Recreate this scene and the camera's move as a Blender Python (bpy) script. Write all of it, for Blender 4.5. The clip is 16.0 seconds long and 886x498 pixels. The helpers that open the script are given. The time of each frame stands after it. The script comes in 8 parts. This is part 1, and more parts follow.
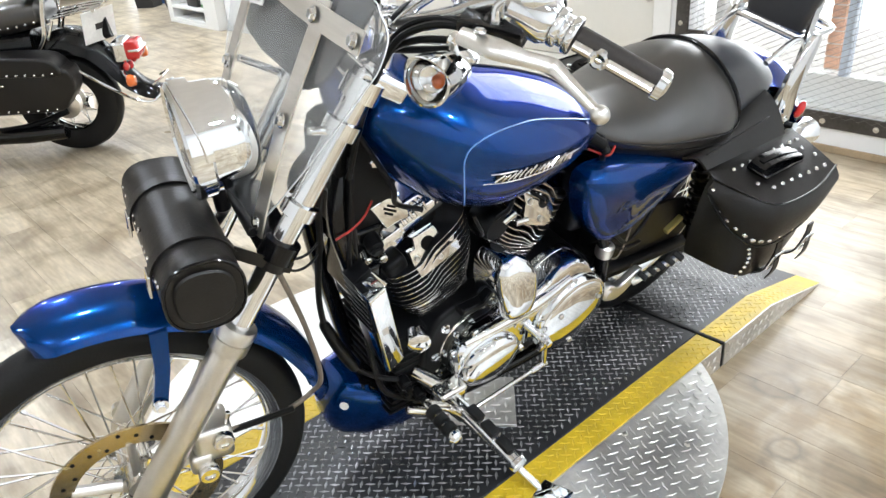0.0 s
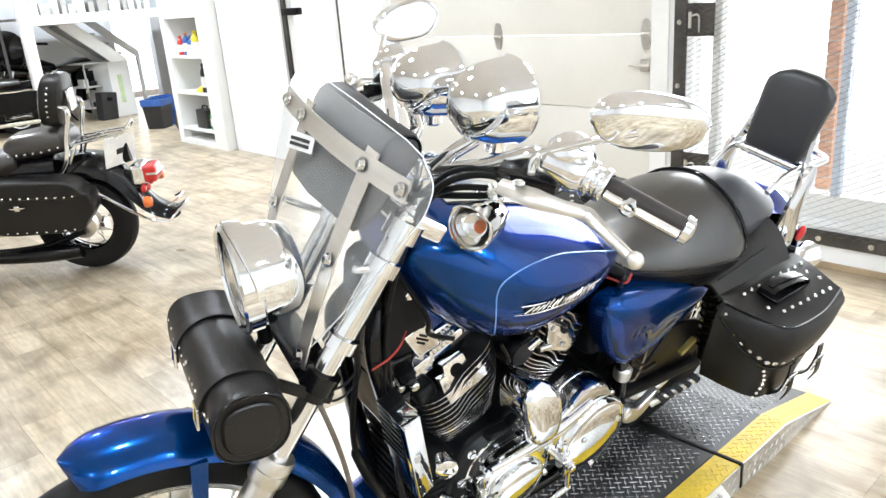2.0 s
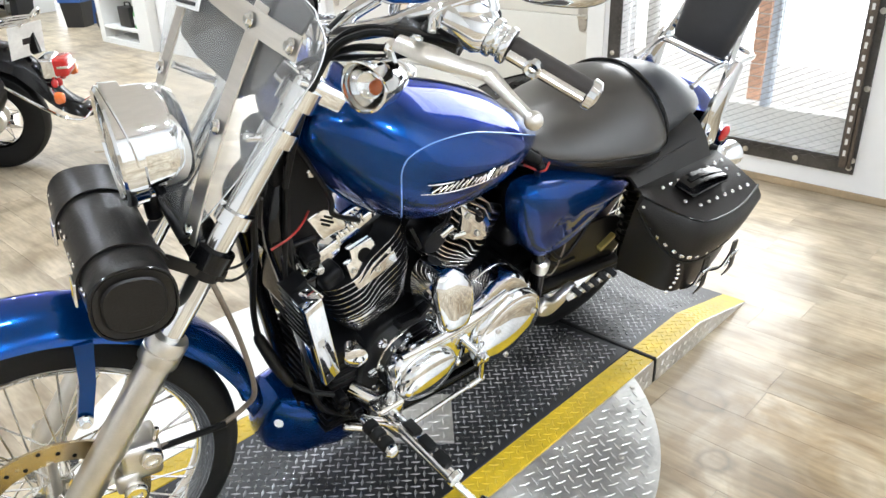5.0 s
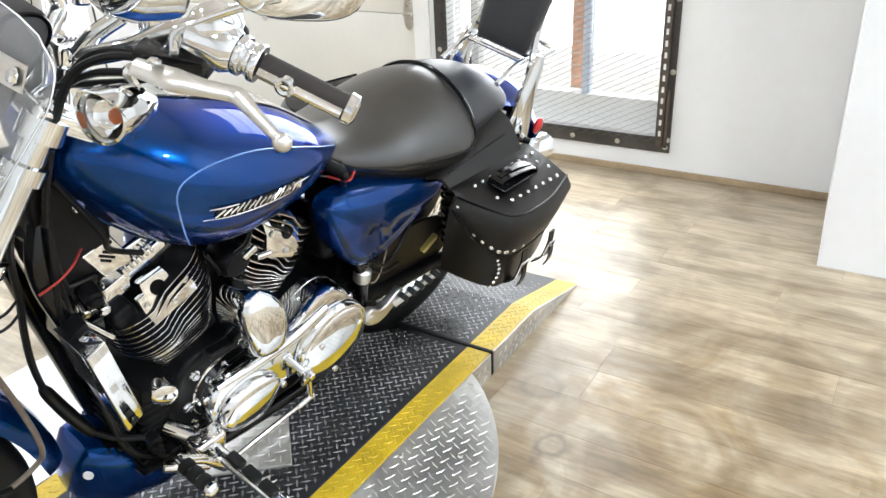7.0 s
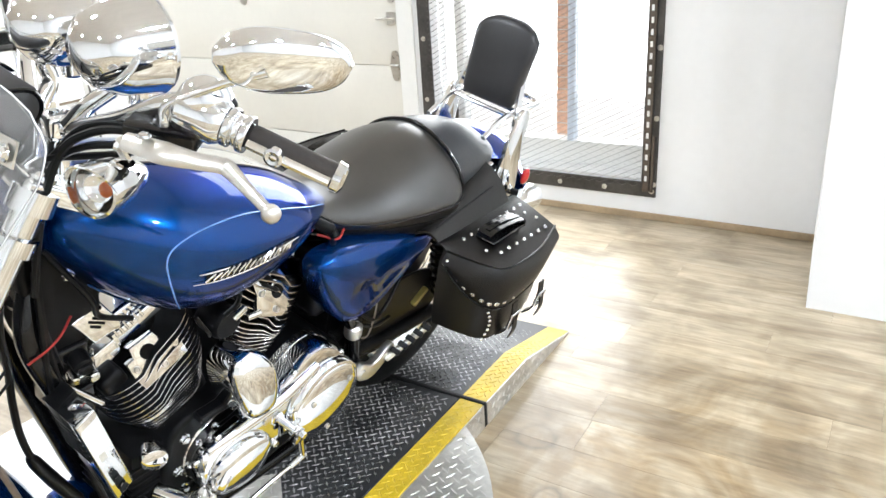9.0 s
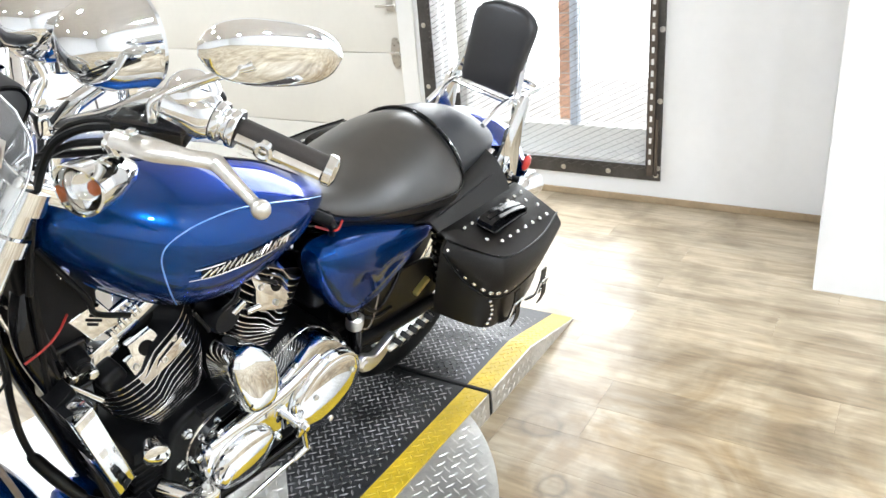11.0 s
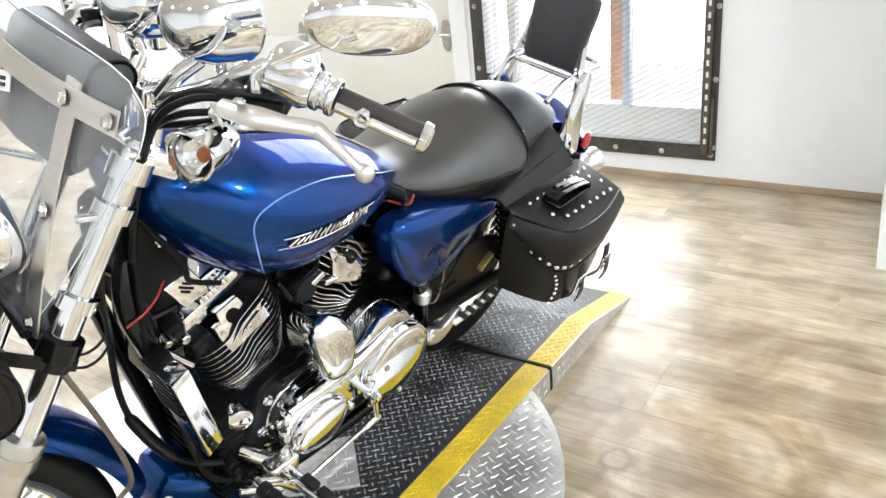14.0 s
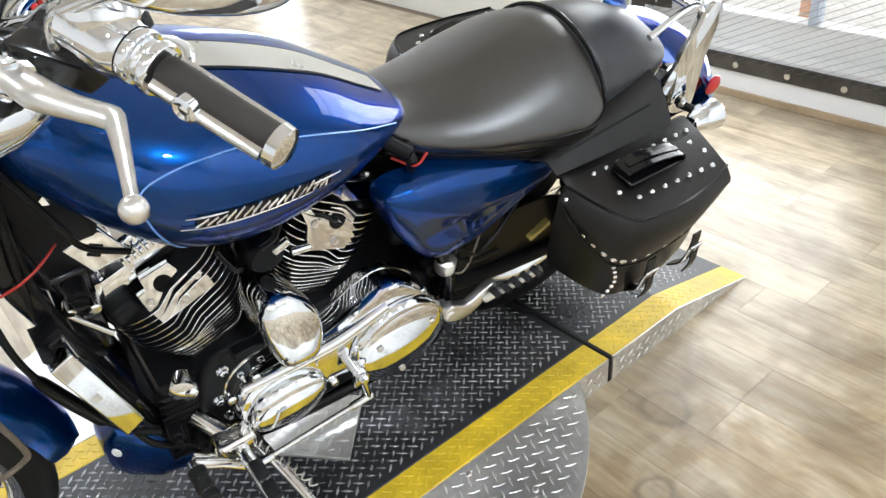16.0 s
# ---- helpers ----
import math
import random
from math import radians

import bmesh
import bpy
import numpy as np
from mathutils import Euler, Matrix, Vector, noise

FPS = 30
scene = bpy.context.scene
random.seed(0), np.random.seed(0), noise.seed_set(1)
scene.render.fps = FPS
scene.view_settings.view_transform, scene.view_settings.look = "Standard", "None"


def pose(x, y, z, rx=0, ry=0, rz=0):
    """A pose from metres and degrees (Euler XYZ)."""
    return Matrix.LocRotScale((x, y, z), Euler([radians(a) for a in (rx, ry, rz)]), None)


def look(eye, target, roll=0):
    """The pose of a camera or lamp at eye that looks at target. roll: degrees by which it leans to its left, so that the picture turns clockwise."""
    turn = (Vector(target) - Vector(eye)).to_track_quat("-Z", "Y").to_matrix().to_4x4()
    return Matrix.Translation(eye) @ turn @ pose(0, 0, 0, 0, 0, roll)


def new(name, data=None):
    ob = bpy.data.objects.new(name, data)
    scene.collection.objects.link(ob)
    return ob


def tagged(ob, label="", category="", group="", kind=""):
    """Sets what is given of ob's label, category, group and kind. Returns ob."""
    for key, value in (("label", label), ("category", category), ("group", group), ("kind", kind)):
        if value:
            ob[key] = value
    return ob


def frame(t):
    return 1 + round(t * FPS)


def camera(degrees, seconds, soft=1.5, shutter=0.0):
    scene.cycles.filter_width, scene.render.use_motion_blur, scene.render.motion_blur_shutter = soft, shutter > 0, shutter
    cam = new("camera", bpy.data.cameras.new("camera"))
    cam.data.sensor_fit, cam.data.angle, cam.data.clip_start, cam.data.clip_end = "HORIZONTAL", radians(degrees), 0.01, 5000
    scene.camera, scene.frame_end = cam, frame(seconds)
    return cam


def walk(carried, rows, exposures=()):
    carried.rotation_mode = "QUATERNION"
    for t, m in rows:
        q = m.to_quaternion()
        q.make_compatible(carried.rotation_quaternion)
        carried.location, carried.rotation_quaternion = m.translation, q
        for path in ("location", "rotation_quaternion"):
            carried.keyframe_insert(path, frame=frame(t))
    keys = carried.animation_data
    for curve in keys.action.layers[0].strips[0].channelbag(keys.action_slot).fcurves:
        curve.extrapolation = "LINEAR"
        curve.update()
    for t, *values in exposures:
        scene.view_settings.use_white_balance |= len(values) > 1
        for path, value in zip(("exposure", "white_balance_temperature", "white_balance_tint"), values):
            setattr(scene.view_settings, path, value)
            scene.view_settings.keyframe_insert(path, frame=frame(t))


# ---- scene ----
cam = camera(61.0, 16.0)
PATH = [
    (0, (0.124, -1.277, 1.323), (1.277, 0.082, 0.415), -4.4),
    (0.5, (0.07, -1.277, 1.333), (1.244, 0.132, 0.535), -1.2),
    (1, (0.059, -1.271, 1.334), (1.243, 0.118, 0.515), -0.6),
    (1.5, (0.053, -1.269, 1.376), (1.281, 0.155, 0.698), -3.1),
    (2, (0.053, -1.269, 1.385), (1.304, 0.153, 0.743), -4.3),
    (2.5, (0.055, -1.269, 1.375), (1.296, 0.144, 0.695), -3.8),
    (3, (0.063, -1.274, 1.366), (1.31, 0.121, 0.659), -2.6),
    (3.5, (0.087, -1.278, 1.339), (1.353, 0.053, 0.548), -1.9),
    (6, (0.158, -1.311, 1.296), (1.496, -0.128, 0.397), -2.6),
    (6.5, (0.212, -1.333, 1.301), (1.684, -0.316, 0.409), -2.1),
    (7, (0.22, -1.36, 1.308), (1.722, -0.366, 0.438), -2.8),
    (7.5, (0.226, -1.36, 1.306), (1.724, -0.37, 0.425), -2.8),
    (8, (0.224, -1.348, 1.315), (1.744, -0.353, 0.478), -2.6),
    (8.5, (0.223, -1.357, 1.336), (1.777, -0.357, 0.572), -3.4),
    (11, (0.246, -1.368, 1.336), (1.779, -0.363, 0.536), -4.9),
    (11.5, (0.237, -1.363, 1.33), (1.746, -0.323, 0.531), -4.7),
    (12, (0.234, -1.356, 1.331), (1.739, -0.307, 0.534), -4.4),
    (12.5, (0.233, -1.343, 1.335), (1.722, -0.286, 0.521), -3.9),
    (13, (0.23, -1.341, 1.336), (1.715, -0.261, 0.542), -4.7),
    (13.5, (0.238, -1.339, 1.333), (1.731, -0.292, 0.512), -5.7),
    (14, (0.179, -1.33, 1.328), (1.644, -0.245, 0.504), -6.3),
    (14.5, (0.146, -1.326, 1.324), (1.576, -0.248, 0.433), -3.1),
    (15, (0.231, -1.317, 1.298), (1.562, -0.187, 0.322), -3.7),
    (15.5, (0.484, -1.316, 1.306), (1.62, -0.018, 0.294), -6.3),
    (16, (0.656, -1.306, 1.32), (1.702, 0.018, 0.246), -4.8),
]
walk(cam, [(t, look(eye, target, roll)) for t, eye, target, roll in PATH],
     [(0.0, 0.05), (0.5, 0.1), (1.0, 0.12), (1.5, 0.25), (2.0, 0.30), (3.0, 0.22), (3.5, 0.15), (6.0, 0.12), (7.0, 0.12), (8.5, 0.30), (13.0, 0.30), (15.0, 0.12), (16.0, 0.0)])

# ---- world and light ----
world = bpy.data.worlds.new("sky")
scene.world = world
world.use_nodes = True
wn = world.node_tree.nodes
sky = wn.new("ShaderNodeTexSky")
sky.sky_type, sky.sun_disc = "NISHITA", False
sky.sun_elevation, sky.sun_rotation = radians(35), radians(100)
world.node_tree.links.new(sky.outputs[0], wn["Background"].inputs[0])
wn["Background"].inputs[1].default_value = 0.15

# Unseen ceiling lamps; some at both ends are added to brighten the room.
LAMPS = ((-1.9, -1.4), (-1.9, 1.6), (-0.9, -2.9), (0.7, -2.9), (2.1, -2.7), (0.4, 0.4), (0.6, 3.2), (2.4, 2.4), (0.6, 6.2), (2.8, 6.2), (2.8, 8.8), (5.0, 8.2), (1.0, 9.4), (4.6, 11.6))
LAMP_POWER, WINDOW_POWER = 21.0, 38.0
CEILING = 3.1


def area_lamp(name, at, turn, size_x, size_y, power, colour):
    data = bpy.data.lights.new(name, "AREA")
    data.shape, data.size, data.size_y, data.energy, data.color = "ELLIPSE" if size_x == size_y else "RECTANGLE", size_x, size_y, power, colour
    ob = new(name, data)
    ob.matrix_world = pose(*at, *turn)
    return ob


area_lamp("window_daylight", (3.60, 0.25, 1.35), (0, 90, 0), 2.2, 1.1, WINDOW_POWER, (0.93, 0.97, 1.0))
area_lamp("doorway_daylight", (3.60, 4.30, 1.1), (0, 90, 0), 2.0, 0.8, 20.0, (0.93, 0.97, 1.0))
# Far and near rows are driven harder as added fill.
for lx, ly in LAMPS:
    area_lamp("unseen_ceiling_lamp", (lx, ly, CEILING - 0.09), (0, 0, 0), 0.24, 0.24, LAMP_POWER * (2.8 if ly > 5 else 2.1 if ly < -2 else 1.5 if ly > 2 else 1.0), (0.855, 0.945, 1.05))


# ---- materials ----
def nodes_of(name):
    m = bpy.data.materials.new(name)
    m.use_nodes = True
    nt = m.node_tree
    return m, nt, nt.nodes["Principled BSDF"]


def mat(name, colour, rough=0.5, metal=0.0, var=0.15, scale=8.0, bump=0.0, bump_scale=60.0, coat=0.0, rough_var=0.08, spec=0.5, stretch=(1, 1, 1), random=0.0):
    """A surface with colour variation at two scales, roughness variation and fine relief."""
    m, nt, b = nodes_of(name)
    nd, ln = nt.nodes, nt.links
    tc = nd.new("ShaderNodeTexCoord")
    mp = nd.new("ShaderNodeMapping")
    mp.inputs["Scale"].default_value = stretch
    ln.new(tc.outputs["Object"], mp.inputs[0])
    big, fine = nd.new("ShaderNodeTexNoise"), nd.new("ShaderNodeTexNoise")
    big.inputs["Scale"].default_value, fine.inputs["Scale"].default_value = scale, scale * 9
    big.inputs["Detail"].default_value = fine.inputs["Detail"].default_value = 4
    for n in (big, fine):
        ln.new(mp.outputs[0], n.inputs["Vector"])
    mix = nd.new("ShaderNodeMath")
    mix.operation = "MULTIPLY_ADD"
    ln.new(fine.outputs[0], mix.inputs[0])
    mix.inputs[1].default_value = 0.45
    ln.new(big.outputs[0], mix.inputs[2])
    ramp = nd.new("ShaderNodeValToRGB")
    lo = [max(0, c * (1 - var)) for c in colour]
    hi = [min(1, c * (1 + var)) for c in colour]
    ramp.color_ramp.elements[0].position, ramp.color_ramp.elements[1].position = 0.45, 1.0
    ramp.color_ramp.elements[0].color, ramp.color_ramp.elements[1].color = (*lo, 1), (*hi, 1)
    ln.new(mix.outputs[0], ramp.inputs[0])
    out = ramp.outputs[0]
    if random:
        info, hsv, mr = nd.new("ShaderNodeObjectInfo"), nd.new("ShaderNodeHueSaturation"), nd.new("ShaderNodeMapRange")
        mr.inputs["To Min"].default_value, mr.inputs["To Max"].default_value = 1 - random, 1 + random
        ln.new(info.outputs["Random"], mr.inputs[0])
        ln.new(mr.outputs[0], hsv.inputs["Value"])
        ln.new(out, hsv.inputs["Color"])
        out = hsv.outputs[0]
    ln.new(out, b.inputs["Base Color"])
    b.inputs["Metallic"].default_value = metal
    b.inputs["Specular IOR Level"].default_value = spec
    b.inputs["Coat Weight"].default_value = coat
    b.inputs["Coat Roughness"].default_value = 0.04
    rr = nd.new("ShaderNodeMapRange")
    rr.inputs["To Min"].default_value, rr.inputs["To Max"].default_value = max(0.02, rough - rough_var), min(1, rough + rough_var)
    ln.new(big.outputs[0], rr.inputs[0])
    ln.new(rr.outputs[0], b.inputs["Roughness"])
    if bump:
        bn, bt = nd.new("ShaderNodeBump"), nd.new("ShaderNodeTexNoise")
        bt.inputs["Scale"].default_value, bt.inputs["Detail"].default_value = bump_scale, 5
        ln.new(mp.outputs[0], bt.inputs["Vector"])
        bn.inputs["Strength"].default_value, bn.inputs["Distance"].default_value = bump, 0.002
        ln.new(bt.outputs[0], bn.inputs["Height"])
        ln.new(bn.outputs[0], b.inputs["Normal"])
    return m


def glowing(name, colour, strength):
    m, nt, b = nodes_of(name)
    b.inputs["Base Color"].default_value = (*colour, 1)
    b.inputs["Emission Color"].default_value = (*colour, 1)
    b.inputs["Emission Strength"].default_value = strength
    return m


def glass(name, colour, rough=0.0, ior=1.45, haze=0.0):
    m, nt, b = nodes_of(name)
    b.inputs["Base Color"].default_value = (*colour, 1)
    b.inputs["Transmission Weight"].default_value = 1.0 - haze
    b.inputs["Roughness"].default_value, b.inputs["IOR"].default_value = rough, ior
    return m


def metallic_paint(name, colour):
    """Blue candy paint: deep base, fine metal flake, clear coat."""
    m, nt, b = nodes_of(name)
    nd, ln = nt.nodes, nt.links
    tc, fl, big = nd.new("ShaderNodeTexCoord"), nd.new("ShaderNodeTexVoronoi"), nd.new("ShaderNodeTexNoise")
    fl.inputs["Scale"].default_value, big.inputs["Scale"].default_value = 1400, 6
    ln.new(tc.outputs["Object"], fl.inputs["Vector"])
    ln.new(tc.outputs["Object"], big.inputs["Vector"])
    ramp = nd.new("ShaderNodeValToRGB")
    ramp.color_ramp.elements[0].color = (*[c * 0.75 for c in colour], 1)
    ramp.color_ramp.elements[1].color = (*[min(1, c * 1.35) for c in colour], 1)
    ln.new(fl.outputs["Color"], ramp.inputs[0])
    ln.new(ramp.outputs[0], b.inputs["Base Color"])
    b.inputs["Metallic"].default_value = 0.80
    b.inputs["Specular Tint"].default_value = (0.05, 0.36, 0.80, 1)
    b.inputs["Specular IOR Level"].default_value = 0.05
    mr = nd.new("ShaderNodeMapRange")
    mr.inputs["To Min"].default_value, mr.inputs["To Max"].default_value = 0.22, 0.26
    ln.new(big.outputs[0], mr.inputs[0])
    ln.new(mr.outputs[0], b.inputs["Roughness"])
    b.inputs["Coat Weight"].default_value, b.inputs["Coat Roughness"].default_value = 0.9, 0.006
    b.inputs["Coat IOR"].default_value = 1.37
    return m


def plank_material():
    """Pale washed oak vinyl: long grain streaks, knots of grey and brown, each board its own tone."""
    m, nt, b = nodes_of("vinyl_planks")
    nd, ln = nt.nodes, nt.links
    tc, mp = nd.new("ShaderNodeTexCoord"), nd.new("ShaderNodeMapping")
    info = nd.new("ShaderNodeObjectInfo")
    geo = nd.new("ShaderNodeNewGeometry")
    mp.inputs["Scale"].default_value = (11, 1.5, 1)
    off = nd.new("ShaderNodeVectorMath")
    off.operation = "ADD"
    rnd = nd.new("ShaderNodeMath")
    rnd.operation = "ADD"
    ln.new(info.outputs["Random"], rnd.inputs[0])
    ln.new(geo.outputs["Random Per Island"], rnd.inputs[1])
    mul = nd.new("ShaderNodeMath")
    mul.operation = "MULTIPLY"
    mul.inputs[1].default_value = 37.0
    ln.new(rnd.outputs[0], mul.inputs[0])
    ln.new(geo.outputs["Position"], off.inputs[0])
    ln.new(mul.outputs[0], off.inputs[1])
    ln.new(off.outputs[0], mp.inputs[0])
    grain, fine, cloud = nd.new("ShaderNodeTexNoise"), nd.new("ShaderNodeTexNoise"), nd.new("ShaderNodeTexNoise")
    grain.inputs["Scale"].default_value, grain.inputs["Detail"].default_value, grain.inputs["Distortion"].default_value = 1.1, 5, 0.6
    fine.inputs["Scale"].default_value, fine.inputs["Detail"].default_value = 7, 6
    cloud.inputs["Scale"].default_value, cloud.inputs["Detail"].default_value = 1.6, 3
    ln.new(mp.outputs[0], grain.inputs["Vector"])
    ln.new(mp.outputs[0], fine.inputs["Vector"])
    ln.new(off.outputs[0], cloud.inputs["Vector"])
    r1 = nd.new("ShaderNodeValToRGB")
    e = r1.color_ramp.elements
    e[0].position, e[0].color = 0.30, (0.285, 0.207, 0.112, 1)
    e[1].position, e[1].color = 0.66, (0.500, 0.408, 0.268, 1)
    mid = e.new(0.48)
    mid.color = (0.405, 0.318, 0.192, 1)
    ln.new(grain.outputs[0], r1.inputs[0])
    mix = nd.new("ShaderNodeMixRGB")
    mix.blend_type = "OVERLAY"
    mix.inputs[0].default_value = 0.4
    ln.new(r1.outputs[0], mix.inputs[1])
    ln.new(fine.outputs[0], mix.inputs[2])
    hsv = nd.new("ShaderNodeHueSaturation")
    tone = nd.new("ShaderNodeMapRange")
    tone.inputs["From Max"].default_value = 2.0
    tone.inputs["To Min"].default_value, tone.inputs["To Max"].default_value = 0.80, 1.18
    ln.new(rnd.outputs[0], tone.inputs[0])
    ln.new(tone.outputs[0], hsv.inputs["Value"])
    hsv.inputs["Saturation"].default_value = 0.72
    ln.new(mix.outputs[0], hsv.inputs["Color"])
    stain = nd.new("ShaderNodeMixRGB")
    stain.blend_type = "MULTIPLY"
    stain.inputs[0].default_value = 1.0
    ln.new(hsv.outputs[0], stain.inputs[1])
    blot, br = nd.new("ShaderNodeTexNoise"), nd.new("ShaderNodeValToRGB")
    blot.inputs["Scale"].default_value, blot.inputs["Detail"].default_value, blot.inputs["Distortion"].default_value = 4.5, 8, 0.5
    ln.new(geo.outputs["Position"], blot.inputs["Vector"])
    br.color_ramp.elements[0].position, br.color_ramp.elements[0].color = 0.32, (0.66, 0.61, 0.54, 1)
    br.color_ramp.elements[1].position, br.color_ramp.elements[1].color = 0.56, (1.06, 1.04, 1.0, 1)
    ln.new(blot.outputs[0], br.inputs[0])
    ln.new(br.outputs[0], stain.inputs[2])
    # curved rubber scuffs left on the boards
    out = stain.outputs[0]
    for cx, cy, r, dark in ((1.63, -0.73, 0.036, 1.0), (1.62, -0.80, 0.10, 0.2), (1.84, -0.60, 0.045, 0.6), (1.40, -1.6, 1.22, 0.9)):
        dist = nd.new("ShaderNodeVectorMath")
        dist.operation = "DISTANCE"
        dist.inputs[1].default_value = (cx, cy, 0)
        ln.new(geo.outputs["Position"], dist.inputs[0])
        wob = nd.new("ShaderNodeMath")
        wob.operation = "MULTIPLY_ADD"
        ln.new(blot.outputs[0], wob.inputs[0])
        wob.inputs[1].default_value = 0.10
        ln.new(dist.outputs["Value"], wob.inputs[2])
        band = nd.new("ShaderNodeValToRGB")
        el = band.color_ramp.elements
        el[0].position, el[0].color = max(0.0, r - 0.014 + 0.05), (0, 0, 0, 1)
        el[1].position, el[1].color = r + 0.05, (dark, dark, dark, 1)
        last = el.new(r + 0.072)
        last.color = (0, 0, 0, 1)
        ln.new(wob.outputs[0], band.inputs[0])
        patch = nd.new("ShaderNodeMath")
        patch.operation = "MULTIPLY"
        ln.new(band.outputs[0], patch.inputs[0])
        ln.new(cloud.outputs[0], patch.inputs[1])
        scuff = nd.new("ShaderNodeMixRGB")
        ln.new(patch.outputs[0], scuff.inputs[0])
        ln.new(out, scuff.inputs[1])
        scuff.inputs[2].default_value = (0.05, 0.04, 0.03, 1)
        out = scuff.outputs[0]
    # brown worn, swirled dirt in front of the ramp, on an even darkening that fades outward
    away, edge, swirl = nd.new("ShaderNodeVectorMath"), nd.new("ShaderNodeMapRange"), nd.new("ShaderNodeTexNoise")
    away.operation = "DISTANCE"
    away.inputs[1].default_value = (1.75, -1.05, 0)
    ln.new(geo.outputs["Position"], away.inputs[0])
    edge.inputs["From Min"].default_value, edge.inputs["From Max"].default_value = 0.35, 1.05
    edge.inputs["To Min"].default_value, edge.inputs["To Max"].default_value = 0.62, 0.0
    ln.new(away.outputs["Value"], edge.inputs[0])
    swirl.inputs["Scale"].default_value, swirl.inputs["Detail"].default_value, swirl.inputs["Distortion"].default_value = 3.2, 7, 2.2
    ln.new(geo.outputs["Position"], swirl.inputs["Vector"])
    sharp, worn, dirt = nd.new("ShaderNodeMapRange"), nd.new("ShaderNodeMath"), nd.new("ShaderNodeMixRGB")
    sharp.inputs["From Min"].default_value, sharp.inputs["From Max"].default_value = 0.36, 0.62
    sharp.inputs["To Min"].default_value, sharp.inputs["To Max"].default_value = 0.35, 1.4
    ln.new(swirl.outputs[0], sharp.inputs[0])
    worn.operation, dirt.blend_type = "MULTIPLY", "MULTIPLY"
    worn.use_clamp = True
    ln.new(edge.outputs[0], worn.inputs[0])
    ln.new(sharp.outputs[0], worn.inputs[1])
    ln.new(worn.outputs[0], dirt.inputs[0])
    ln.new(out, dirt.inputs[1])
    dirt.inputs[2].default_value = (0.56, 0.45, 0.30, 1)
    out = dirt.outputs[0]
    ln.new(out, b.inputs["Base Color"])
    rr = nd.new("ShaderNodeMapRange")
    rr.inputs["To Min"].default_value, rr.inputs["To Max"].default_value = 0.22, 0.42
    ln.new(cloud.outputs[0], rr.inputs[0])
    ln.new(rr.outputs[0], b.inputs["Roughness"])
    bn = nd.new("ShaderNodeBump")
    bn.inputs["Strength"].default_value, bn.inputs["Distance"].default_value = 0.12, 0.001
    ln.new(fine.outputs[0], bn.inputs["Height"])
    ln.new(bn.outputs[0], b.inputs["Normal"])
    return m


PAINT = metallic_paint("blue_candy_paint", (0.0004, 0.043, 0.198))
CHROME = mat("chrome", (0.85, 0.87, 0.89), 0.045, 1.0, 0.03, 5, rough_var=0.03)
CHROME_SOFT = mat("dull_chrome", (0.75, 0.74, 0.71), 0.16, 1.0, 0.06, 12)
POLISHED = mat("polished_aluminium", (0.80, 0.78, 0.74), 0.13, 1.0, 0.05, 20)
BRUSHED = mat("brushed_aluminium", (0.70, 0.68, 0.64), 0.33, 1.0, 0.08, 30, 0.05, 200)
STEEL_BRUSHED = mat("brushed_stainless", (0.80, 0.77, 0.72), 0.34, 1.0, 0.06, 12, 0.04, 150, stretch=(1, 1, 12))
BLACK_METAL = mat("black_powder_coat", (0.0045, 0.0045, 0.005), 0.42, 0.0, 0.3, 15, 0.15, 300, spec=0.15)
BLACK_GLOSS = mat("black_gloss", (0.004, 0.004, 0.0045), 0.14, 0.0, 0.2, 8, coat=0.08, spec=0.3)
RUBBER = mat("black_rubber", (0.007, 0.007, 0.007), 0.60, 0.0, 0.25, 20, 0.2, 220, spec=0.3)
CABLE = mat("black_cable", (0.0045, 0.0045, 0.0045), 0.4, 0.0, 0.2, 30, spec=0.2)
LEATHER = mat("black_leather", (0.006, 0.0052, 0.0048), 0.36, 0.0, 0.3, 7, 0.3, 260, spec=0.38)
SEAT_VINYL = mat("worn_seat_leather", (0.018, 0.0152, 0.0125), 0.31, 0.0, 0.4, 6, 0.12, 330, rough_var=0.10, spec=1.0)
ORANGE_LENS = mat("amber_lens", (0.75, 0.16, 0.03), 0.15, 0.0, 0.1, 30, coat=0.5)
RED_LENS = mat("red_lens", (0.55, 0.02, 0.02), 0.12, 0.0, 0.1, 30, coat=0.5)
REFLECTOR = mat("lamp_reflector", (0.9, 0.9, 0.88), 0.12, 1.0, 0.05, 60, 0.3, 90)
CLEAR = glass("clear_acrylic", (0.97, 0.98, 0.98), haze=0.07)
SHEET_EDGE = mat("acrylic_cut_edge", (0.80, 0.83, 0.84), 0.2, 0.0, 0.1, 20)
LENS_GLASS = glass("lamp_glass", (0.98, 0.98, 0.98), 0.02)
RED_WIRE = mat("red_wire", (0.34, 0.02, 0.015), 0.4)
BROWN_HOSE = mat("braided_hose", (0.16, 0.13, 0.10), 0.45, 0.2, 0.3, 80, 0.3, 400)
FIN_BLACK = mat("black_engine_paint", (0.005, 0.005, 0.0055), 0.40, 0.0, 0.2, 20, 0.1, 250, spec=0.16)
FIN_EDGE = mat("machined_fin_edge", (0.78, 0.77, 0.75), 0.2, 1.0, 0.05, 40)
SILVER_PAINT = mat("silver_paint", (0.55, 0.54, 0.50), 0.3, 0.55, 0.05, 12, coat=0.6)
PINSTRIPE = mat("light_blue_pinstripe", (0.16, 0.34, 0.70), 0.25, 0.0, 0.05, 10, coat=0.8)
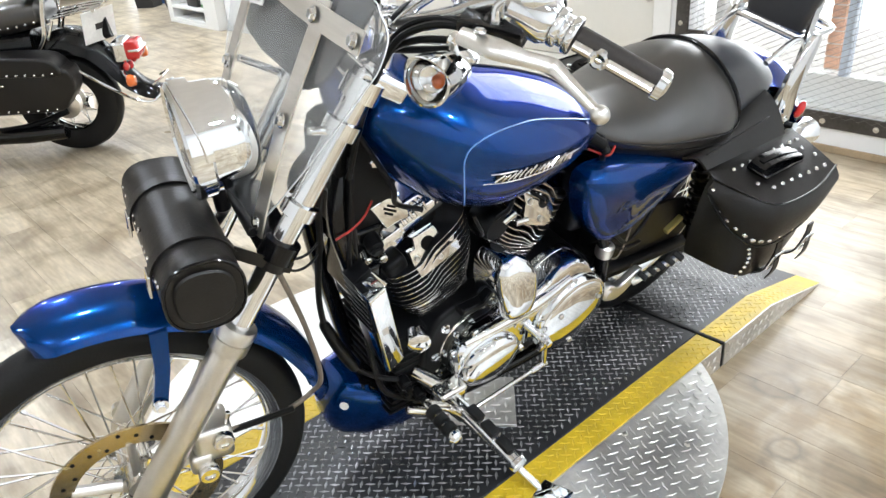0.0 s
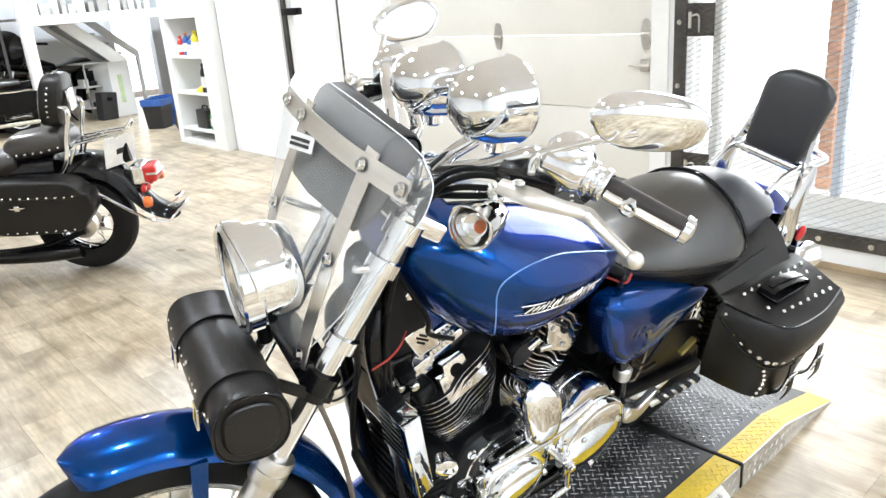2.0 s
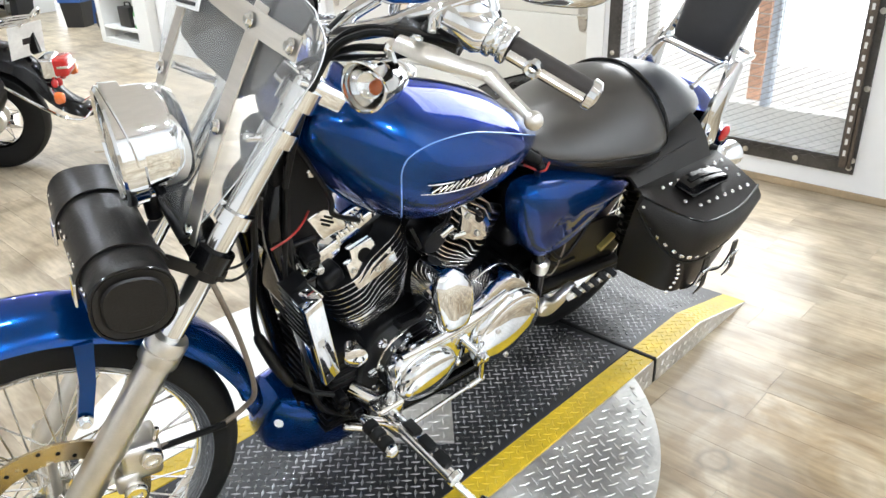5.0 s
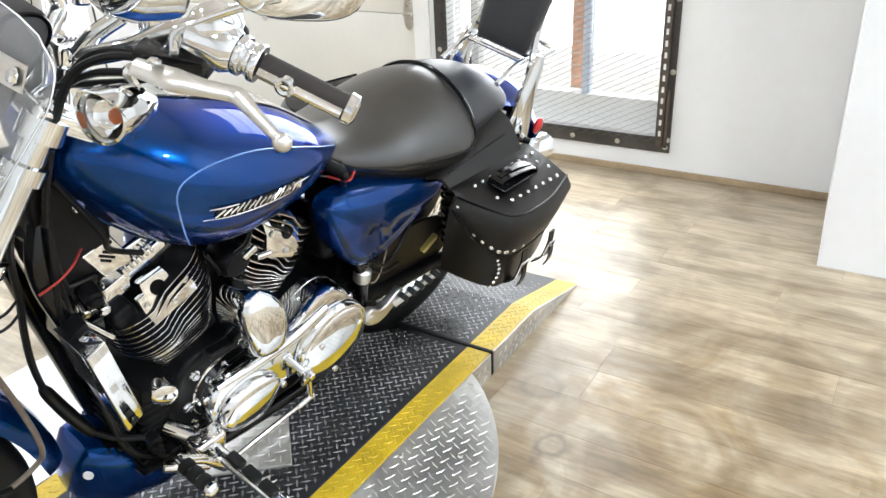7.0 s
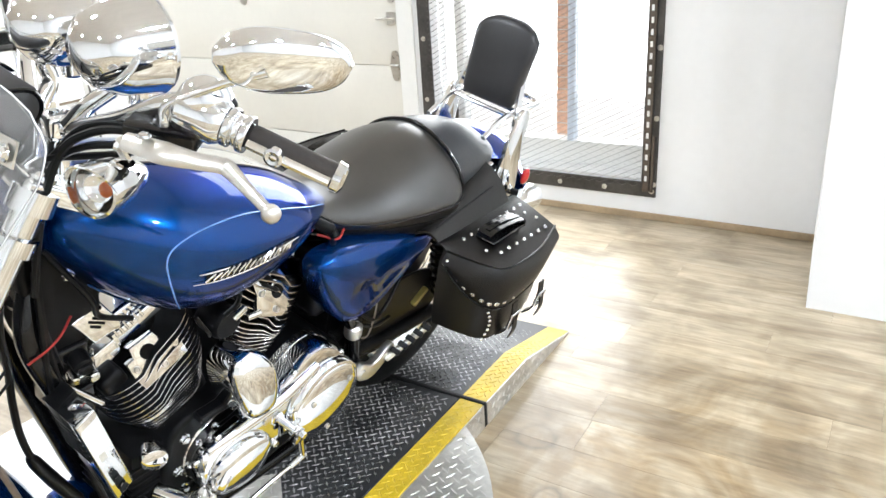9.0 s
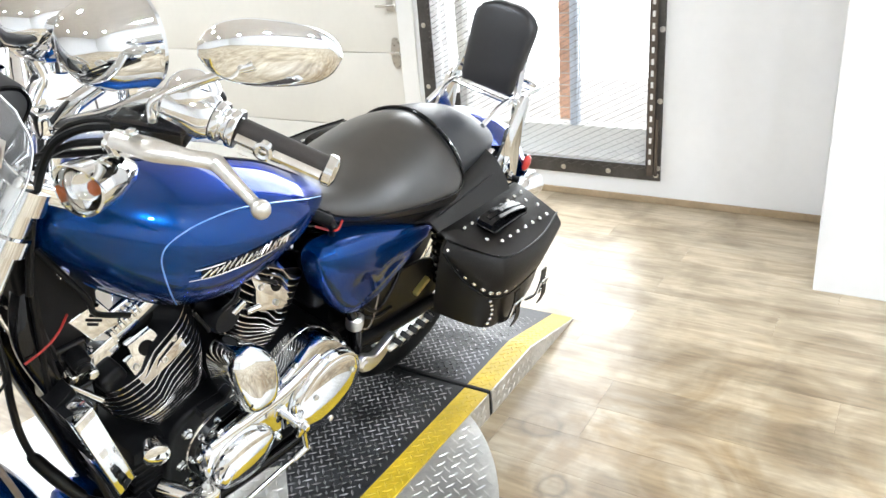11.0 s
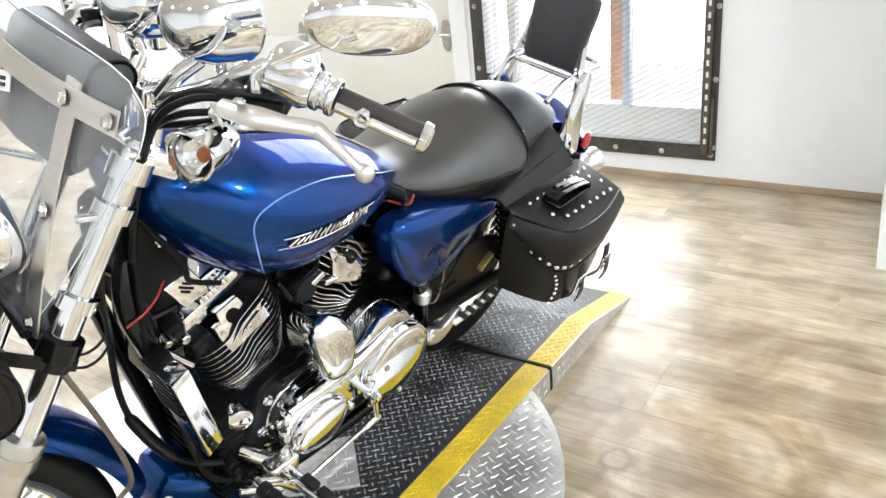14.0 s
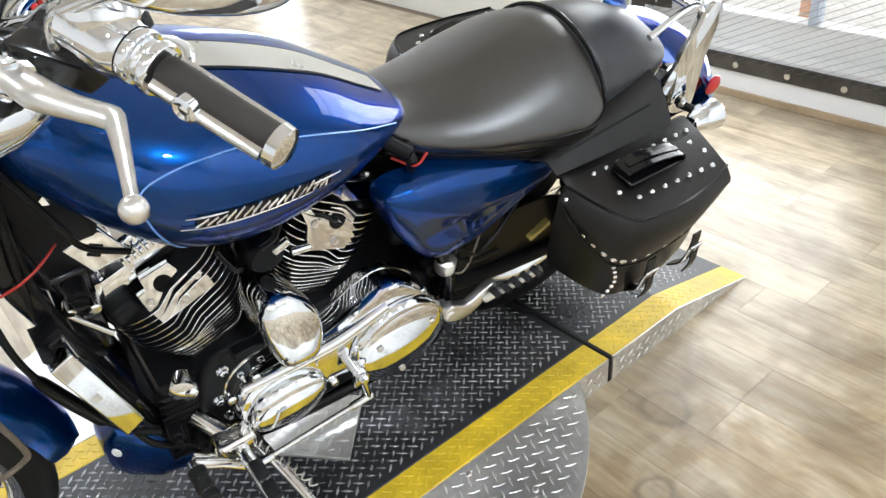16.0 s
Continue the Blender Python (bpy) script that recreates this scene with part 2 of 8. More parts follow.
WHITE_WALL = mat("white_wall_paint", (0.87, 0.875, 0.88), 0.55, 0.0, 0.03, 2.5, 0.12, 180)
WHITE_TRIM = mat("white_gloss_trim", (0.82, 0.82, 0.80), 0.4, 0.0, 0.03, 4, 0.05, 90)
CREAM_DOOR = mat("cream_steel_door", (0.74, 0.72, 0.66), 0.42, 0.0, 0.03, 3, 0.10, 240)
CEILING_PAINT = mat("tan_ceiling_boards", (0.74, 0.70, 0.66), 0.8, 0.0, 0.04, 4, 0.1, 90)
STEEL_DARK = mat("dark_raw_steel", (0.085, 0.080, 0.076), 0.45, 0.6, 0.4, 9, 0.2, 120)
STEEL_RUST = mat("weathered_angle_steel", (0.13, 0.105, 0.085), 0.5, 0.5, 0.45, 14, 0.25, 160)
MESH_METAL = mat("expanded_metal", (0.20, 0.19, 0.18), 0.45, 0.7, 0.3, 30)
ZINC = mat("zinc_bolt", (0.62, 0.60, 0.56), 0.3, 1.0, 0.1, 60)
PLATE_BLACK = mat("black_tread_plate", (0.026, 0.027, 0.029), 0.40, 0.25, 0.45, 7, 0.15, 200, rough_var=0.12, spec=0.4)
PLATE_BLACK_WORN = mat("black_tread_wear", (0.24, 0.24, 0.245), 0.28, 0.75, 0.8, 9, rough_var=0.12)
PLATE_ALU = mat("aluminium_tread_plate", (0.70, 0.69, 0.66), 0.40, 0.9, 0.22, 9, 0.12, 220, rough_var=0.14)
PLATE_ALU_HI = mat("aluminium_tread_lugs", (0.78, 0.77, 0.75), 0.33, 0.95, 0.12, 20, rough_var=0.1)
YELLOW = mat("yellow_floor_paint", (0.62, 0.43, 0.020), 0.42, 0.0, 0.25, 12, 0.15, 160)
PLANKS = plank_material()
GROUT = mat("dark_subfloor", (0.20, 0.15, 0.10), 0.8)
SKYGLOW = glowing("bright_overcast_distance", (0.95, 0.98, 1.0), 2.2)
LAMPGLOW = glowing("lamp_diffuser", (0.98, 0.985, 1.0), 9.0)
MORTAR = mat("pale_mortar", (0.55, 0.50, 0.45), 0.9)
BRICK = mat("orange_brick", (0.60, 0.35, 0.24), 0.8, 0.0, 0.3, 12, 0.3, 60)
BLUE_PLASTIC = mat("blue_plastic", (0.03, 0.10, 0.33), 0.4)
BLACK_PLASTIC = mat("black_plastic", (0.015, 0.015, 0.016), 0.45, 0.0, 0.2, 12)
RED_PLASTIC = mat("red_plastic", (0.55, 0.03, 0.03), 0.35)
YELLOW_PLASTIC = mat("yellow_plastic", (0.75, 0.58, 0.03), 0.4)
CARDBOARD = mat("cardboard", (0.42, 0.27, 0.14), 0.75, 0.0, 0.15, 10)
PAPER = mat("white_paper", (0.78, 0.78, 0.76), 0.6)
ORANGE_PAINT = mat("orange_tank_paint", (0.50, 0.13, 0.03), 0.2, 0.2, 0.1, 6, coat=0.8)
GREY_WALL = mat("grey_wall_paint", (0.38, 0.39, 0.40), 0.6, 0.0, 0.05, 3)

# ---- building helpers ----
def mesh_object(name, bm, material, parent=None, label="", smooth=True, m=None):
    me = bpy.data.meshes.new(name)
    if m is not None:
        bm.transform(m)
    bm.to_mesh(me)
    bm.free()
    for f in me.polygons:
        f.use_smooth = smooth
    if smooth:
        me.set_sharp_from_angle(angle=radians(38))
    for one in (material if isinstance(material, (list, tuple)) else [material]):
        me.materials.append(one)
    ob = new(name, me)
    if parent is not None:
        ob.parent = parent
    if label:
        tagged(ob, label)
    return ob


def part(name, bm, material, parent, label="", smooth=True, m=None):
    return mesh_object(name, bm, material, parent, label, smooth, m)


def thing(name, m, label, category, group="", kind=""):
    ob = new(name)
    ob.empty_display_size = 0.1
    ob.matrix_world = m
    return tagged(ob, label, category, group, kind)


def solid(name, bm, material, label, category, kind="", m=None, smooth=True, group=""):
    return tagged(mesh_object(name, bm, material, None, "", smooth, m), label, category, group, kind)


def box(lo, hi, bevel=0.0, seg=2):
    bm = bmesh.new()
    bmesh.ops.create_cube(bm, size=1.0)
    lo, hi = Vector(lo), Vector(hi)
    bmesh.ops.scale(bm, vec=hi - lo, verts=bm.verts)
    bmesh.ops.translate(bm, vec=(lo + hi) / 2, verts=bm.verts)
    if bevel:
        bmesh.ops.bevel(bm, geom=list(bm.edges), offset=bevel, segments=seg, affect="EDGES", profile=0.6)
    return bm


def join(*parts):
    out = bmesh.new()
    for b in parts:
        me = bpy.data.meshes.new("tmp")
        b.to_mesh(me)
        b.free()
        out.from_mesh(me)
        bpy.data.meshes.remove(me)
    return out


def moved(bm, m):
    bm.transform(m)
    return bm


def basis(axis):
    z = Vector(axis).normalized()
    x = z.orthogonal().normalized()
    return Matrix((x, z.cross(x), z)).transposed()


def lathe(profile, n=32, axis=(0, 0, 1), at=(0, 0, 0), closed=False):
    """Turns (radius, height) pairs round an axis."""
    bm = bmesh.new()
    turn = basis(axis)
    rings = []
    for r, h in profile:
        if r < 1e-6:
            rings.append([bm.verts.new(turn @ Vector((0, 0, h)) + Vector(at))])
        else:
            rings.append([bm.verts.new(turn @ Vector((r * math.cos(a), r * math.sin(a), h)) + Vector(at)) for a in (2 * math.pi * k / n for k in range(n))])
    pairs = list(zip(rings, rings[1:])) + ([(rings[-1], rings[0])] if closed else [])
    for a, b in pairs:
        for k in range(n):
            k2 = (k + 1) % n
            q = [a[k % len(a)], a[k2 % len(a)], b[k2 % len(b)], b[k % len(b)]]
            u = []
            for v in q:
                if v not in u:
                    u.append(v)
            if len(u) > 2:
                bm.faces.new(u)
    bmesh.ops.recalc_face_normals(bm, faces=bm.faces)
    return bm


def rod(a, b, r, n=16, r2=None, cap=0.0):
    """A round bar from a to b, with softly rounded ends."""
    a, b = Vector(a), Vector(b)
    h = (b - a).length
    r2 = r if r2 is None else r2
    c = cap or min(r, r2) * 0.25
    return lathe([(0, 0), (r - c, 0), (r, c), (r2, h - c), (r2 - c, h), (0, h)], n, b - a, a)


def spline(points, per=8):
    """A smooth line through points."""
    p = [Vector(q) for q in points]
    p = [2 * p[0] - p[1]] + p + [2 * p[-1] - p[-2]]
    out = []
    for a, b, c, d in zip(p, p[1:], p[2:], p[3:]):
        for k in range(per):
            t = k / per
            out.append(0.5 * (2 * b + (c - a) * t + (2 * a - 5 * b + 4 * c - d) * t * t + (3 * b - a - 3 * c + d) * t ** 3))
    return out + [p[-2]]


def tube(points, r, n=10, per=8, smooth=True, flat=1.0):
    """A tube along points; r is one radius or one for each point."""
    line = spline(points, per) if smooth else [Vector(q) for q in points]
    if isinstance(r, (list, tuple)):
        rad = [float(v) for v in np.interp(np.linspace(0, 1, len(line)), np.linspace(0, 1, len(r)), r)]
    else:
        rad = [r] * len(line)
    bm = bmesh.new()
    rings, up = [], None
    for k, p in enumerate(line):
        d = (line[min(k + 1, len(line) - 1)] - line[max(k - 1, 0)]).normalized()
        up = d.orthogonal().normalized() if up is None else (up - d * up.dot(d)).normalized()
        side = d.cross(up)
        rings.append([bm.verts.new(p + rad[k] * (math.cos(a) * up + flat * math.sin(a) * side)) for a in (2 * math.pi * i / n for i in range(n))])
    for a, b in zip(rings, rings[1:]):
        for i in range(n):
            bm.faces.new((a[i], a[(i + 1) % n], b[(i + 1) % n], b[i]))
    bm.faces.new(rings[0][::-1])
    bm.faces.new(rings[-1])
    return bm


def loft(sections, cap=True, closed=True):
    """Skins rings of points that all have the same number of points."""
    bm = bmesh.new()
    rings = [[bm.verts.new(Vector(p)) for p in s] for s in sections]
    n = len(rings[0])
    for a, b in zip(rings, rings[1:]):
        for i in range(n if closed else n - 1):
            bm.faces.new((a[i], a[(i + 1) % n], b[(i + 1) % n], b[i]))
    if cap:
        bm.faces.new(rings[0][::-1])
        bm.faces.new(rings[-1])
    bmesh.ops.recalc_face_normals(bm, faces=bm.faces)
    return bm


def oval(cy, cz, w, h, x, n=28, power=2.5, top=None, tilt=0.0):
    """A rounded-square ring in the plane of one x; top: another power for the upper half."""
    pts = []
    for k in range(n):
        a = 2 * math.pi * k / n
        c, s = math.cos(a), math.sin(a)
        q = (top or power) if s > 0 else power
        yy = math.copysign(abs(c) ** (2 / q), c) * w
        zz = math.copysign(abs(s) ** (2 / q), s) * h
        pts.append((x + tilt * zz, cy + yy, cz + zz))
    return pts


def prism(outline, lo, hi, axis="y", bevel=0.0, seg=2):
    """A flat outline (pairs) given thickness along an axis; pairs are xz for y, xy for z, yz for x."""
    bm = bmesh.new()

    def put(p, v):
        return {"y": (p[0], v, p[1]), "z": (p[0], p[1], v), "x": (v, p[0], p[1])}[axis]

    a = [bm.verts.new(put(p, lo)) for p in outline]
    b = [bm.verts.new(put(p, hi)) for p in outline]
    n = len(outline)
    bm.faces.new(a)
    bm.faces.new(b[::-1])
    for i in range(n):
        bm.faces.new((a[i], b[i], b[(i + 1) % n], a[(i + 1) % n]))
    bmesh.ops.recalc_face_normals(bm, faces=bm.faces)
    if bevel:
        keep = [e for e in bm.edges if len(e.link_faces) == 2 and any(len(f.verts) == n for f in e.link_faces)]
        bmesh.ops.bevel(bm, geom=keep, offset=bevel, segments=seg, affect="EDGES", profile=0.6)
    return bm


def rounded(outline, per=5):
    """A closed outline smoothed through its points."""
    p = [Vector((*q, 0)) for q in outline]
    n, out = len(p), []
    for i in range(n):
        a, b, c, d = p[i - 1], p[i], p[(i + 1) % n], p[(i + 2) % n]
        for k in range(per):
            t = k / per
            v = 0.5 * (2 * b + (c - a) * t + (2 * a - 5 * b + 4 * c - d) * t * t + (3 * b - a - 3 * c + d) * t ** 3)
            out.append((v.x, v.y))
    return out


def ball(at, r, squash=(1, 1, 1), n=14):
    bm = bmesh.new()
    bmesh.ops.create_uvsphere(bm, u_segments=n, v_segments=max(6, n // 2), radius=r)
    bm.transform(Matrix.Translation(at) @ Matrix.Diagonal((*squash, 1)))
    return bm


def bolt(at, axis, r=0.006, h=0.005):
    """A hexagon head with a domed washer."""
    a = Vector(at)
    d = Vector(axis).normalized()
    return join(lathe([(0, 0), (r * 1.5, 0), (r * 1.4, h * 0.3), (0, h * 0.3)], 14, d, a),
                lathe([(0, 0), (r, h * 0.3), (r, h), (r * 0.8, h * 1.2), (0, h * 1.2)], 6, d, a))


def raw(verts, faces):
    bm = bmesh.new()
    v = [bm.verts.new(p) for p in verts]
    for f in faces:
        bm.faces.new([v[i] for i in f])
    return bm


def raw_mesh(name, verts, faces, material, parent=None, label=""):
    me = bpy.data.meshes.new(name)
    me.from_pydata([tuple(map(float, v)) for v in verts], [], faces)
    me.materials.append(material)
    ob = new(name, me)
    if parent is not None:
        ob.parent = parent
    if label:
        tagged(ob, label)
    return ob

# ---- the room ----
WALL_X = 3.66
WIN_Y0, WIN_Y1, WIN_Z0, WIN_Z1 = -0.40, 0.895, 0.115, 2.35
DOOR_Y0, DOOR_Y1, DOOR_H = 1.03, 3.27, 2.45
EXIT_Y0, EXIT_Y1, EXIT_H = 3.86, 4.76, 2.1
X_BACK, Y_LOW, Y_HIGH, X_FAR = -4.0, -4.2, 12.7, 6.4


def wall_with_openings(name, x0, x1, y0, y1, h, holes, label):
    """A wall across x, cut by openings (y from, y to, z from, z to)."""
    bms, edge = [], y0
    for a, b, c, d in sorted(holes):
        if a > edge:
            bms.append(box((x0, edge, 0), (x1, a, h)))
        if c > 0:
            bms.append(box((x0, a, 0), (x1, b, c)))
        if d < h:
            bms.append(box((x0, a, d), (x1, b, h)))
        edge = b
    bms.append(box((x0, edge, 0), (x1, y1, h)))
    return solid(name, join(*bms), WHITE_WALL, label, "wall", "structure", smooth=False)


wall_with_openings("wall_east", WALL_X, WALL_X + 0.22, Y_LOW, 5.93, CEILING,
                   [(WIN_Y0 + 0.03, WIN_Y1 - 0.03, 0.19, WIN_Z1 - 0.03), (DOOR_Y0, DOOR_Y1, 0, DOOR_H), (EXIT_Y0, EXIT_Y1, 0, EXIT_H)],
                   "white painted wall with window, garage door and doorway")
solid("wall_north", join(box((X_BACK, Y_HIGH, 0), (5.05, Y_HIGH + 0.2, CEILING)), box((5.75, Y_HIGH, 0), (X_FAR + 0.2, Y_HIGH + 0.2, CEILING)), box((5.05, Y_HIGH, 2.05), (5.75, Y_HIGH + 0.2, CEILING))), WHITE_WALL,
      "plain white showroom wall with a bright doorway", "wall", "structure", smooth=False)
solid("backdrop_north", box((4.6, 14.0, -0.3), (6.4, 14.05, 3.0)), SKYGLOW, "blown-out bright daylight beyond the doorway", "backdrop", "structure", smooth=False)
for nm, lo, hi in (("wall_return", (WALL_X + 0.222, 5.93, 0), (X_FAR + 0.2, 6.1, CEILING)), ("wall_far_east", (X_FAR, 6.1, 0), (X_FAR + 0.2, Y_HIGH, CEILING)), ("wall_south", (X_BACK, Y_LOW - 0.2, 0), (WALL_X + 0.22, Y_LOW, CEILING)),
                   ("wall_west", (X_BACK - 0.2, Y_LOW, 0), (X_BACK, Y_HIGH, CEILING))):
    solid(nm, box(lo, hi), WHITE_WALL, "plain white painted showroom wall", "wall", "structure", smooth=False)
solid("ceiling", box((X_BACK, Y_LOW, CEILING), (X_FAR + 0.2, Y_HIGH + 0.2, CEILING + 0.15)), CEILING_PAINT, "plain pale ceiling over the showroom", "ceiling", "structure", smooth=False)
# a squared wall projection that meets the east wall
solid("wall_projection", prism([(2.985, -4.19), (3.655, -4.19), (3.655, -1.104), (2.985, -1.160)], 0.0, CEILING - 0.002, "z"), WHITE_WALL, "white painted projecting wall corner beside the window", "wall", "structure", smooth=False)
solid("baseboard", join(box((WALL_X - 0.012, -1.15, 0.0), (WALL_X - 0.001, 1.02, 0.034), 0.003, 1), box((WALL_X - 0.012, 3.30, 0.0), (WALL_X - 0.001, 3.84, 0.034), 0.003, 1)),
      mat("oak_baseboard", (0.40, 0.30, 0.19), 0.5, 0, 0.2, 6), "low oak-coloured baseboard strip along the wall", "baseboard", "structure")
for lx, ly in LAMPS:
    lamp = thing("unseen_ceiling_light", Matrix.Translation((lx, ly, CEILING)), "round white ceiling downlight, unseen, some added as fill", "ceiling light", "ceiling lights")
    part("frame", lathe([(0.125, -0.001), (0.165, -0.001), (0.160, -0.030), (0.135, -0.040), (0.125, -0.034)], 40, closed=True), WHITE_TRIM, lamp)
    part("diffuser", lathe([(0, -0.020), (0.124, -0.020), (0.124, -0.012), (0, -0.012)], 40), LAMPGLOW, lamp)

# ---- window with a bolted steel security frame ----
window = thing("window_1", Matrix.Translation((WALL_X, 0, 0)), "tall bright window behind a steel mesh guard", "window", "", "structure")
fw = 0.072


def frame_bar(lo, hi, name="frame_bar", material=STEEL_DARK):
    return part(name, box(lo, hi, 0.002, 1), material, window, smooth=False)


frame_bar((-0.012, WIN_Y0, WIN_Z0), (-0.001, WIN_Y1, WIN_Z0 + fw))
frame_bar((-0.012, WIN_Y0, WIN_Z1 - fw), (-0.001, WIN_Y1, WIN_Z1))
frame_bar((-0.012, WIN_Y0, WIN_Z0 + fw + 0.001), (-0.001, WIN_Y0 + fw, WIN_Z1 - fw - 0.001))
frame_bar((-0.012, WIN_Y1 - fw, WIN_Z0 + fw + 0.001), (-0.001, WIN_Y1, WIN_Z1 - fw - 0.001))
# inner angle iron that holds the mesh
part("angle_iron", join(box((-0.030, WIN_Y0 + 0.030, WIN_Z0 + 0.03), (-0.0135, WIN_Y0 + 0.062, WIN_Z1 - 0.03), 0.002, 1),
                        box((-0.030, WIN_Y0 + 0.012, WIN_Z0 + 0.03), (-0.0135, WIN_Y0 + 0.026, 0.42), 0.002, 1)), STEEL_RUST, window, "weathered brown angle iron", False)
for z in np.arange(0.2, 2.3, 0.052):
    part("weld_tab", box((-0.034, WIN_Y0 + 0.040, z), (-0.0305, WIN_Y0 + 0.052, z + 0.026), 0.001, 1), WHITE_TRIM, window, smooth=False)
for y, z in [(WIN_Y0 + 0.012, 0.18 + 0.32 * k) for k in range(7)] + [(WIN_Y1 - 0.03, 0.20 + 0.32 * k) for k in range(7)] + [(WIN_Y0 + 0.02 + 0.235 * k, WIN_Z0 + 0.03) for k in range(6)]:
    part("frame_bolt", bolt((-0.013, y, z), (-1, 0, 0), 0.009, 0.007), ZINC, window)
for z in (0.415, 1.17):
    tab = part("hinge_plate", box((-0.016, 0.67, z - 0.08), (-0.0125, 0.82, z + 0.08), 0.003, 1), STEEL_DARK, window, smooth=False)
    part("hinge_barrel", rod((-0.022, 0.80, z - 0.04), (-0.022, 0.80, z + 0.04), 0.009), ZINC, tab)
    part("latch_rod", tube([(-0.02, 0.795, z + 0.02), (-0.02, 0.755, z + 0.02), (-0.02, 0.75, z - 0.06)], 0.005, 8), ZINC, tab)
# expanded metal mesh: wavy strands that touch to leave diamonds
V, FC = [], []
py, pz, half = 0.056, 0.0140, 0.0011
ys = np.arange(WIN_Y0 + 0.055, WIN_Y1 - 0.055, py / 2)
for j, z in enumerate(np.arange(WIN_Z0 + 0.05, 1.70, pz)):
    base = len(V)
    for k, y in enumerate(ys):
        zz = z + (pz if (k + j) % 2 else 0.0)
        V += [(-0.016, y, zz - half), (-0.019, y, zz + half)]
    for k in range(len(ys) - 1):
        a = base + 2 * k
        FC.append((a, a + 2, a + 3, a + 1))
mesh_guard = raw_mesh("mesh_guard", V, FC, MESH_METAL, window, "dark expanded-metal diamond mesh")
# white casement frames and sill behind the mesh
part("sill", join(box((0.002, WIN_Y0 + 0.033, 0.191), (0.12, WIN_Y1 - 0.033, 0.205), 0.003, 1), box((0.121, WIN_Y0 + 0.033, 0.191), (0.215, WIN_Y1 - 0.033, 0.325), 0.004, 1)), WHITE_TRIM, window, smooth=False)
for y0, y1 in ((0.066, 0.100), (WIN_Y1 - 0.20, WIN_Y1 - 0.155)):
    part("window_frame", box((0.10, y0, 0.327), (0.17, y1, WIN_Z1 - 0.04), 0.004, 1), mat("blue_grey_frame", (0.55, 0.61, 0.70), 0.5) if y0 < 0.3 else WHITE_TRIM, window, smooth=False)
for y0, y1 in ((WIN_Y0 + 0.04, 0.065), (0.101, WIN_Y1 - 0.04)):
    pane = part("pane", box((0.13, y0, 0.33), (0.136, y1, WIN_Z1 - 0.04)), LENS_GLASS, window, smooth=False)
    pane.visible_shadow = False
pillar = thing("brick_pillar", Matrix.Translation((4.15, 0.289, 0)), "orange brick pillar standing outside the window", "pillar")
part("mortar", box((0.004, -0.031, -0.02), (0.1, 0.031, 2.9)), MORTAR, pillar, smooth=False)
for k in range(45):
    part("brick", box((0.0, -0.035 + 0.001 * (k % 3), 0.064 * k), (0.103, 0.034 + 0.001 * (k % 2), 0.064 * k + 0.057), 0.002, 1), BRICK, pillar, smooth=False)
solid("backdrop", box((6.5, -5, -0.3), (6.55, 5.9, 6)), SKYGLOW, "blown-out bright daylight outside", "backdrop", "structure", smooth=False)
solid("ground", box((WALL_X + 0.225, -5, -0.12), (6.5, 5.9, -0.02)), mat("pale_concrete", (0.55, 0.54, 0.52), 0.8), "pale concrete ground outside the windows", "ground", "structure", smooth=False)

# ---- garage door ----
garage = thing("garage_door", Matrix.Translation((WALL_X, 0, 0)), "cream sectional garage door with steel hinges, closed", "garage door")
SEAMS = (0.005, 0.255, 0.685, 1.10, 1.53, 1.96, 2.40)
for a, b in zip(SEAMS, SEAMS[1:]):
    part("door_panel", box((0.035, DOOR_Y0 + 0.02, a + 0.002), (0.075, DOOR_Y1 - 0.02, b - 0.002), 0.006, 2), CREAM_DOOR, garage)


def door_hinge(y, z):
    h = part("hinge", prism(rounded([(-0.018, -0.075), (0.018, -0.075), (0.032, 0.0), (0.018, 0.075), (-0.018, 0.075), (-0.032, 0.0)], 3), 0.026, 0.0345, "x"), ZINC, garage, m=Matrix.Translation((0, y, z)))
    part("hinge_pin", rod((0.022, y - 0.03, z), (0.022, y + 0.03, z), 0.011), ZINC, h)


for z in SEAMS[2:6]:
    for y in (DOOR_Y0 + 0.055, 2.175, DOOR_Y1 - 0.07):
        door_hinge(y, z)
lock = part("slide_lock", box((0.016, DOOR_Y0 + 0.03, 0.905), (0.0345, DOOR_Y0 + 0.085, 0.975), 0.004, 1), ZINC, garage)
part("bolt_bar", rod((0.010, DOOR_Y0 + 0.02, 0.937), (0.010, DOOR_Y0 + 0.15, 0.937), 0.007), ZINC, lock)
solid("trim", join(box((WALL_X - 0.014, DOOR_Y0 - 0.105, 0.036), (WALL_X - 0.001, DOOR_Y0 - 0.002, DOOR_H), 0.003, 1), box((WALL_X - 0.014, DOOR_Y1 + 0.002, 0.036), (WALL_X - 0.001, DOOR_Y1 + 0.10, DOOR_H), 0.003, 1)),
      WHITE_TRIM, "flat white painted trim beside the garage door", "trim", "structure")

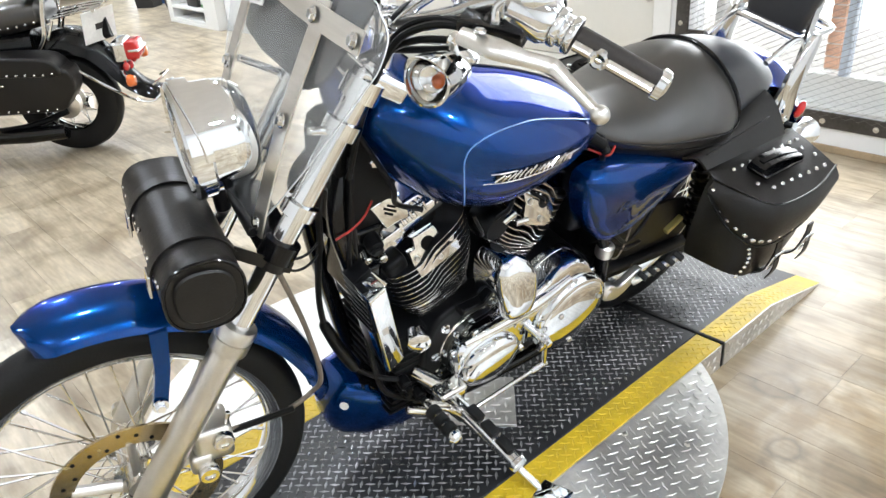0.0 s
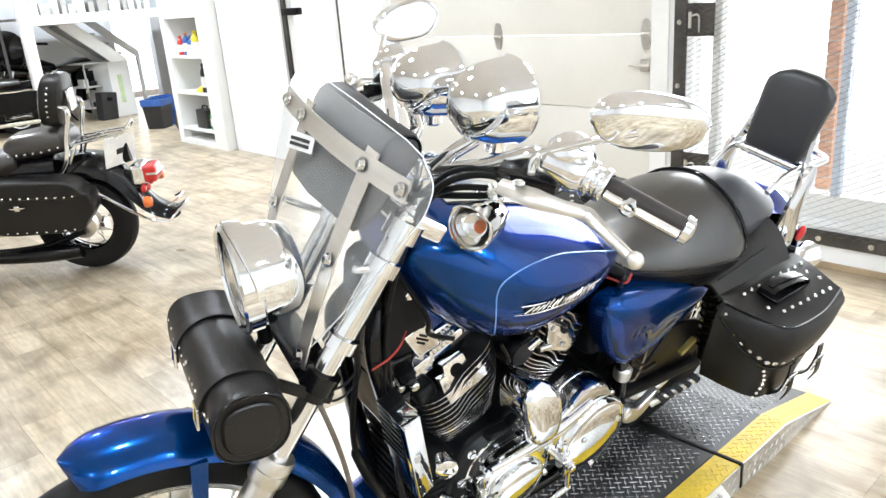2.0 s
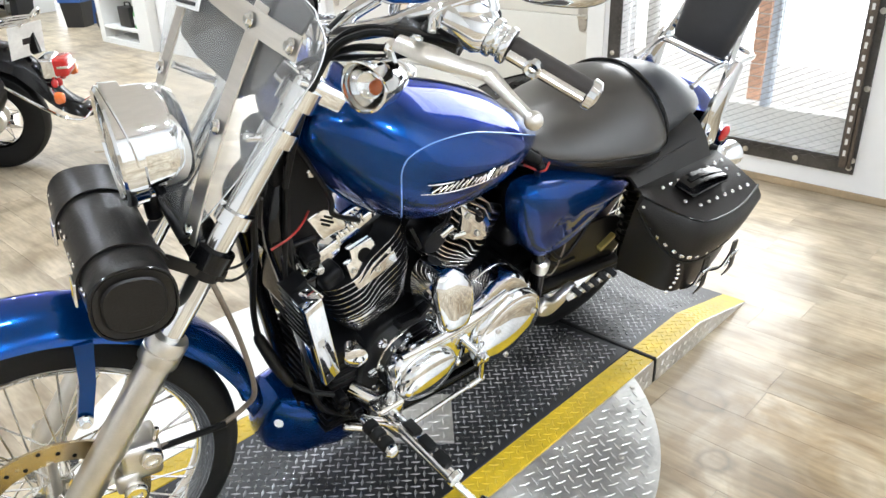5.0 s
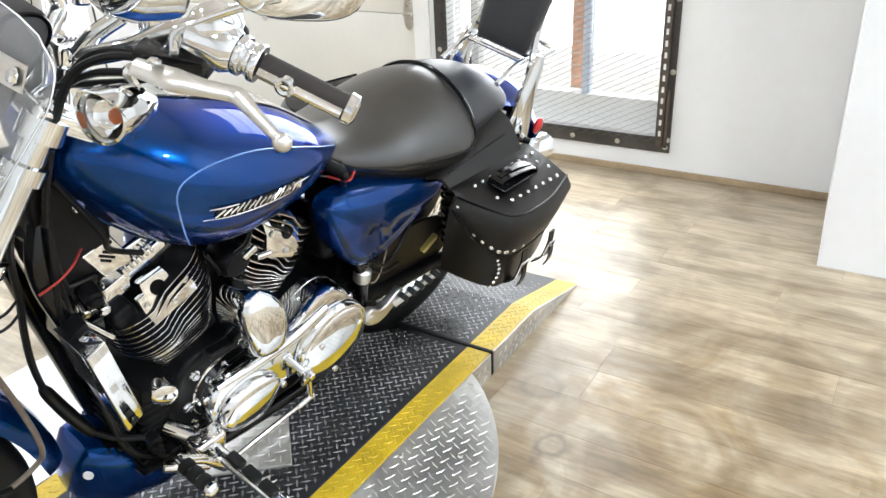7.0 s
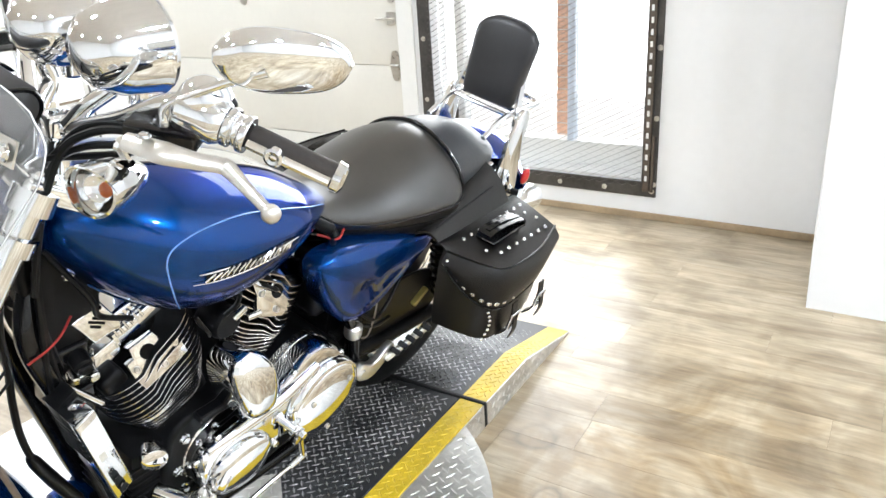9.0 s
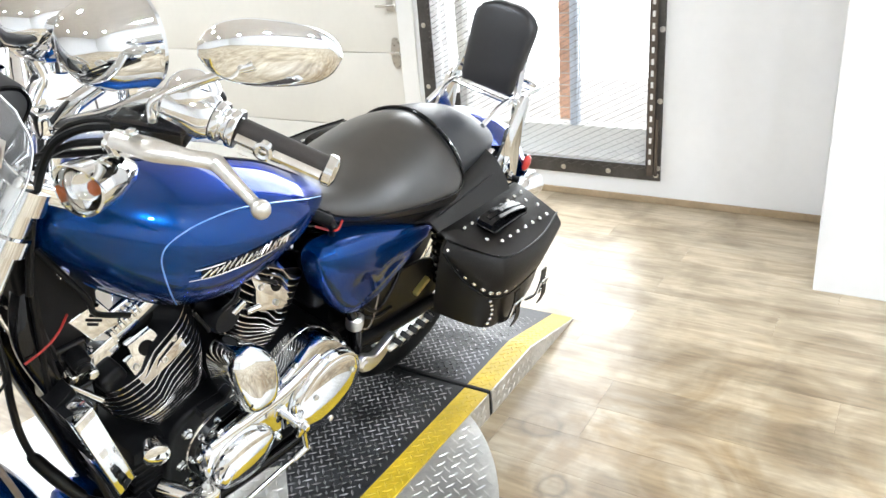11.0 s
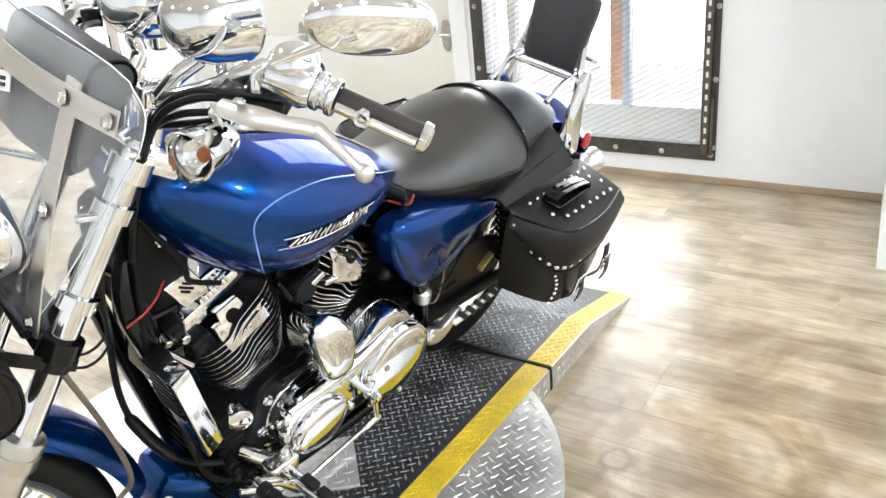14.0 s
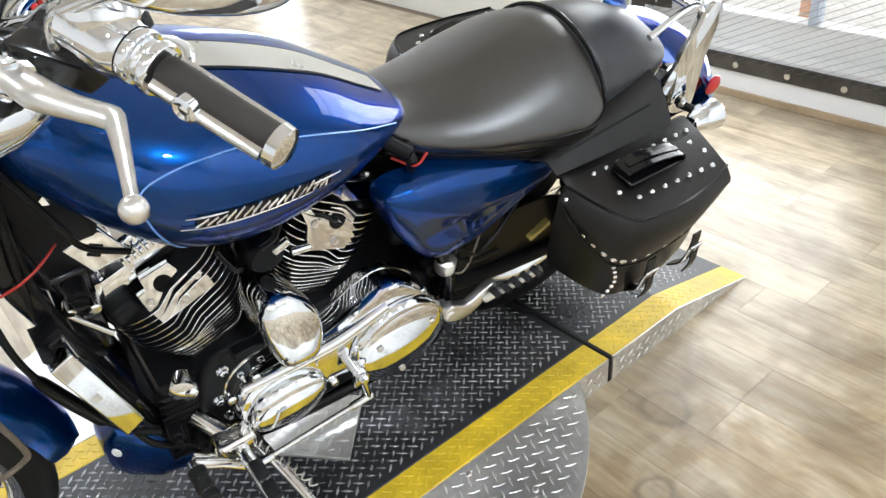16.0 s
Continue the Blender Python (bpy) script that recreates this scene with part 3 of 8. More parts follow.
# ---- glazed exit door ----
exit_door = thing("door_1", Matrix.Translation((WALL_X, 0, 0)), "glazed exit door in a dark metal frame, bright outside", "door", "", "structure")
for lo, hi in (((0.02, EXIT_Y1 - 0.06, 0.002), (0.10, EXIT_Y1 - 0.002, EXIT_H - 0.002)), ((0.02, EXIT_Y0 + 0.002, 0.002), (0.10, EXIT_Y0 + 0.06, EXIT_H - 0.002)),
               ((0.02, EXIT_Y0 + 0.062, EXIT_H - 0.07), (0.10, EXIT_Y1 - 0.062, EXIT_H - 0.002))):
    part("door_frame", box(lo, hi, 0.003, 1), STEEL_DARK, exit_door, smooth=False)
leaf = part("door_leaf", join(box((0.04, EXIT_Y0 + 0.064, 0.01), (0.085, EXIT_Y0 + 0.15, 2.02), 0.003, 1), box((0.04, EXIT_Y1 - 0.15, 0.01), (0.085, EXIT_Y1 - 0.064, 2.02), 0.003, 1),
                              box((0.04, EXIT_Y0 + 0.152, 0.01), (0.085, EXIT_Y1 - 0.152, 0.25), 0.003, 1), box((0.04, EXIT_Y0 + 0.152, 1.90), (0.085, EXIT_Y1 - 0.152, 2.02), 0.003, 1)), WHITE_TRIM, exit_door, smooth=False)
part("closer_arm", box((-0.03, EXIT_Y1 - 0.32, 1.30), (0.035, EXIT_Y1 - 0.08, 1.36), 0.006, 2), BLACK_METAL, exit_door)
door_glass = part("pane", box((0.06, EXIT_Y0 + 0.153, 0.252), (0.066, EXIT_Y1 - 0.153, 1.898)), LENS_GLASS, exit_door, smooth=False)
door_glass.visible_shadow = False

# ---- lift platform on a turntable ----
PLAT_Z, PY0, PY1, SPLIT, TIP = 0.08, -0.45, 0.215, 1.82, 2.45
YEL = 0.077
DISC_C, DISC_R = (1.103, -0.018), 0.744
platform = thing("display_platform", Matrix.Translation((0, 0, 0)), "black tread-plate motorcycle platform with yellow painted edges", "platform")
FRONT_X = -0.75
part("deck", box((FRONT_X, PY0 + YEL, 0.0), (SPLIT - 0.004, PY1 - YEL, PLAT_Z), 0.002, 1), PLATE_BLACK, platform, smooth=False)
for y0, y1 in ((PY0, PY0 + YEL - 0.0005), (PY1 - YEL + 0.0005, PY1)):
    part("edge_strip", box((FRONT_X, y0, 0.0015), (SPLIT - 0.004, y1, PLAT_Z), 0.002, 1), [YELLOW], platform, "yellow painted edge", False)
part("side_plate", box((FRONT_X, PY0 - 0.003, 0.0), (SPLIT - 0.004, PY0 - 0.0005, PLAT_Z - 0.003)), PLATE_ALU, platform, smooth=False)
part("rubber_joint", join(box((SPLIT - 0.0035, PY0 - 0.004, 0.0), (SPLIT + 0.010, PY1, PLAT_Z + 0.004), 0.003, 1)), RUBBER, platform, smooth=False)


def lugs(test, to_place, pitch=0.0205, length=0.0265, width=0.0072, high=0.0018, span=((-1.2, 2.6), (-0.9, 0.9)), turn=0.0):
    """Raised tread lugs, alternating along and across, where test(u, v) allows."""
    V, FC = [], []
    (u0, u1), (v0, v1) = span
    d = turn + math.pi / 4
    ax, ay = pitch * math.cos(d), pitch * math.sin(d)
    reach = int(((u1 - u0) + (v1 - v0)) / pitch / 1.4) + 2
    um, vm = (u0 + u1) / 2, (v0 + v1) / 2
    for i in range(-reach, reach + 1):
        for j in range(-reach, reach + 1):
            u, v = um + i * ax - j * ay, vm + i * ay + j * ax
            if not (u0 < u < u1 and v0 < v < v1) or not test(u, v):
                continue
            a = d + (math.pi / 2 if (i + j) % 2 else 0.0)
            c, s = math.cos(a), math.sin(a)
            base = len(V)
            for p, q, h in ((-length / 2, 0, 0), (0, -width / 2, 0), (length / 2, 0, 0), (0, width / 2, 0), (-length * 0.32, 0, high), (0, -width * 0.22, high), (length * 0.32, 0, high), (0, width * 0.22, high)):
                V.append(to_place(u + p * c - q * s, v + p * s + q * c, h))
            FC += [tuple(base + k for k in f) for f in ((0, 1, 5, 4), (1, 2, 6, 5), (2, 3, 7, 6), (3, 0, 4, 7), (4, 5, 6, 7))]
    return V, FC


def flat(z):
    return lambda u, v, h: (u, v, z + h)


def lug_part(name, test, to_place, material, parent, label, **more):
    V, FC = lugs(test, to_place, **more)
    ob = raw_mesh(name, V, FC, material, parent, label)
    return tagged(ob, kind="stuff")


M = 0.013
lug_part("tread", lambda u, v: FRONT_X + M < u < SPLIT - 0.02 and PY0 + YEL + M < v < PY1 - YEL - M, flat(PLAT_Z), PLATE_BLACK_WORN, platform, "worn raised tread on black plate")
lug_part("edge_tread", lambda u, v: FRONT_X + M < u < SPLIT - 0.02 and (PY0 + M < v < PY0 + YEL - M or PY1 - YEL + M < v < PY1 - M), flat(PLAT_Z), YELLOW, platform, "yellow raised tread")

lug_part("side_tread", lambda u, v: 1.20 < u < SPLIT - 0.02 and 0.012 < v < PLAT_Z - 0.012, lambda u, v, h: (u, PY0 - 0.003 - h, v), PLATE_ALU_HI, platform, "bright raised tread", span=((1.2, SPLIT), (0.004, 0.09)), pitch=0.024, length=0.022)

# loose ramp behind the platform
ramp = thing("loading_ramp", Matrix.Translation((0, 0, 0)), "aluminium tread-plate ramp, black with yellow edge stripes", "ramp")
R0 = SPLIT + 0.012


def ramp_z(x):
    return PLAT_Z * (1 if x < 2.10 else max(0.03, 1 - (x - 2.10) / (TIP - 2.10)))


def ramp_slab(y0, y1, lift=0.0):
    xs = [R0, 2.10, TIP]
    return prism([(x, ramp_z(x) + lift) for x in xs] + [(TIP, 0.0), (R0, 0.0)], y0, y1, "y", 0.0)


part("deck", ramp_slab(PY0 + YEL, PY1 - YEL), PLATE_BLACK, ramp, smooth=False)
for y0, y1 in ((PY0, PY0 + YEL - 0.0005), (PY1 - YEL + 0.0005, PY1)):
    part("edge_strip", ramp_slab(y0, y1), YELLOW, ramp, "yellow painted edge", False)
part("side_plate", ramp_slab(PY0 - 0.004, PY0 - 0.0005, -0.002), PLATE_ALU, ramp, smooth=False)
lug_part("tread", lambda u, v: R0 + M < u < TIP - M and PY0 + YEL + M < v < PY1 - YEL - M, lambda u, v, h: (u, v, ramp_z(u) + h), PLATE_BLACK_WORN, ramp, "worn raised tread on black plate")
lug_part("edge_tread", lambda u, v: R0 + M < u < TIP - M and (PY0 + M < v < PY0 + YEL - M or PY1 - YEL + M < v < PY1 - M), lambda u, v, h: (u, v, ramp_z(u) + h), YELLOW, ramp, "yellow raised tread")
lug_part("side_tread", lambda u, v: R0 + M < u < TIP - 0.06 and 0.012 < v < ramp_z(u) - 0.008, lambda u, v, h: (u, PY0 - 0.004 - h, v), PLATE_ALU_HI, ramp, "bright raised tread", span=((R0, TIP), (0.004, 0.09)), pitch=0.024, length=0.022)

# round turntable wings level with the deck
turntable = thing("turntable", Matrix.Translation((0, 0, 0)), "round aluminium tread-plate turntable under the platform", "turntable")


def wing(y_cut, sign):
    a0 = math.asin((abs(y_cut - DISC_C[1])) / DISC_R)
    angles = np.linspace(a0, math.pi - a0, 72)
    out = [(DISC_C[0] + DISC_R * math.cos(a), DISC_C[1] + sign * DISC_R * math.sin(a)) for a in angles]
    return prism(out, PLAT_Z - 0.012, PLAT_Z - 0.002, "z", 0.001, 1)


part("wing", wing(PY0 - 0.004, -1), PLATE_ALU, turntable, smooth=False)
part("wing", wing(PY1 + 0.004, 1), PLATE_ALU, turntable, smooth=False)
part("drum", lathe([(0, 0.0), (0.66, 0.0), (0.66, 0.066), (0, 0.066)], 64, at=(*DISC_C, 0.0)), STEEL_DARK, turntable)
lug_part("wing_tread", lambda u, v: v < PY0 - 0.016 and math.hypot(u - DISC_C[0], v - DISC_C[1]) < DISC_R - 0.014, flat(PLAT_Z - 0.002), PLATE_ALU_HI, turntable, "bright raised tread", turn=0.35, pitch=0.0265, length=0.0300, width=0.0062)
for x, y in ((0.951, -0.474), (0.915, -0.575), (1.10, -0.70), (1.40, -0.60), (1.33, -0.475), (1.66, -0.475), (0.60, -0.50)):
    part("screw", lathe([(0, 0), (0.007, 0), (0.0065, 0.003), (0.004, 0.0045), (0, 0.004)], 12, at=(x, y, PLAT_Z - 0.002)), ZINC, turntable)

# ---- the blue cruiser ----
BIKE = pose(0.42, 0.0, 0.085, 17.0, 0.0, -3.5)
bike = thing("motorcycle", BIKE, "metallic blue cruiser motorcycle with chrome engine, leaning on its side stand", "motorcycle")
RAKE = Vector((math.sin(radians(30)), 0, math.cos(radians(30))))
STEER = Matrix.Translation((-0.11, 0, 0)) @ Matrix.Rotation(radians(-13), 4, RAKE) @ Matrix.Translation((0.11, 0, 0))
AXLE = Vector((-0.05, 0, 0.31))
REAR = Vector((1.42, 0, 0.315))


def steered(name, bm, material, label="", parent=None, smooth=True):
    return part(name, bm, material, parent or bike, label, smooth, STEER)


def fixed(name, bm, material, label="", parent=None, smooth=True):
    return part(name, bm, material, parent or bike, label, smooth)


def ring(profile, at, n=72):
    """A closed profile of (radius, y) turned round the wheel's axis."""
    return lathe([(r, -y) for r, y in profile], n, (0, -1, 0), at, True)


def tyre_profile(outer, rim, half, n=11):
    pts = []
    for k in range(n):
        a = math.pi * k / (n - 1)
        pts.append((rim + (outer - rim) * math.sin(a) ** 0.75, -half * math.cos(a) * (0.72 + 0.28 * math.sin(a))))
    return pts + [(rim - 0.004, half * 0.6), (rim - 0.004, -half * 0.6)]


def wheel(put, at, outer, rim, half, spokes, name):
    w = put(name, ring([(rim + 0.004, -0.032), (rim + 0.006, -0.028), (rim - 0.004, -0.024), (rim - 0.018, -0.012), (rim - 0.022, 0), (rim - 0.018, 0.012), (rim - 0.004, 0.024), (rim + 0.006, 0.028), (rim + 0.004, 0.032),
                        (rim - 0.010, 0.030), (rim - 0.026, 0.014), (rim - 0.029, 0), (rim - 0.026, -0.014), (rim - 0.010, -0.030)], at), CHROME, "chrome spoked wheel rim")
    put("tyre", ring(tyre_profile(outer, rim, half), at), RUBBER, "black rubber tyre", w)
    put("hub", lathe([(0, -0.075), (0.022, -0.075), (0.022, -0.045), (0.042, -0.043), (0.044, -0.036), (0.030, -0.03), (0.027, 0), (0.030, 0.03), (0.044, 0.036), (0.042, 0.043), (0.022, 0.045), (0.022, 0.075), (0, 0.075)], 28, (0, 1, 0), at), POLISHED, "", w)
    for k in range(spokes):
        a = 2 * math.pi * k / spokes
        s = 1 if k % 2 else -1
        b = a + s * 0.62 * (1 if (k // 2) % 2 else -1)
        p = Vector(at) + Vector((0.041 * math.cos(b), s * 0.037, 0.041 * math.sin(b)))
        q = Vector(at) + Vector(((rim - 0.022) * math.cos(a), s * 0.006, (rim - 0.022) * math.sin(a)))
        put("spoke", join(rod(p, q, 0.0020, 6), rod(q - (q - p).normalized() * 0.018, q, 0.0034, 6)), CHROME_SOFT, "", w)
    return w


def w_steer(name, bm, material, label="", parent=None):
    return steered(name, bm, material, label, parent)


front_wheel = wheel(w_steer, AXLE, 0.325, 0.272, 0.045, 40, "front_wheel")
rear_wheel = wheel(lambda n, b, m, l="", p=None: fixed(n, b, m, l, p), REAR, 0.315, 0.215, 0.066, 36, "rear_wheel")
# brake disc, carrier and caliper on the left fork leg
# Golden base tint carries the floor's reflection in the steel.
WARM_STEEL = mat("warm_brake_steel", (0.52, 0.43, 0.28), 0.24, 1.0, 0.12, 25)
disc = steered("brake_disc", ring([(0.146, -0.066), (0.146, -0.061), (0.108, -0.061), (0.108, -0.066)], AXLE), WARM_STEEL, "drilled steel brake disc", front_wheel)
for k in range(5):
    a = 2 * math.pi * k / 5 + 0.3
    d = Vector((math.cos(a), 0, math.sin(a)))
    steered("carrier_arm", tube([AXLE + Vector((0, -0.06, 0)) + d * 0.03, AXLE + Vector((0, -0.062, 0)) + d * 0.075, AXLE + Vector((0, -0.063, 0)) + d * 0.112], 0.011, 8, flat=0.4), BRUSHED, "", front_wheel)
# Dark of the drilled holes put on as black dots; nothing is cut.
for k in range(30):
    a = 2 * math.pi * k / 30
    r = (0.117, 0.127, 0.137)[k % 3]
    steered("hole_dot", lathe([(0, 0), (0.0038, 0), (0.0038, 0.0006), (0, 0.0006)], 8, (0, -1, 0), AXLE + Vector((r * math.cos(a), -0.0661, r * math.sin(a)))), BLACK_METAL, "", disc)
cal = steered("brake_caliper", join(box((0.045, -0.112, 0.36), (0.115, -0.04, 0.435), 0.014, 3), box((0.035, -0.118, 0.345), (0.075, -0.085, 0.385), 0.01, 3)), BRUSHED, "cast aluminium brake caliper")
for p in ((0.062, -0.119, 0.352), (0.095, -0.112, 0.412)):
    steered("caliper_pin", lathe([(0, 0), (0.019, 0), (0.019, 0.010), (0.016, 0.014), (0.010, 0.014), (0.009, 0.009), (0, 0.009)], 20, (0, -1, 0), p), POLISHED, "", cal)
steered("bleed_valve", rod((0.105, -0.10, 0.43), (0.112, -0.10, 0.46), 0.005, 8), POLISHED, "", cal)


def on_fork(s, y, off=0.0):
    """A place s metres up the fork from the axle."""
    return AXLE + Vector((0.004, y, 0.0)) + RAKE * s + Vector((-0.866, 0, 0.5)) * off


for y in (-0.105, 0.105):
    leg = steered("fork_leg", lathe([(0, -0.03), (0.020, -0.03), (0.025, -0.02), (0.027, 0.03), (0.0262, 0.33), (0.0262, 0.342), (0.0315, 0.343), (0.0325, 0.346), (0.0325, 0.366), (0.0300, 0.367), (0.0300, 0.372), (0.0325, 0.373), (0.0325, 0.386), (0.0300, 0.392), (0.022, 0.394), (0, 0.394)], 28, RAKE, on_fork(0, y)), BRUSHED, "brushed aluminium fork lower")
    steered("fork_tube", rod(on_fork(0.38, y), on_fork(0.86, y), 0.0195, 24), CHROME, "polished chrome fork tube")
    steered("axle_nut", lathe([(0, 0), (0.022, 0), (0.022, 0.012), (0.014, 0.016), (0, 0.016)], 20, (0, math.copysign(1, y), 0), AXLE + Vector((0, y + math.copysign(0.022, y), 0))), CHROME, "", leg)
    for s in (0.52, 0.80):
        steered("fork_clamp", lathe([(0.021, 0), (0.030, 0.003), (0.030, 0.035), (0.021, 0.038)], 24, RAKE, on_fork(s, y)), CHROME if s > 0.6 else BLACK_GLOSS)
steered("lower_yoke", moved(box((-0.03, -0.10, -0.018), (0.03, 0.10, 0.018), 0.008, 2), Matrix.Translation(on_fork(0.54, 0)) @ pose(0, 0, 0, 0, 30)), BLACK_GLOSS)
steered("upper_yoke", join(moved(box((-0.045, -0.125, -0.016), (0.045, 0.125, 0.016), 0.010, 3), Matrix.Translation(on_fork(0.835, 0, -0.02)) @ pose(0, 0, 0, 0, 30))), CHROME)

# front fender: a curved channel over the wheel
def fender_bm(c, r_mid, r_side, half, a0, a1, steps=44, thick=0.003):
    sec = []
    across = 13
    for k in range(steps + 1):
        t = k / steps
        a = radians(a0 + (a1 - a0) * t)
        end = math.sqrt(max(0.0, 1 - (1 - min(1.0, min(t, 1 - t) / 0.085)) ** 2))
        row = []
        for j in range(across):
            u = 2 * j / (across - 1) - 1
            r = r_side + (r_mid - r_side) * (1 - abs(u) ** 2.6)
            w = half * math.copysign(abs(u) ** 0.82, u) * (0.16 + 0.84 * end)
            bead = 0.004 if 1 <= j <= 1 or j == across - 2 else 0.0
            row.append((c[0] + (r + bead) * math.cos(a), c[1] + w, c[2] + (r + bead) * math.sin(a)))
        sec.append(row)
    bm = loft(sec, cap=False, closed=False)
    bmesh.ops.recalc_face_normals(bm, faces=bm.faces)
    inner = bmesh.ops.solidify(bm, geom=bm.faces[:], thickness=thick)
    return bm


fender = steered("front_fender", fender_bm(AXLE, 0.380, 0.345, 0.070, 6, 108), PAINT, "glossy blue front fender")
for s in (-1, 1):
    steered("fender_bracket", loft([[(0.03 + 0.007 * c, s * (0.070 + 0.006 * d), 0.650) for c, d in ((-2, -1), (2, -1), (2, 1), (-2, 1))],
                                    [(0.025 + 0.006 * c, s * (0.080 + 0.006 * d), 0.58) for c, d in ((-2, -1), (2, -1), (2, 1), (-2, 1))],
                                    [(0.010 + 0.006 * c, s * (0.088 + 0.006 * d), 0.51) for c, d in ((-2, -1), (2, -1), (2, 1), (-2, 1))]]), PAINT, "", fender)
    steered("bracket_bolt", bolt((0.010, s * 0.096, 0.515), (0, s, 0), 0.009, 0.008), CHROME, "", fender)

# headlamp with a peaked visor
HL = Vector((0.150, 0.0, 0.93))
hd = Vector((-1, 0, -0.10)).normalized()
lamp_body = steered("headlamp", lathe([(0, -0.078), (0.040, -0.076), (0.066, -0.068), (0.078, -0.052), (0.082, -0.030), (0.0835, 0.0), (0.088, 0.004), (0.089, 0.030), (0.084, 0.034), (0.079, 0.030), (0.078, 0.006), (0, 0.002)], 48, hd, HL), CHROME, "chrome headlamp with visor")
steered("lamp_lens", lathe([(0.0785, 0.016), (0.060, 0.027), (0.030, 0.033), (0, 0.035)], 40, hd, HL), LENS_GLASS, "", lamp_body)
steered("lamp_reflector", lathe([(0.076, 0.012), (0.055, -0.012), (0.025, -0.03), (0, -0.034)], 40, hd, HL), REFLECTOR, "", lamp_body)
vis = []
turn_h = basis(hd)
for k in range(25):
    a = math.pi * (0.02 + 0.96 * k / 24)
    side = Vector((0, math.cos(a), 0))
    up = Vector((-0.10, 0, 1)).normalized() * math.sin(a)
    reach = 0.010 + 0.016 * math.sin(a) ** 2
    vis.append([HL + (side + up) * 0.0905 + hd * 0.0, HL + (side + up) * 0.093 + hd * reach, HL + (side + up) * 0.0905 + hd * (reach + 0.002), HL + (side + up) * 0.088 + hd * 0.002])
steered("lamp_visor", loft(vis, cap=True), CHROME, "", lamp_body)
steered("lamp_bracket", join(rod((0.168, 0.0, 0.80), (0.160, 0.0, 0.865), 0.012, 12), rod((0.19, -0.09, 0.805), (0.19, 0.09, 0.805), 0.009, 12)), BLACK_METAL, "", lamp_body)

# windshield, straps and pouch
def shield_x(y, z):
    return 0.300 + 0.34 * (z - 1.134) - 0.15 * y + 0.50 * y * y


ROLL = 0.13


def on_shield(y, z, off=0.0):
    """A place on the screen, off metres in front of it."""
    return Vector((shield_x(y, z) - off, y, z + ROLL * y))


def shield_half(t):
    """Half the screen's width at a share of its height: narrow at the foot, rounded at the top."""
    return 0.213 * (0.28 + 0.72 * min(1.0, t / 0.80) ** 0.80) * (1 if t < 0.88 else math.sqrt(max(0.45, 1 - ((t - 0.88) / 0.16) ** 2)))


def shield_sheet(thick=0.004):
    rows = []
    for i in range(29):
        t = i / 28
        z = 0.795 + 0.395 * t
        half = shield_half(t)
        rows.append([on_shield(half * u + 0.008, z) for u in np.linspace(-1, 1, 21)])
    bm = loft(rows, cap=False, closed=False)
    bmesh.ops.solidify(bm, geom=bm.faces[:], thickness=thick)
    bmesh.ops.recalc_face_normals(bm, faces=bm.faces)
    return bm


screen = steered("windshield", shield_sheet(), CLEAR, "clear acrylic windshield on steel straps")
screen.visible_shadow = False


def strap(points, width, thick=0.003, side=(0, 1, 0)):
    """A flat metal band along points."""
    line = spline(points, 6)
    sv = Vector(side)
    sec = []
    for k, p in enumerate(line):
        d = (line[min(k + 1, len(line) - 1)] - line[max(k - 1, 0)]).normalized()
        s = (sv - d * sv.dot(d)).normalized()
        n = d.cross(s)
        sec.append([p + s * width / 2 + n * thick / 2, p - s * width / 2 + n * thick / 2, p - s * width / 2 - n * thick / 2, p + s * width / 2 - n * thick / 2])
    return loft(sec)


for y in (-0.090, 0.100):
    st = steered("shield_strap", strap([on_shield(y + dy, z, 0.009) for z, dy in ((0.808, 0.006), (0.88, 0.012), (0.97, 0.014), (1.04, 0.010), (1.10, 0.004), (1.160, -0.002))], 0.030, 0.003, (-0.15 + y, 1, 0)), STEEL_BRUSHED, "brushed steel strap", screen)
    for z, dy in ((0.826, 0.008), (0.984, 0.014)):
        steered("strap_bolt", bolt(on_shield(y + dy, z, 0.013), (-1, 0, 0.34), 0.008, 0.006), CHROME, "", st)
cross = steered("cross_strap", strap([on_shield(y, 1.137, 0.014) for y in np.linspace(-0.182, 0.180, 9)], 0.034, 0.003, (0.34, 0, 1)), STEEL_BRUSHED, "brushed steel cross strap", screen)
for y in (-0.170, -0.086, 0.100, 0.168):
    steered("strap_bolt", bolt(on_shield(y, 1.137, 0.017), (-1, 0, 0.34), 0.008, 0.006), CHROME, "", cross)
LABEL = Matrix.Translation(on_shield(0.085, 1.098, 0.012)) @ pose(0, 0, 0, -8, 20, 8)
tag = steered("label_plate", moved(box((-0.002, -0.040, -0.014), (0.0, 0.040, 0.014)), LABEL), PAPER, "small white label with black print", screen)
for dz in (-0.008, 0.001):
    steered("label_bar", moved(box((-0.0035, -0.030, dz), (-0.0021, 0.030, dz + 0.0055)), LABEL), BLACK_PLASTIC, "", tag)
GREY_VINYL = mat("dark_grey_vinyl", (0.030, 0.029, 0.029), 0.42, 0, 0.2, 8, 0.06, 160)
pouch_sec = []
D_SHAPE = rounded([(0.0, -0.085), (0.020, -0.087), (0.040, -0.045), (0.062, 0.000), (0.070, 0.030), (0.056, 0.052), (0.030, 0.058), (0.006, 0.050), (0.0, 0.0)], 4)
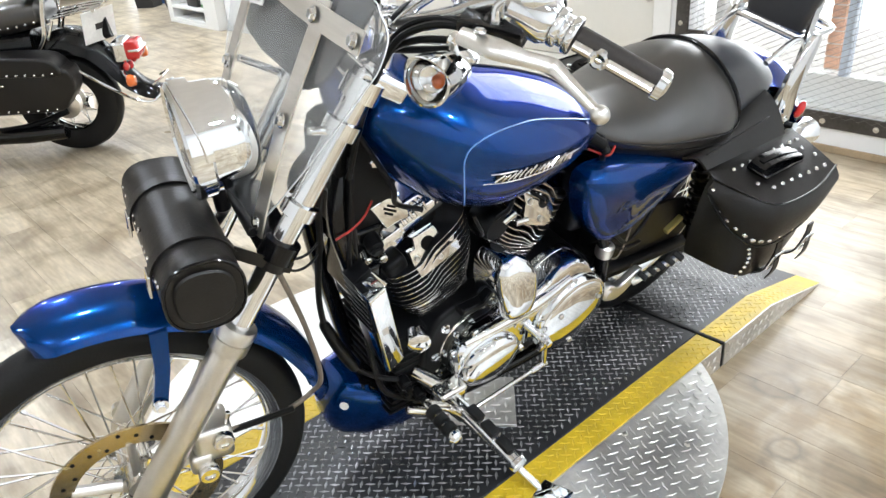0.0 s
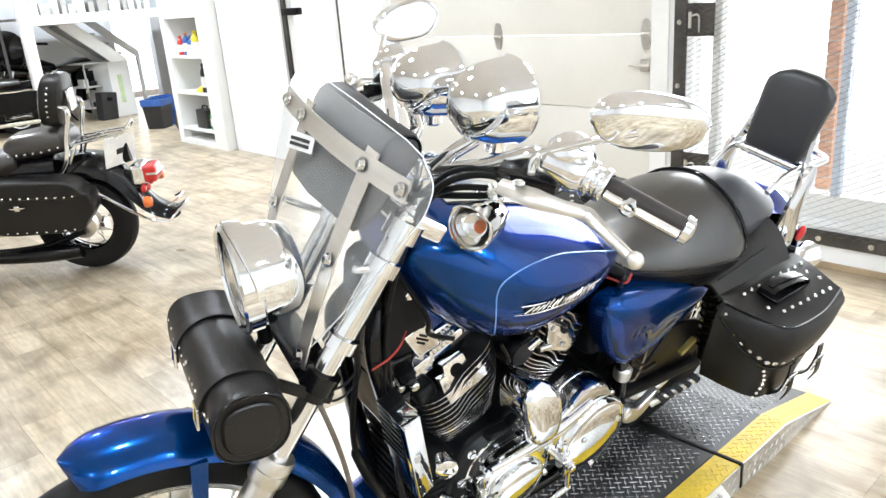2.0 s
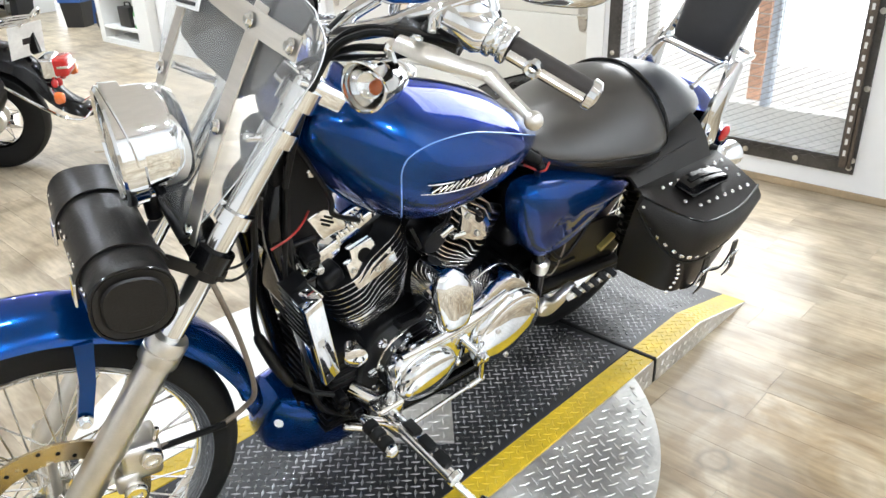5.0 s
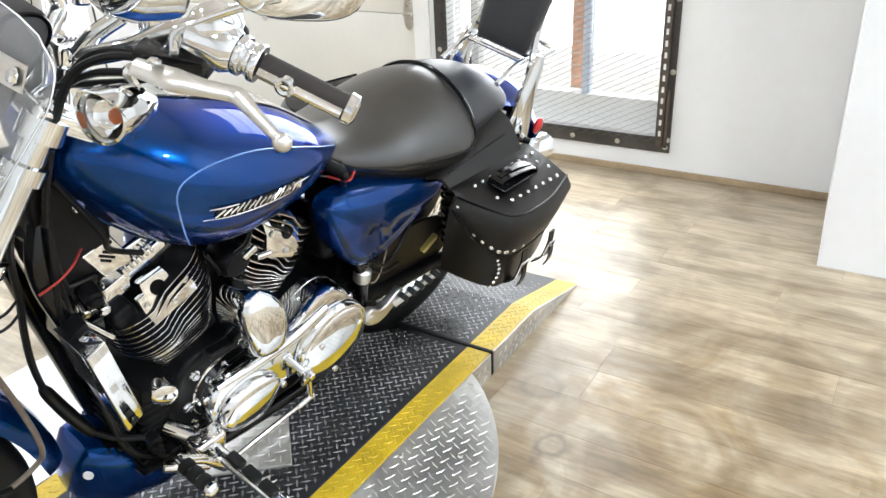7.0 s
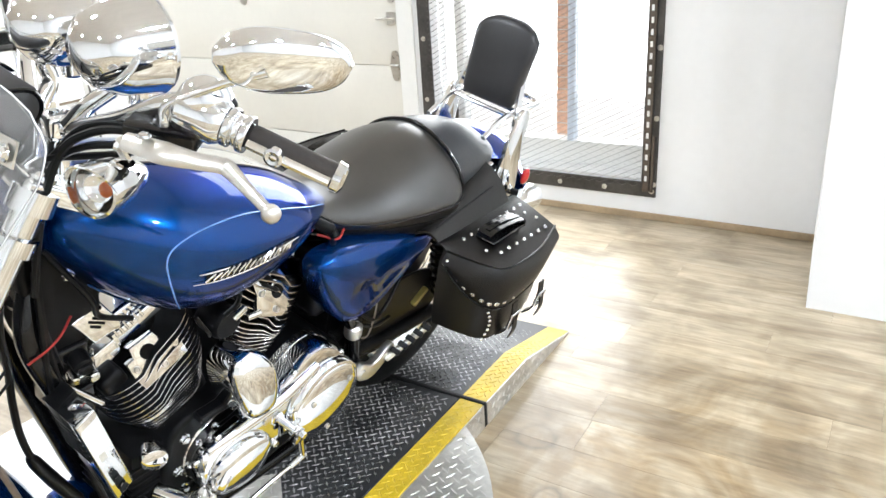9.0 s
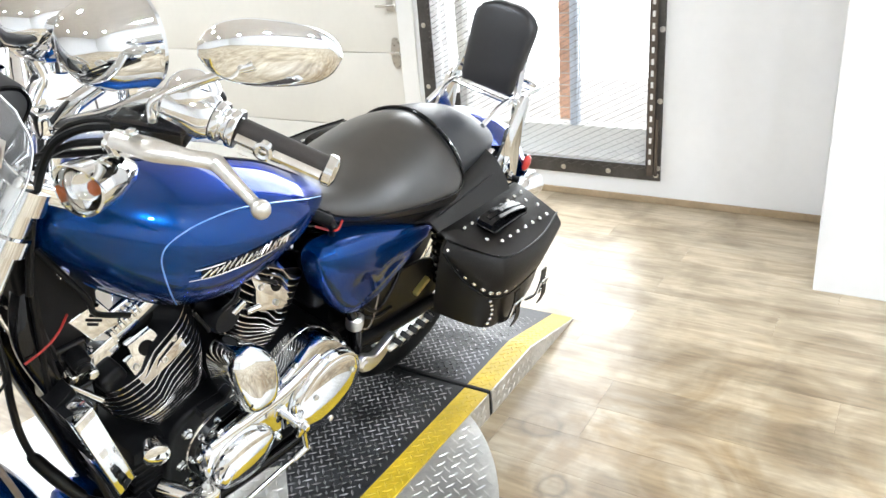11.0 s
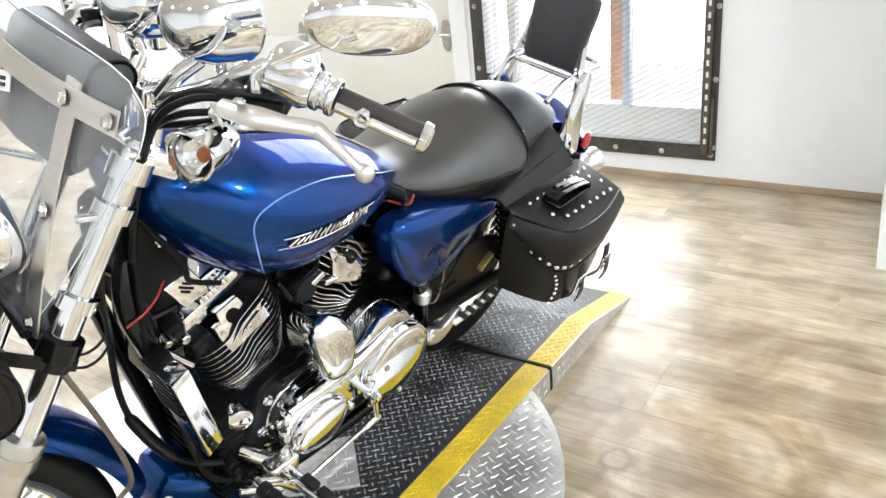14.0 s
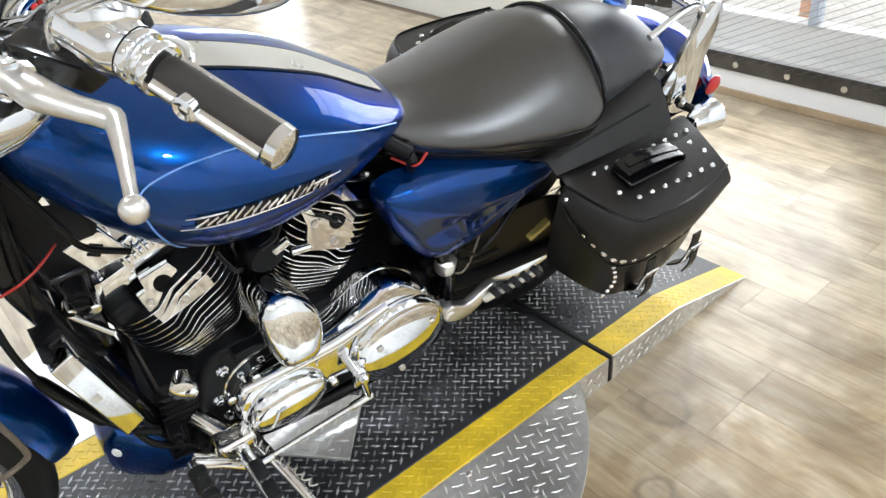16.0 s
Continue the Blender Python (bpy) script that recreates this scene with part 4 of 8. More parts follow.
for u, e in ((0.0, 0.72), (0.015, 0.90), (0.05, 1.0), (0.35, 1.0), (0.65, 1.03), (0.95, 1.0), (0.985, 0.9), (1.0, 0.72)):
    y = -0.088 + 0.225 * u
    base = on_shield(y, 1.118, -0.010)
    pouch_sec.append([base + Vector(((0.034 + (d - 0.034) * e) + 0.34 * h * e, 0, h * e)) for d, h in D_SHAPE])
pouch = steered("windshield_pouch", loft(pouch_sec), GREY_VINYL, "dark grey vinyl pouch behind the windshield", screen)
steered("pouch_piping", tube([Vector(p) for p in pouch_sec[1] + pouch_sec[1][:1]], 0.0035, 6, 2), BLACK_GLOSS, "", pouch)
rim = []
for t in list(np.linspace(0, 1, 24)):
    z = 0.795 + 0.395 * t
    half = shield_half(t)
    rim.append((half, z))
edge_line = [on_shield(0.008 - h, z, -0.002) for h, z in rim] + [on_shield(0.008 + h, z, -0.002) for h, z in rim[::-1]]
steered("sheet_edge", tube(edge_line, 0.0010, 6, 2), SHEET_EDGE, "", screen)
for y in (-0.115, 0.115):
    br = steered("shield_mount", join(lathe([(0.020, 0), (0.028, 0.002), (0.028, 0.024), (0.020, 0.026)], 20, RAKE, on_fork(0.60, math.copysign(0.105, y))),
                                      rod(on_shield(y, 0.86, -0.006), on_fork(0.61, y * 0.92), 0.007, 10)), CHROME, "", screen)
    steered("shield_mount", join(lathe([(0.020, 0), (0.028, 0.002), (0.028, 0.026), (0.020, 0.028)], 20, RAKE, on_fork(0.74, math.copysign(0.105, y))),
                                 rod(on_shield(y, 0.985, -0.006), on_fork(0.75, y * 0.92), 0.007, 10)), CHROME, "", screen)

# rolled leather tool bag strapped to the fork
def bag_ring(y, r, cx, cz, n=30, p=3.2):
    pts = []
    for k in range(n):
        a = 2 * math.pi * k / n
        c, s = math.cos(a), math.sin(a)
        pts.append((cx + r * math.copysign(abs(c) ** (2 / p), c), y, cz + r * 1.02 * math.copysign(abs(s) ** (2 / p), s)))
    return pts


RB = (0.096, 0.772)
tool_bag = steered("fork_tool_bag", loft([bag_ring(y, r, RB[0], RB[1], p=q) for y, r, q in ((-0.171, 0.046, 2.5), (-0.173, 0.054, 2.5), (-0.165, 0.0585, 2.5), (-0.150, 0.0585, 2.4), (-0.05, 0.060, 2.3), (0.05, 0.060, 2.2), (0.13, 0.0605, 2.6), (0.145, 0.062, 2.9), (0.152, 0.056, 3))]), LEATHER, "rolled black leather tool bag")
steered("end_panel", loft([bag_ring(y, r, RB[0], RB[1], p=2.6) for y, r in ((-0.1735, 0.044), (-0.1765, 0.041), (-0.1765, 0.02))]), LEATHER, "", tool_bag)
for y0, y1 in ((-0.167, 0.0), ):
    steered("piping", tube([Vector(p) for p in bag_ring(-0.1715, 0.0570, RB[0], RB[1], 30, 2.5)] + [Vector(bag_ring(-0.1715, 0.0570, RB[0], RB[1], 30, 2.5)[0])], 0.0028, 6, smooth=False), BLACK_GLOSS, "", tool_bag)
for y in (-0.105, 0.065):
    strap_pts = [(RB[0] + 0.064 * math.cos(a), y, RB[1] + 0.064 * math.sin(a)) for a in np.linspace(radians(190), radians(20), 9)]
    s1 = steered("bag_strap", strap(strap_pts, 0.022, 0.004), LEATHER, "", tool_bag)
    steered("buckle", join(tube([(RB[0] - 0.066, y - 0.013, RB[1] + 0.015), (RB[0] - 0.066, y + 0.013, RB[1] + 0.015), (RB[0] - 0.067, y + 0.013, RB[1] - 0.02), (RB[0] - 0.067, y - 0.013, RB[1] - 0.02), (RB[0] - 0.066, y - 0.013, RB[1] + 0.015)], 0.0022, 6, smooth=False)), CHROME, "", s1)
for k in range(15):
    y = -0.155 + 0.021 * k
    for dz in (0.028, ) if k % 2 else (0.022, ):
        steered("stud", ball((RB[0] - 0.058, y, RB[1] + dz - 0.03 * abs(math.sin(k * 0.9)) * 0.5), 0.0042, (0.7, 1, 1), 8), CHROME, "", tool_bag)
steered("fork_strap", join(strap([(RB[0] + 0.055, -0.110, RB[1] + 0.022), (0.19, -0.118, 0.772), (0.235, -0.128, 0.752)], 0.020, 0.004, (0.3, 0, 1)),
                           lathe([(0.0205, 0), (0.0245, 0.001), (0.0245, 0.021), (0.0205, 0.022)], 20, RAKE, on_fork(0.505, -0.105))), LEATHER, "black leather strap round the fork", tool_bag)
steered("fork_strap", strap([(RB[0] + 0.055, 0.06, RB[1] + 0.03), (0.18, 0.09, 0.80), (0.20, 0.10, 0.78)], 0.020, 0.004, (0.3, 0, 1)), LEATHER, "", tool_bag)

# handlebar, grips, controls
AMBER_BOWL = mat("amber_tinted_bowl", (0.13, 0.075, 0.045), 0.3, 0.25, 0.2, 40)
GRIP_RUBBER = mat("brown_black_grip_rubber", (0.030, 0.025, 0.022), 0.6, 0.0, 0.25, 20, 0.2, 220, spec=0.3)
NUT = 5.6
G0, G1 = Vector((0.552, -0.330, 1.148)), Vector((0.622, -0.418, 1.110))
gdir = (G1 - G0).normalized()


def mirror_y(v):
    return Vector((v[0], -v[1], v[2]))


bar_left = [(0.430, -0.03, 1.082), (0.436, -0.085, 1.098), (0.462, -0.17, 1.132), G0 - gdir * 0.09, G0]
handlebar = steered("handlebar", tube([mirror_y(p) for p in reversed(bar_left)] + [Vector(p) for p in bar_left], 0.0135, 14), CHROME, "chrome handlebar")
for y in (-0.045, 0.045):
    steered("riser", join(rod((0.418, y, 1.02), (0.430, y, 1.095), 0.018, 20), box((0.405, y - 0.022, 1.075), (0.455, y + 0.022, 1.112), 0.010, 3)), CHROME, "", handlebar)
for side in (1, -1):
    def S(v):
        return Vector((v[0], v[1] * side, v[2]))
    g0, g1 = S(G0), S(G1)
    gd = (g1 - g0).normalized()
    grip = steered("grip", rod(g0, g1, 0.0165, 24), GRIP_RUBBER, "black rubber grip with chrome bands", handlebar)
    turn = basis(gd)
    for a in (NUT, NUT - math.pi):
        o = turn @ Vector((math.cos(a), math.sin(a), 0)) * 0.0165
        steered("grip_band", tube([g0 + o + gd * 0.004, g1 + o - gd * 0.006], 0.0072, 8, 2, flat=0.6), CHROME_SOFT, "", grip)
    steered("band_nut", lathe([(0.005, 0.004), (0.009, 0.006), (0.0125, 0.004), (0.0125, -0.004), (0.005, -0.004)], 20, turn @ Vector((math.cos(NUT), math.sin(NUT), 0)), g0 + gd * 0.040 + turn @ Vector((math.cos(NUT), math.sin(NUT), 0)) * 0.019), CHROME, "", grip)
    steered("grip_end", lathe([(0, 0.010), (0.012, 0.010), (0.0195, 0.006), (0.0205, -0.004), (0.0165, -0.006)], 24, gd, g1), CHROME, "", grip)
    for off, r in ((-0.004, 0.0245), (-0.015, 0.0205), (-0.024, 0.0255)):
        steered("grip_flange", lathe([(0.012, -0.0052), (r - 0.001, -0.0048), (r, -0.0035), (r, 0.0035), (r - 0.001, 0.0048), (0.012, 0.0052)], 32, gd, g0 + gd * off), CHROME, "", grip)
    c = g0 - gd * 0.062
    housing = steered("switch_housing", join(lathe([(0, -0.032), (0.022, -0.032), (0.030, -0.024), (0.031, 0.022), (0.025, 0.032), (0, 0.032)], 24, gd, c), moved(ball((0, 0, 0), 0.034, (1.0, 0.9, 0.85), 18), Matrix.Translation(c + Vector((0.006, 0, 0.018))))), CHROME, "chrome switch housing", handlebar)
    steered("switch_button", rod(c + Vector((0.032, -0.01 * side, 0.01)), c + Vector((0.04, -0.01 * side, 0.012)), 0.008, 10), BLACK_PLASTIC, "", housing)
    p0 = S((0.488, -0.256, 1.142))
    perch = steered("lever_perch", join(moved(box((-0.050, -0.026, -0.018), (0.036, 0.024, 0.012), 0.005, 2), Matrix.Translation(p0) @ pose(0, 0, 0, 8 * side, 4, -48 * side)),
                                        rod(p0 + gd * -0.02, p0 + gd * 0.03, 0.020, 16)), BLACK_GLOSS, "black clutch lever bracket", handlebar)
    lever = [S(v) for v in ((0.428, -0.262, 1.141), (0.452, -0.308, 1.137), (0.478, -0.333, 1.131), (0.494, -0.345, 1.128), (0.5045, -0.354, 1.1255), (0.5055, -0.366, 1.1235), (0.504, -0.400, 1.117), (0.5005, -0.458, 1.108))]
    lv = steered("lever", join(tube(lever, [0.012, 0.0150, 0.0110, 0.0105, 0.0110, 0.0100, 0.0080, 0.0062], 12, 6, flat=0.58), ball(lever[-1], 0.0115, n=16)), BRUSHED, "satin aluminium hand lever", handlebar)
    steered("pivot_screw", bolt(S((0.440, -0.288, 1.153)), (0, 0, 1), 0.006, 0.004), CHROME, "", lv)
    # mirror on its curved stem
    mc = S((0.585, -0.358, 1.243))
    stem = steered("mirror_stem", tube([S((0.478, -0.262, 1.150)), S((0.481, -0.266, 1.176)), S((0.500, -0.298, 1.198)), S((0.530, -0.345, 1.224)), S((0.552, -0.372, 1.238))], [0.0085, 0.0075, 0.006, 0.0055, 0.007], 10, 6), CHROME, "", handlebar)
    secs = []
    for k in range(19):
        u = -1 + 2 * k / 18
        w = max(0.03, 1 - abs(u) ** (3.2 if u > 0 else 2.3)) ** 0.5
        taper = 1.0 - 0.10 * u
        row = []
        for j in range(22):
            a = 2 * math.pi * j / 22
            dx = 0.030 * w * math.cos(a)
            row.append((u * 0.084, -dx * (1 + 0.55 * math.sin(a)) if dx > 0 else -dx * 0.25, 0.038 * w * taper * math.sin(a)))
        secs.append(row)
    mir = steered("mirror", moved(loft(secs), Matrix.Translation(mc) @ pose(0, 0, 0, -14 * side, 6, (-16 if side > 0 else 196))), CHROME, "chrome teardrop mirror", handlebar)
    # bullet turn signal
    sc = S((0.392, -0.268, 1.092))
    sd = Vector((-0.80, -0.50 * side, 0.10)).normalized()
    sg = steered("turn_signal", lathe([(0, -0.080), (0.011, -0.078), (0.020, -0.062), (0.0295, -0.028), (0.0325, 0.005), (0.033, 0.018), (0.030, 0.019), (0.029, 0.006), (0, -0.021)], 32, sd, sc), CHROME, "chrome bullet turn signal", handlebar)
    vs = []
    tb = basis(sd)
    upv = (Vector((0, 0, 1)) - sd * sd.z).normalized()
    sv = sd.cross(upv)
    for k in range(17):
        a = math.pi * (0.04 + 0.92 * k / 16)
        o = sv * math.cos(a) + upv * math.sin(a)
        reach = 0.014 + 0.020 * math.sin(a)
        vs.append([sc + o * 0.0336, sc + o * 0.0342 + sd * reach, sc + o * 0.0322 + sd * reach, sc + o * 0.0322])
    steered("signal_visor", loft(vs), CHROME, "", sg)
    steered("signal_lens", lathe([(0.029, 0.007), (0.018, 0.012), (0, 0.014)], 24, sd, sc), LENS_GLASS, "", sg)
    steered("signal_bowl", lathe([(0.0285, 0.006), (0.020, -0.010), (0.008, -0.018), (0, -0.018)], 24, sd, sc), AMBER_BOWL, "", sg)
    steered("signal_bulb", ball(sc + sd * -0.008 + Vector((0.006, 0, -0.004)), 0.009, n=12), ORANGE_LENS, "amber bulb", sg)
    steered("signal_stalk", tube([sc - sd * 0.05 + upv * 0.02, sc - sd * 0.04 + upv * 0.045, p0 + Vector((-0.01, 0, -0.01))], 0.007, 8), CHROME, "", sg)

# twin gauges in chrome cups
for gc, gr in ((Vector((0.528, -0.105, 1.208)), 0.066), (Vector((0.493, 0.039, 1.207)), 0.060)):
    gaxis = Vector((0.93, 0.10, 0.02)).normalized()
    cup = steered("gauge", lathe([(r * gr, h * gr) for r, h in ((0, -1.45), (0.36, -1.40), (0.70, -1.15), (0.93, -0.65), (1.0, 0.0), (1.04, 0.12), (1.0, 0.22), (0.9, 0.2), (0.88, 0.06), (0, 0.04))], 40, gaxis, gc), CHROME, "chrome gauge cup", handlebar)
    steered("gauge_face", lathe([(0, 0.004), (gr * 0.86, 0.004), (gr * 0.86, 0.006), (0, 0.006)], 32, gaxis, gc), BLACK_PLASTIC, "", cup)
    steered("gauge_bracket", join(tube([gc - gaxis * 0.05 - Vector((0, 0, gr * 0.8)), (0.450, gc.y * 0.9, 1.13), (0.430, gc.y * 0.7, 1.10)], 0.012, 10), rod(gc - Vector((0.01, 0, gr * 0.85)), gc - Vector((0.01, 0, gr * 1.25)), 0.016, 14)), CHROME, "", cup)

# cables and hoses
cables = [
    ([(0.462, -0.255, 1.132), (0.44, -0.225, 1.140), (0.415, -0.19, 1.130), (0.392, -0.155, 1.100), (0.375, -0.12, 1.03), (0.362, -0.09, 0.94), (0.35, -0.08, 0.86)], 0.0055),
    ([(0.466, -0.250, 1.125), (0.44, -0.215, 1.118), (0.41, -0.17, 1.105), (0.385, -0.13, 1.07), (0.370, -0.09, 0.98), (0.36, -0.07, 0.90)], 0.0050),
    ([(0.470, -0.245, 1.120), (0.445, -0.20, 1.100), (0.415, -0.15, 1.085), (0.39, -0.08, 1.06), (0.37, 0.0, 1.0)], 0.0050),
    ([(0.48, -0.235, 1.120), (0.45, -0.19, 1.135), (0.42, -0.145, 1.120), (0.40, -0.10, 1.075), (0.38, -0.04, 1.02)], 0.0045),
    ([(0.44, 0.16, 1.15), (0.40, 0.12, 1.15), (0.37, 0.02, 1.11), (0.36, -0.03, 1.02)], 0.0050),
]
for pts, r in cables:
    steered("control_cable", tube(pts, r, 8), CABLE)
steered("brake_hose", tube([(0.205, -0.085, 0.77), (0.220, -0.125, 0.73), (0.252, -0.130, 0.62), (0.275, -0.120, 0.50), (0.262, -0.105, 0.45), (0.20, -0.105, 0.42), (0.115, -0.10, 0.415)], 0.0048, 8), BROWN_HOSE, "brown braided brake hose")
steered("hose_fitting", rod((0.225, -0.112, 0.430), (0.115, -0.10, 0.412), 0.0062, 8), CABLE)

# ---- tank, seat and bodywork ----
def interp(table, x):
    t = np.array(table)
    return [float(np.interp(x, t[:, 0], t[:, k])) for k in range(1, t.shape[1])]


def smooth_table(table, n):
    """Resamples rows of numbers along a smooth line."""
    t = np.array(table, float)
    k = np.arange(len(t))
    out = []
    for s in np.linspace(0, len(t) - 1, n):
        i = min(int(s), len(t) - 2)
        f = s - i
        a, b, c, d = t[max(i - 1, 0)], t[i], t[i + 1], t[min(i + 2, len(t) - 1)]
        out.append(0.5 * (2 * b + (c - a) * f + (2 * a - 5 * b + 4 * c - d) * f * f + (3 * b - a - 3 * c + d) * f ** 3))
    return out


# x, bottom, top, half width
TANK = [(0.355, 0.945, 0.985, 0.030), (0.363, 0.915, 1.003, 0.066), (0.395, 0.868, 1.019, 0.112), (0.45, 0.808, 1.025, 0.160), (0.52, 0.752, 1.013, 0.193), (0.60, 0.722, 0.991, 0.200),
        (0.70, 0.728, 0.960, 0.190), (0.80, 0.757, 0.919, 0.165), (0.88, 0.788, 0.870, 0.124), (0.935, 0.806, 0.836, 0.082), (0.954, 0.810, 0.824, 0.050)]
TANK_MID, TANK_TOP, TANK_LOW = 0.60, 2.05, 2.2


def tank_ring(x, lo, hi, w, n=56):
    pts = []
    mid = lo + (hi - lo) * TANK_MID
    for k in range(n):
        a = 2 * math.pi * k / n
        c, s = math.cos(a), math.sin(a)
        p = TANK_TOP if s > 0 else TANK_LOW
        z = mid + (hi - mid if s > 0 else mid - lo) * math.copysign(abs(s) ** (2 / p), s)
        pts.append((x, w * math.copysign(abs(c) ** (2 / p), c), z))
    return pts


tank = fixed("fuel_tank", loft([tank_ring(*r) for r in smooth_table(TANK, 56)]), PAINT, "glossy blue peanut fuel tank")


def tank_point(x, up, side=-1, lift=0.0):
    """A place on the tank's skin; up runs from -1 at the belly over 0 at the widest to 1 on top."""
    lo, hi, w = interp(smooth_table(TANK, 56), x)
    mid = lo + (hi - lo) * TANK_MID
    a = up * math.pi / 2
    p = TANK_TOP if up > 0 else TANK_LOW
    y = side * w * abs(math.cos(a)) ** (2 / p)
    z = mid + (hi - mid if up > 0 else mid - lo) * math.copysign(abs(math.sin(a)) ** (2 / p), math.sin(a))
    v = Vector((x, y, z))
    out = Vector((0, y, (z - mid) * 1.6)).normalized() if abs(y) > 1e-4 else Vector((0, 0, 1))
    return v + out * lift


def tank_at(x, z, side=-1, lift=0.0):
    """The place on the tank's flank at that height."""
    lo, hi, w = interp(smooth_table(TANK, 56), x)
    mid = lo + (hi - lo) * TANK_MID
    p = TANK_TOP if z > mid else TANK_LOW
    f = min(1.0, abs(z - mid) / ((hi - mid) if z > mid else (mid - lo)))
    up = math.copysign(math.asin(f ** (p / 2)) / (math.pi / 2), z - mid)
    return tank_point(x, up, side, lift)


# pale centre stripe along the tank's spine, with dark edging
for y0, y1, m, nm in ((-0.034, 0.034, SILVER_PAINT, "tank_stripe"), (-0.039, -0.0345, BLACK_GLOSS, "stripe_edge"), (0.0345, 0.039, BLACK_GLOSS, "stripe_edge")):
    rows = []
    for x in np.linspace(0.47, 0.93, 26):
        lo, hi, w = interp(smooth_table(TANK, 56), x)
        mid = lo + (hi - lo) * TANK_MID
        k = 1.0 - 0.35 * max(0, (x - 0.75) / 0.2)
        rows.append([(x, y * k, mid + (hi - mid) * (1 - min(0.99, abs(y * k) / w) ** TANK_TOP) ** (1 / TANK_TOP) + 0.0022) for y in np.linspace(y0, y1, 7)])
    fixed(nm, loft(rows, cap=False, closed=False), m, "silver-grey tank stripe" if nm == "tank_stripe" else "", tank)
# fine light-blue line that frames the side panel
PIN = ((0.560, 0.752), (0.528, 0.790), (0.500, 0.840), (0.484, 0.885), (0.478, 0.918), (0.486, 0.940), (0.515, 0.951), (0.56, 0.951), (0.64, 0.938), (0.73, 0.912), (0.82, 0.878), (0.90, 0.840))
for side in (-1, 1):
    fixed("pinstripe", tube([tank_at(x, z, side, 0.0006) for x, z in PIN], 0.0014, 6, 8), PINSTRIPE, "light blue pinstripe", tank)
    # flowing silver emblem on a dark ground, drawn as a plain looping stroke between two tapered lines
    base = lambda x: 0.880 - 0.10 * (x - 0.52)
    emblem = fixed("tank_emblem", strap([tank_at(x, base(x), side, 0.0016) for x in np.linspace(0.535, 0.735, 9)], 0.019, 0.0016, (0, 0, 1)), BLACK_GLOSS, "raised silver tank emblem with dark edging", tank)
    stroke = []
    for k in range(33):
        x = 0.538 + 0.190 * k / 32
        high = (0.0085, 0.0050, 0.0100, 0.0045, 0.0060, 0.0050, 0.0090)[k % 7]
        stroke.append(tank_at(x + (0.005 if k % 2 else -0.005), base(x) + (high if k % 2 else -0.0065), side, 0.0036))
    fixed("emblem_stroke", tube(stroke, 0.0021, 6, smooth=False), POLISHED, "", emblem)
    for lift, x0, x1, r in ((0.0095, 0.522, 0.575, 0.0016), (-0.0105, 0.515, 0.700, 0.0014), (0.004, 0.700, 0.752, 0.0018)):
        fixed("emblem_line", tube([tank_at(x, base(x) + lift + 0.006 * (x - x0), side, 0.0034) for x in np.linspace(x0, x1, 7)], [r * 0.5, r, r, r * 0.5], 6, 4), POLISHED, "", emblem)
fixed("tank_seam", tube([tank_point(x, -0.80, -1, 0.001) for x in np.linspace(0.42, 0.90, 14)], 0.0030, 6), PAINT, "", tank)
fixed("filler_cap", lathe([(0, 0.014), (0.022, 0.013), (0.033, 0.007), (0.035, 0.0), (0.035, -0.012)], 32, (0.25, 0, 1), (0.60, 0.0, 0.993)), CHROME, "chrome filler cap", tank)

# seat: dished rider part, welt, raised pillion
SEAT = [(0.872, 0.815, 0.838, 0.045), (0.89, 0.792, 0.846, 0.080), (0.94, 0.735, 0.828, 0.104), (1.00, 0.702, 0.820, 0.124), (1.08, 0.676, 0.825, 0.150), (1.16, 0.654, 0.844, 0.172), (1.23, 0.635, 0.859, 0.185),
        (1.29, 0.627, 0.868, 0.190), (1.335, 0.645, 0.864, 0.178), (1.352, 0.675, 0.855, 0.160)]


def seat_ring(x, lo, hi, w, n=48, low=3.2, high=2.2, dish=0.0, tuck=0.0, waist=0.38):
    pts = []
    mid = lo + (hi - lo) * waist
    for k in range(n):
        a = 2 * math.pi * k / n
        c, s = math.cos(a), math.sin(a)
        p = high if s > 0 else low
        z = mid + (hi - mid if s > 0 else mid - lo) * math.copysign(abs(s) ** (2 / p), s)
        y = w * math.copysign(abs(c) ** (2 / p), c) * (1 - tuck * max(0.0, (mid - z) / (mid - lo)))
        pts.append((x, y, z - (dish * math.exp(-(y / 0.095) ** 2 - ((x - 1.13) / 0.085) ** 2) if s > 0 else 0)))
    return pts


seat_rows = [seat_ring(r[0], r[1], r[2], r[3], 56, 3.2, float(np.interp(r[0], (0.9, 1.0, 1.2, 1.35), (2.0, 1.55, 1.50, 1.62))), 0.006, 0.13, float(np.interp(r[0], (0.9, 1.0, 1.25, 1.35), (0.45, 0.52, 0.50, 0.42)))) for r in smooth_table(SEAT, 44)]
seat = fixed("seat", loft(seat_rows), SEAT_VINYL, "worn black leather rider seat")
# Darker, duller skin laid over the seat's flank below the seam.
SKIRT_VINYL = mat("dark_skirt_vinyl", (0.007, 0.0062, 0.0055), 0.5, 0, 0.25, 8, 0.25, 300, spec=0.18)
for first in (29, 44):
    bm = loft([[(x, y * 1.008, z - 0.001) for x, y, z in row[first:first + 12]] for row in seat_rows[2:-1]], cap=False, closed=False)
    bmesh.ops.solidify(bm, geom=bm.faces[:], thickness=-0.002)
    bmesh.ops.recalc_face_normals(bm, faces=bm.faces)
    fixed("seat_skirt", bm, SKIRT_VINYL, "darker side panel below the seam", seat)
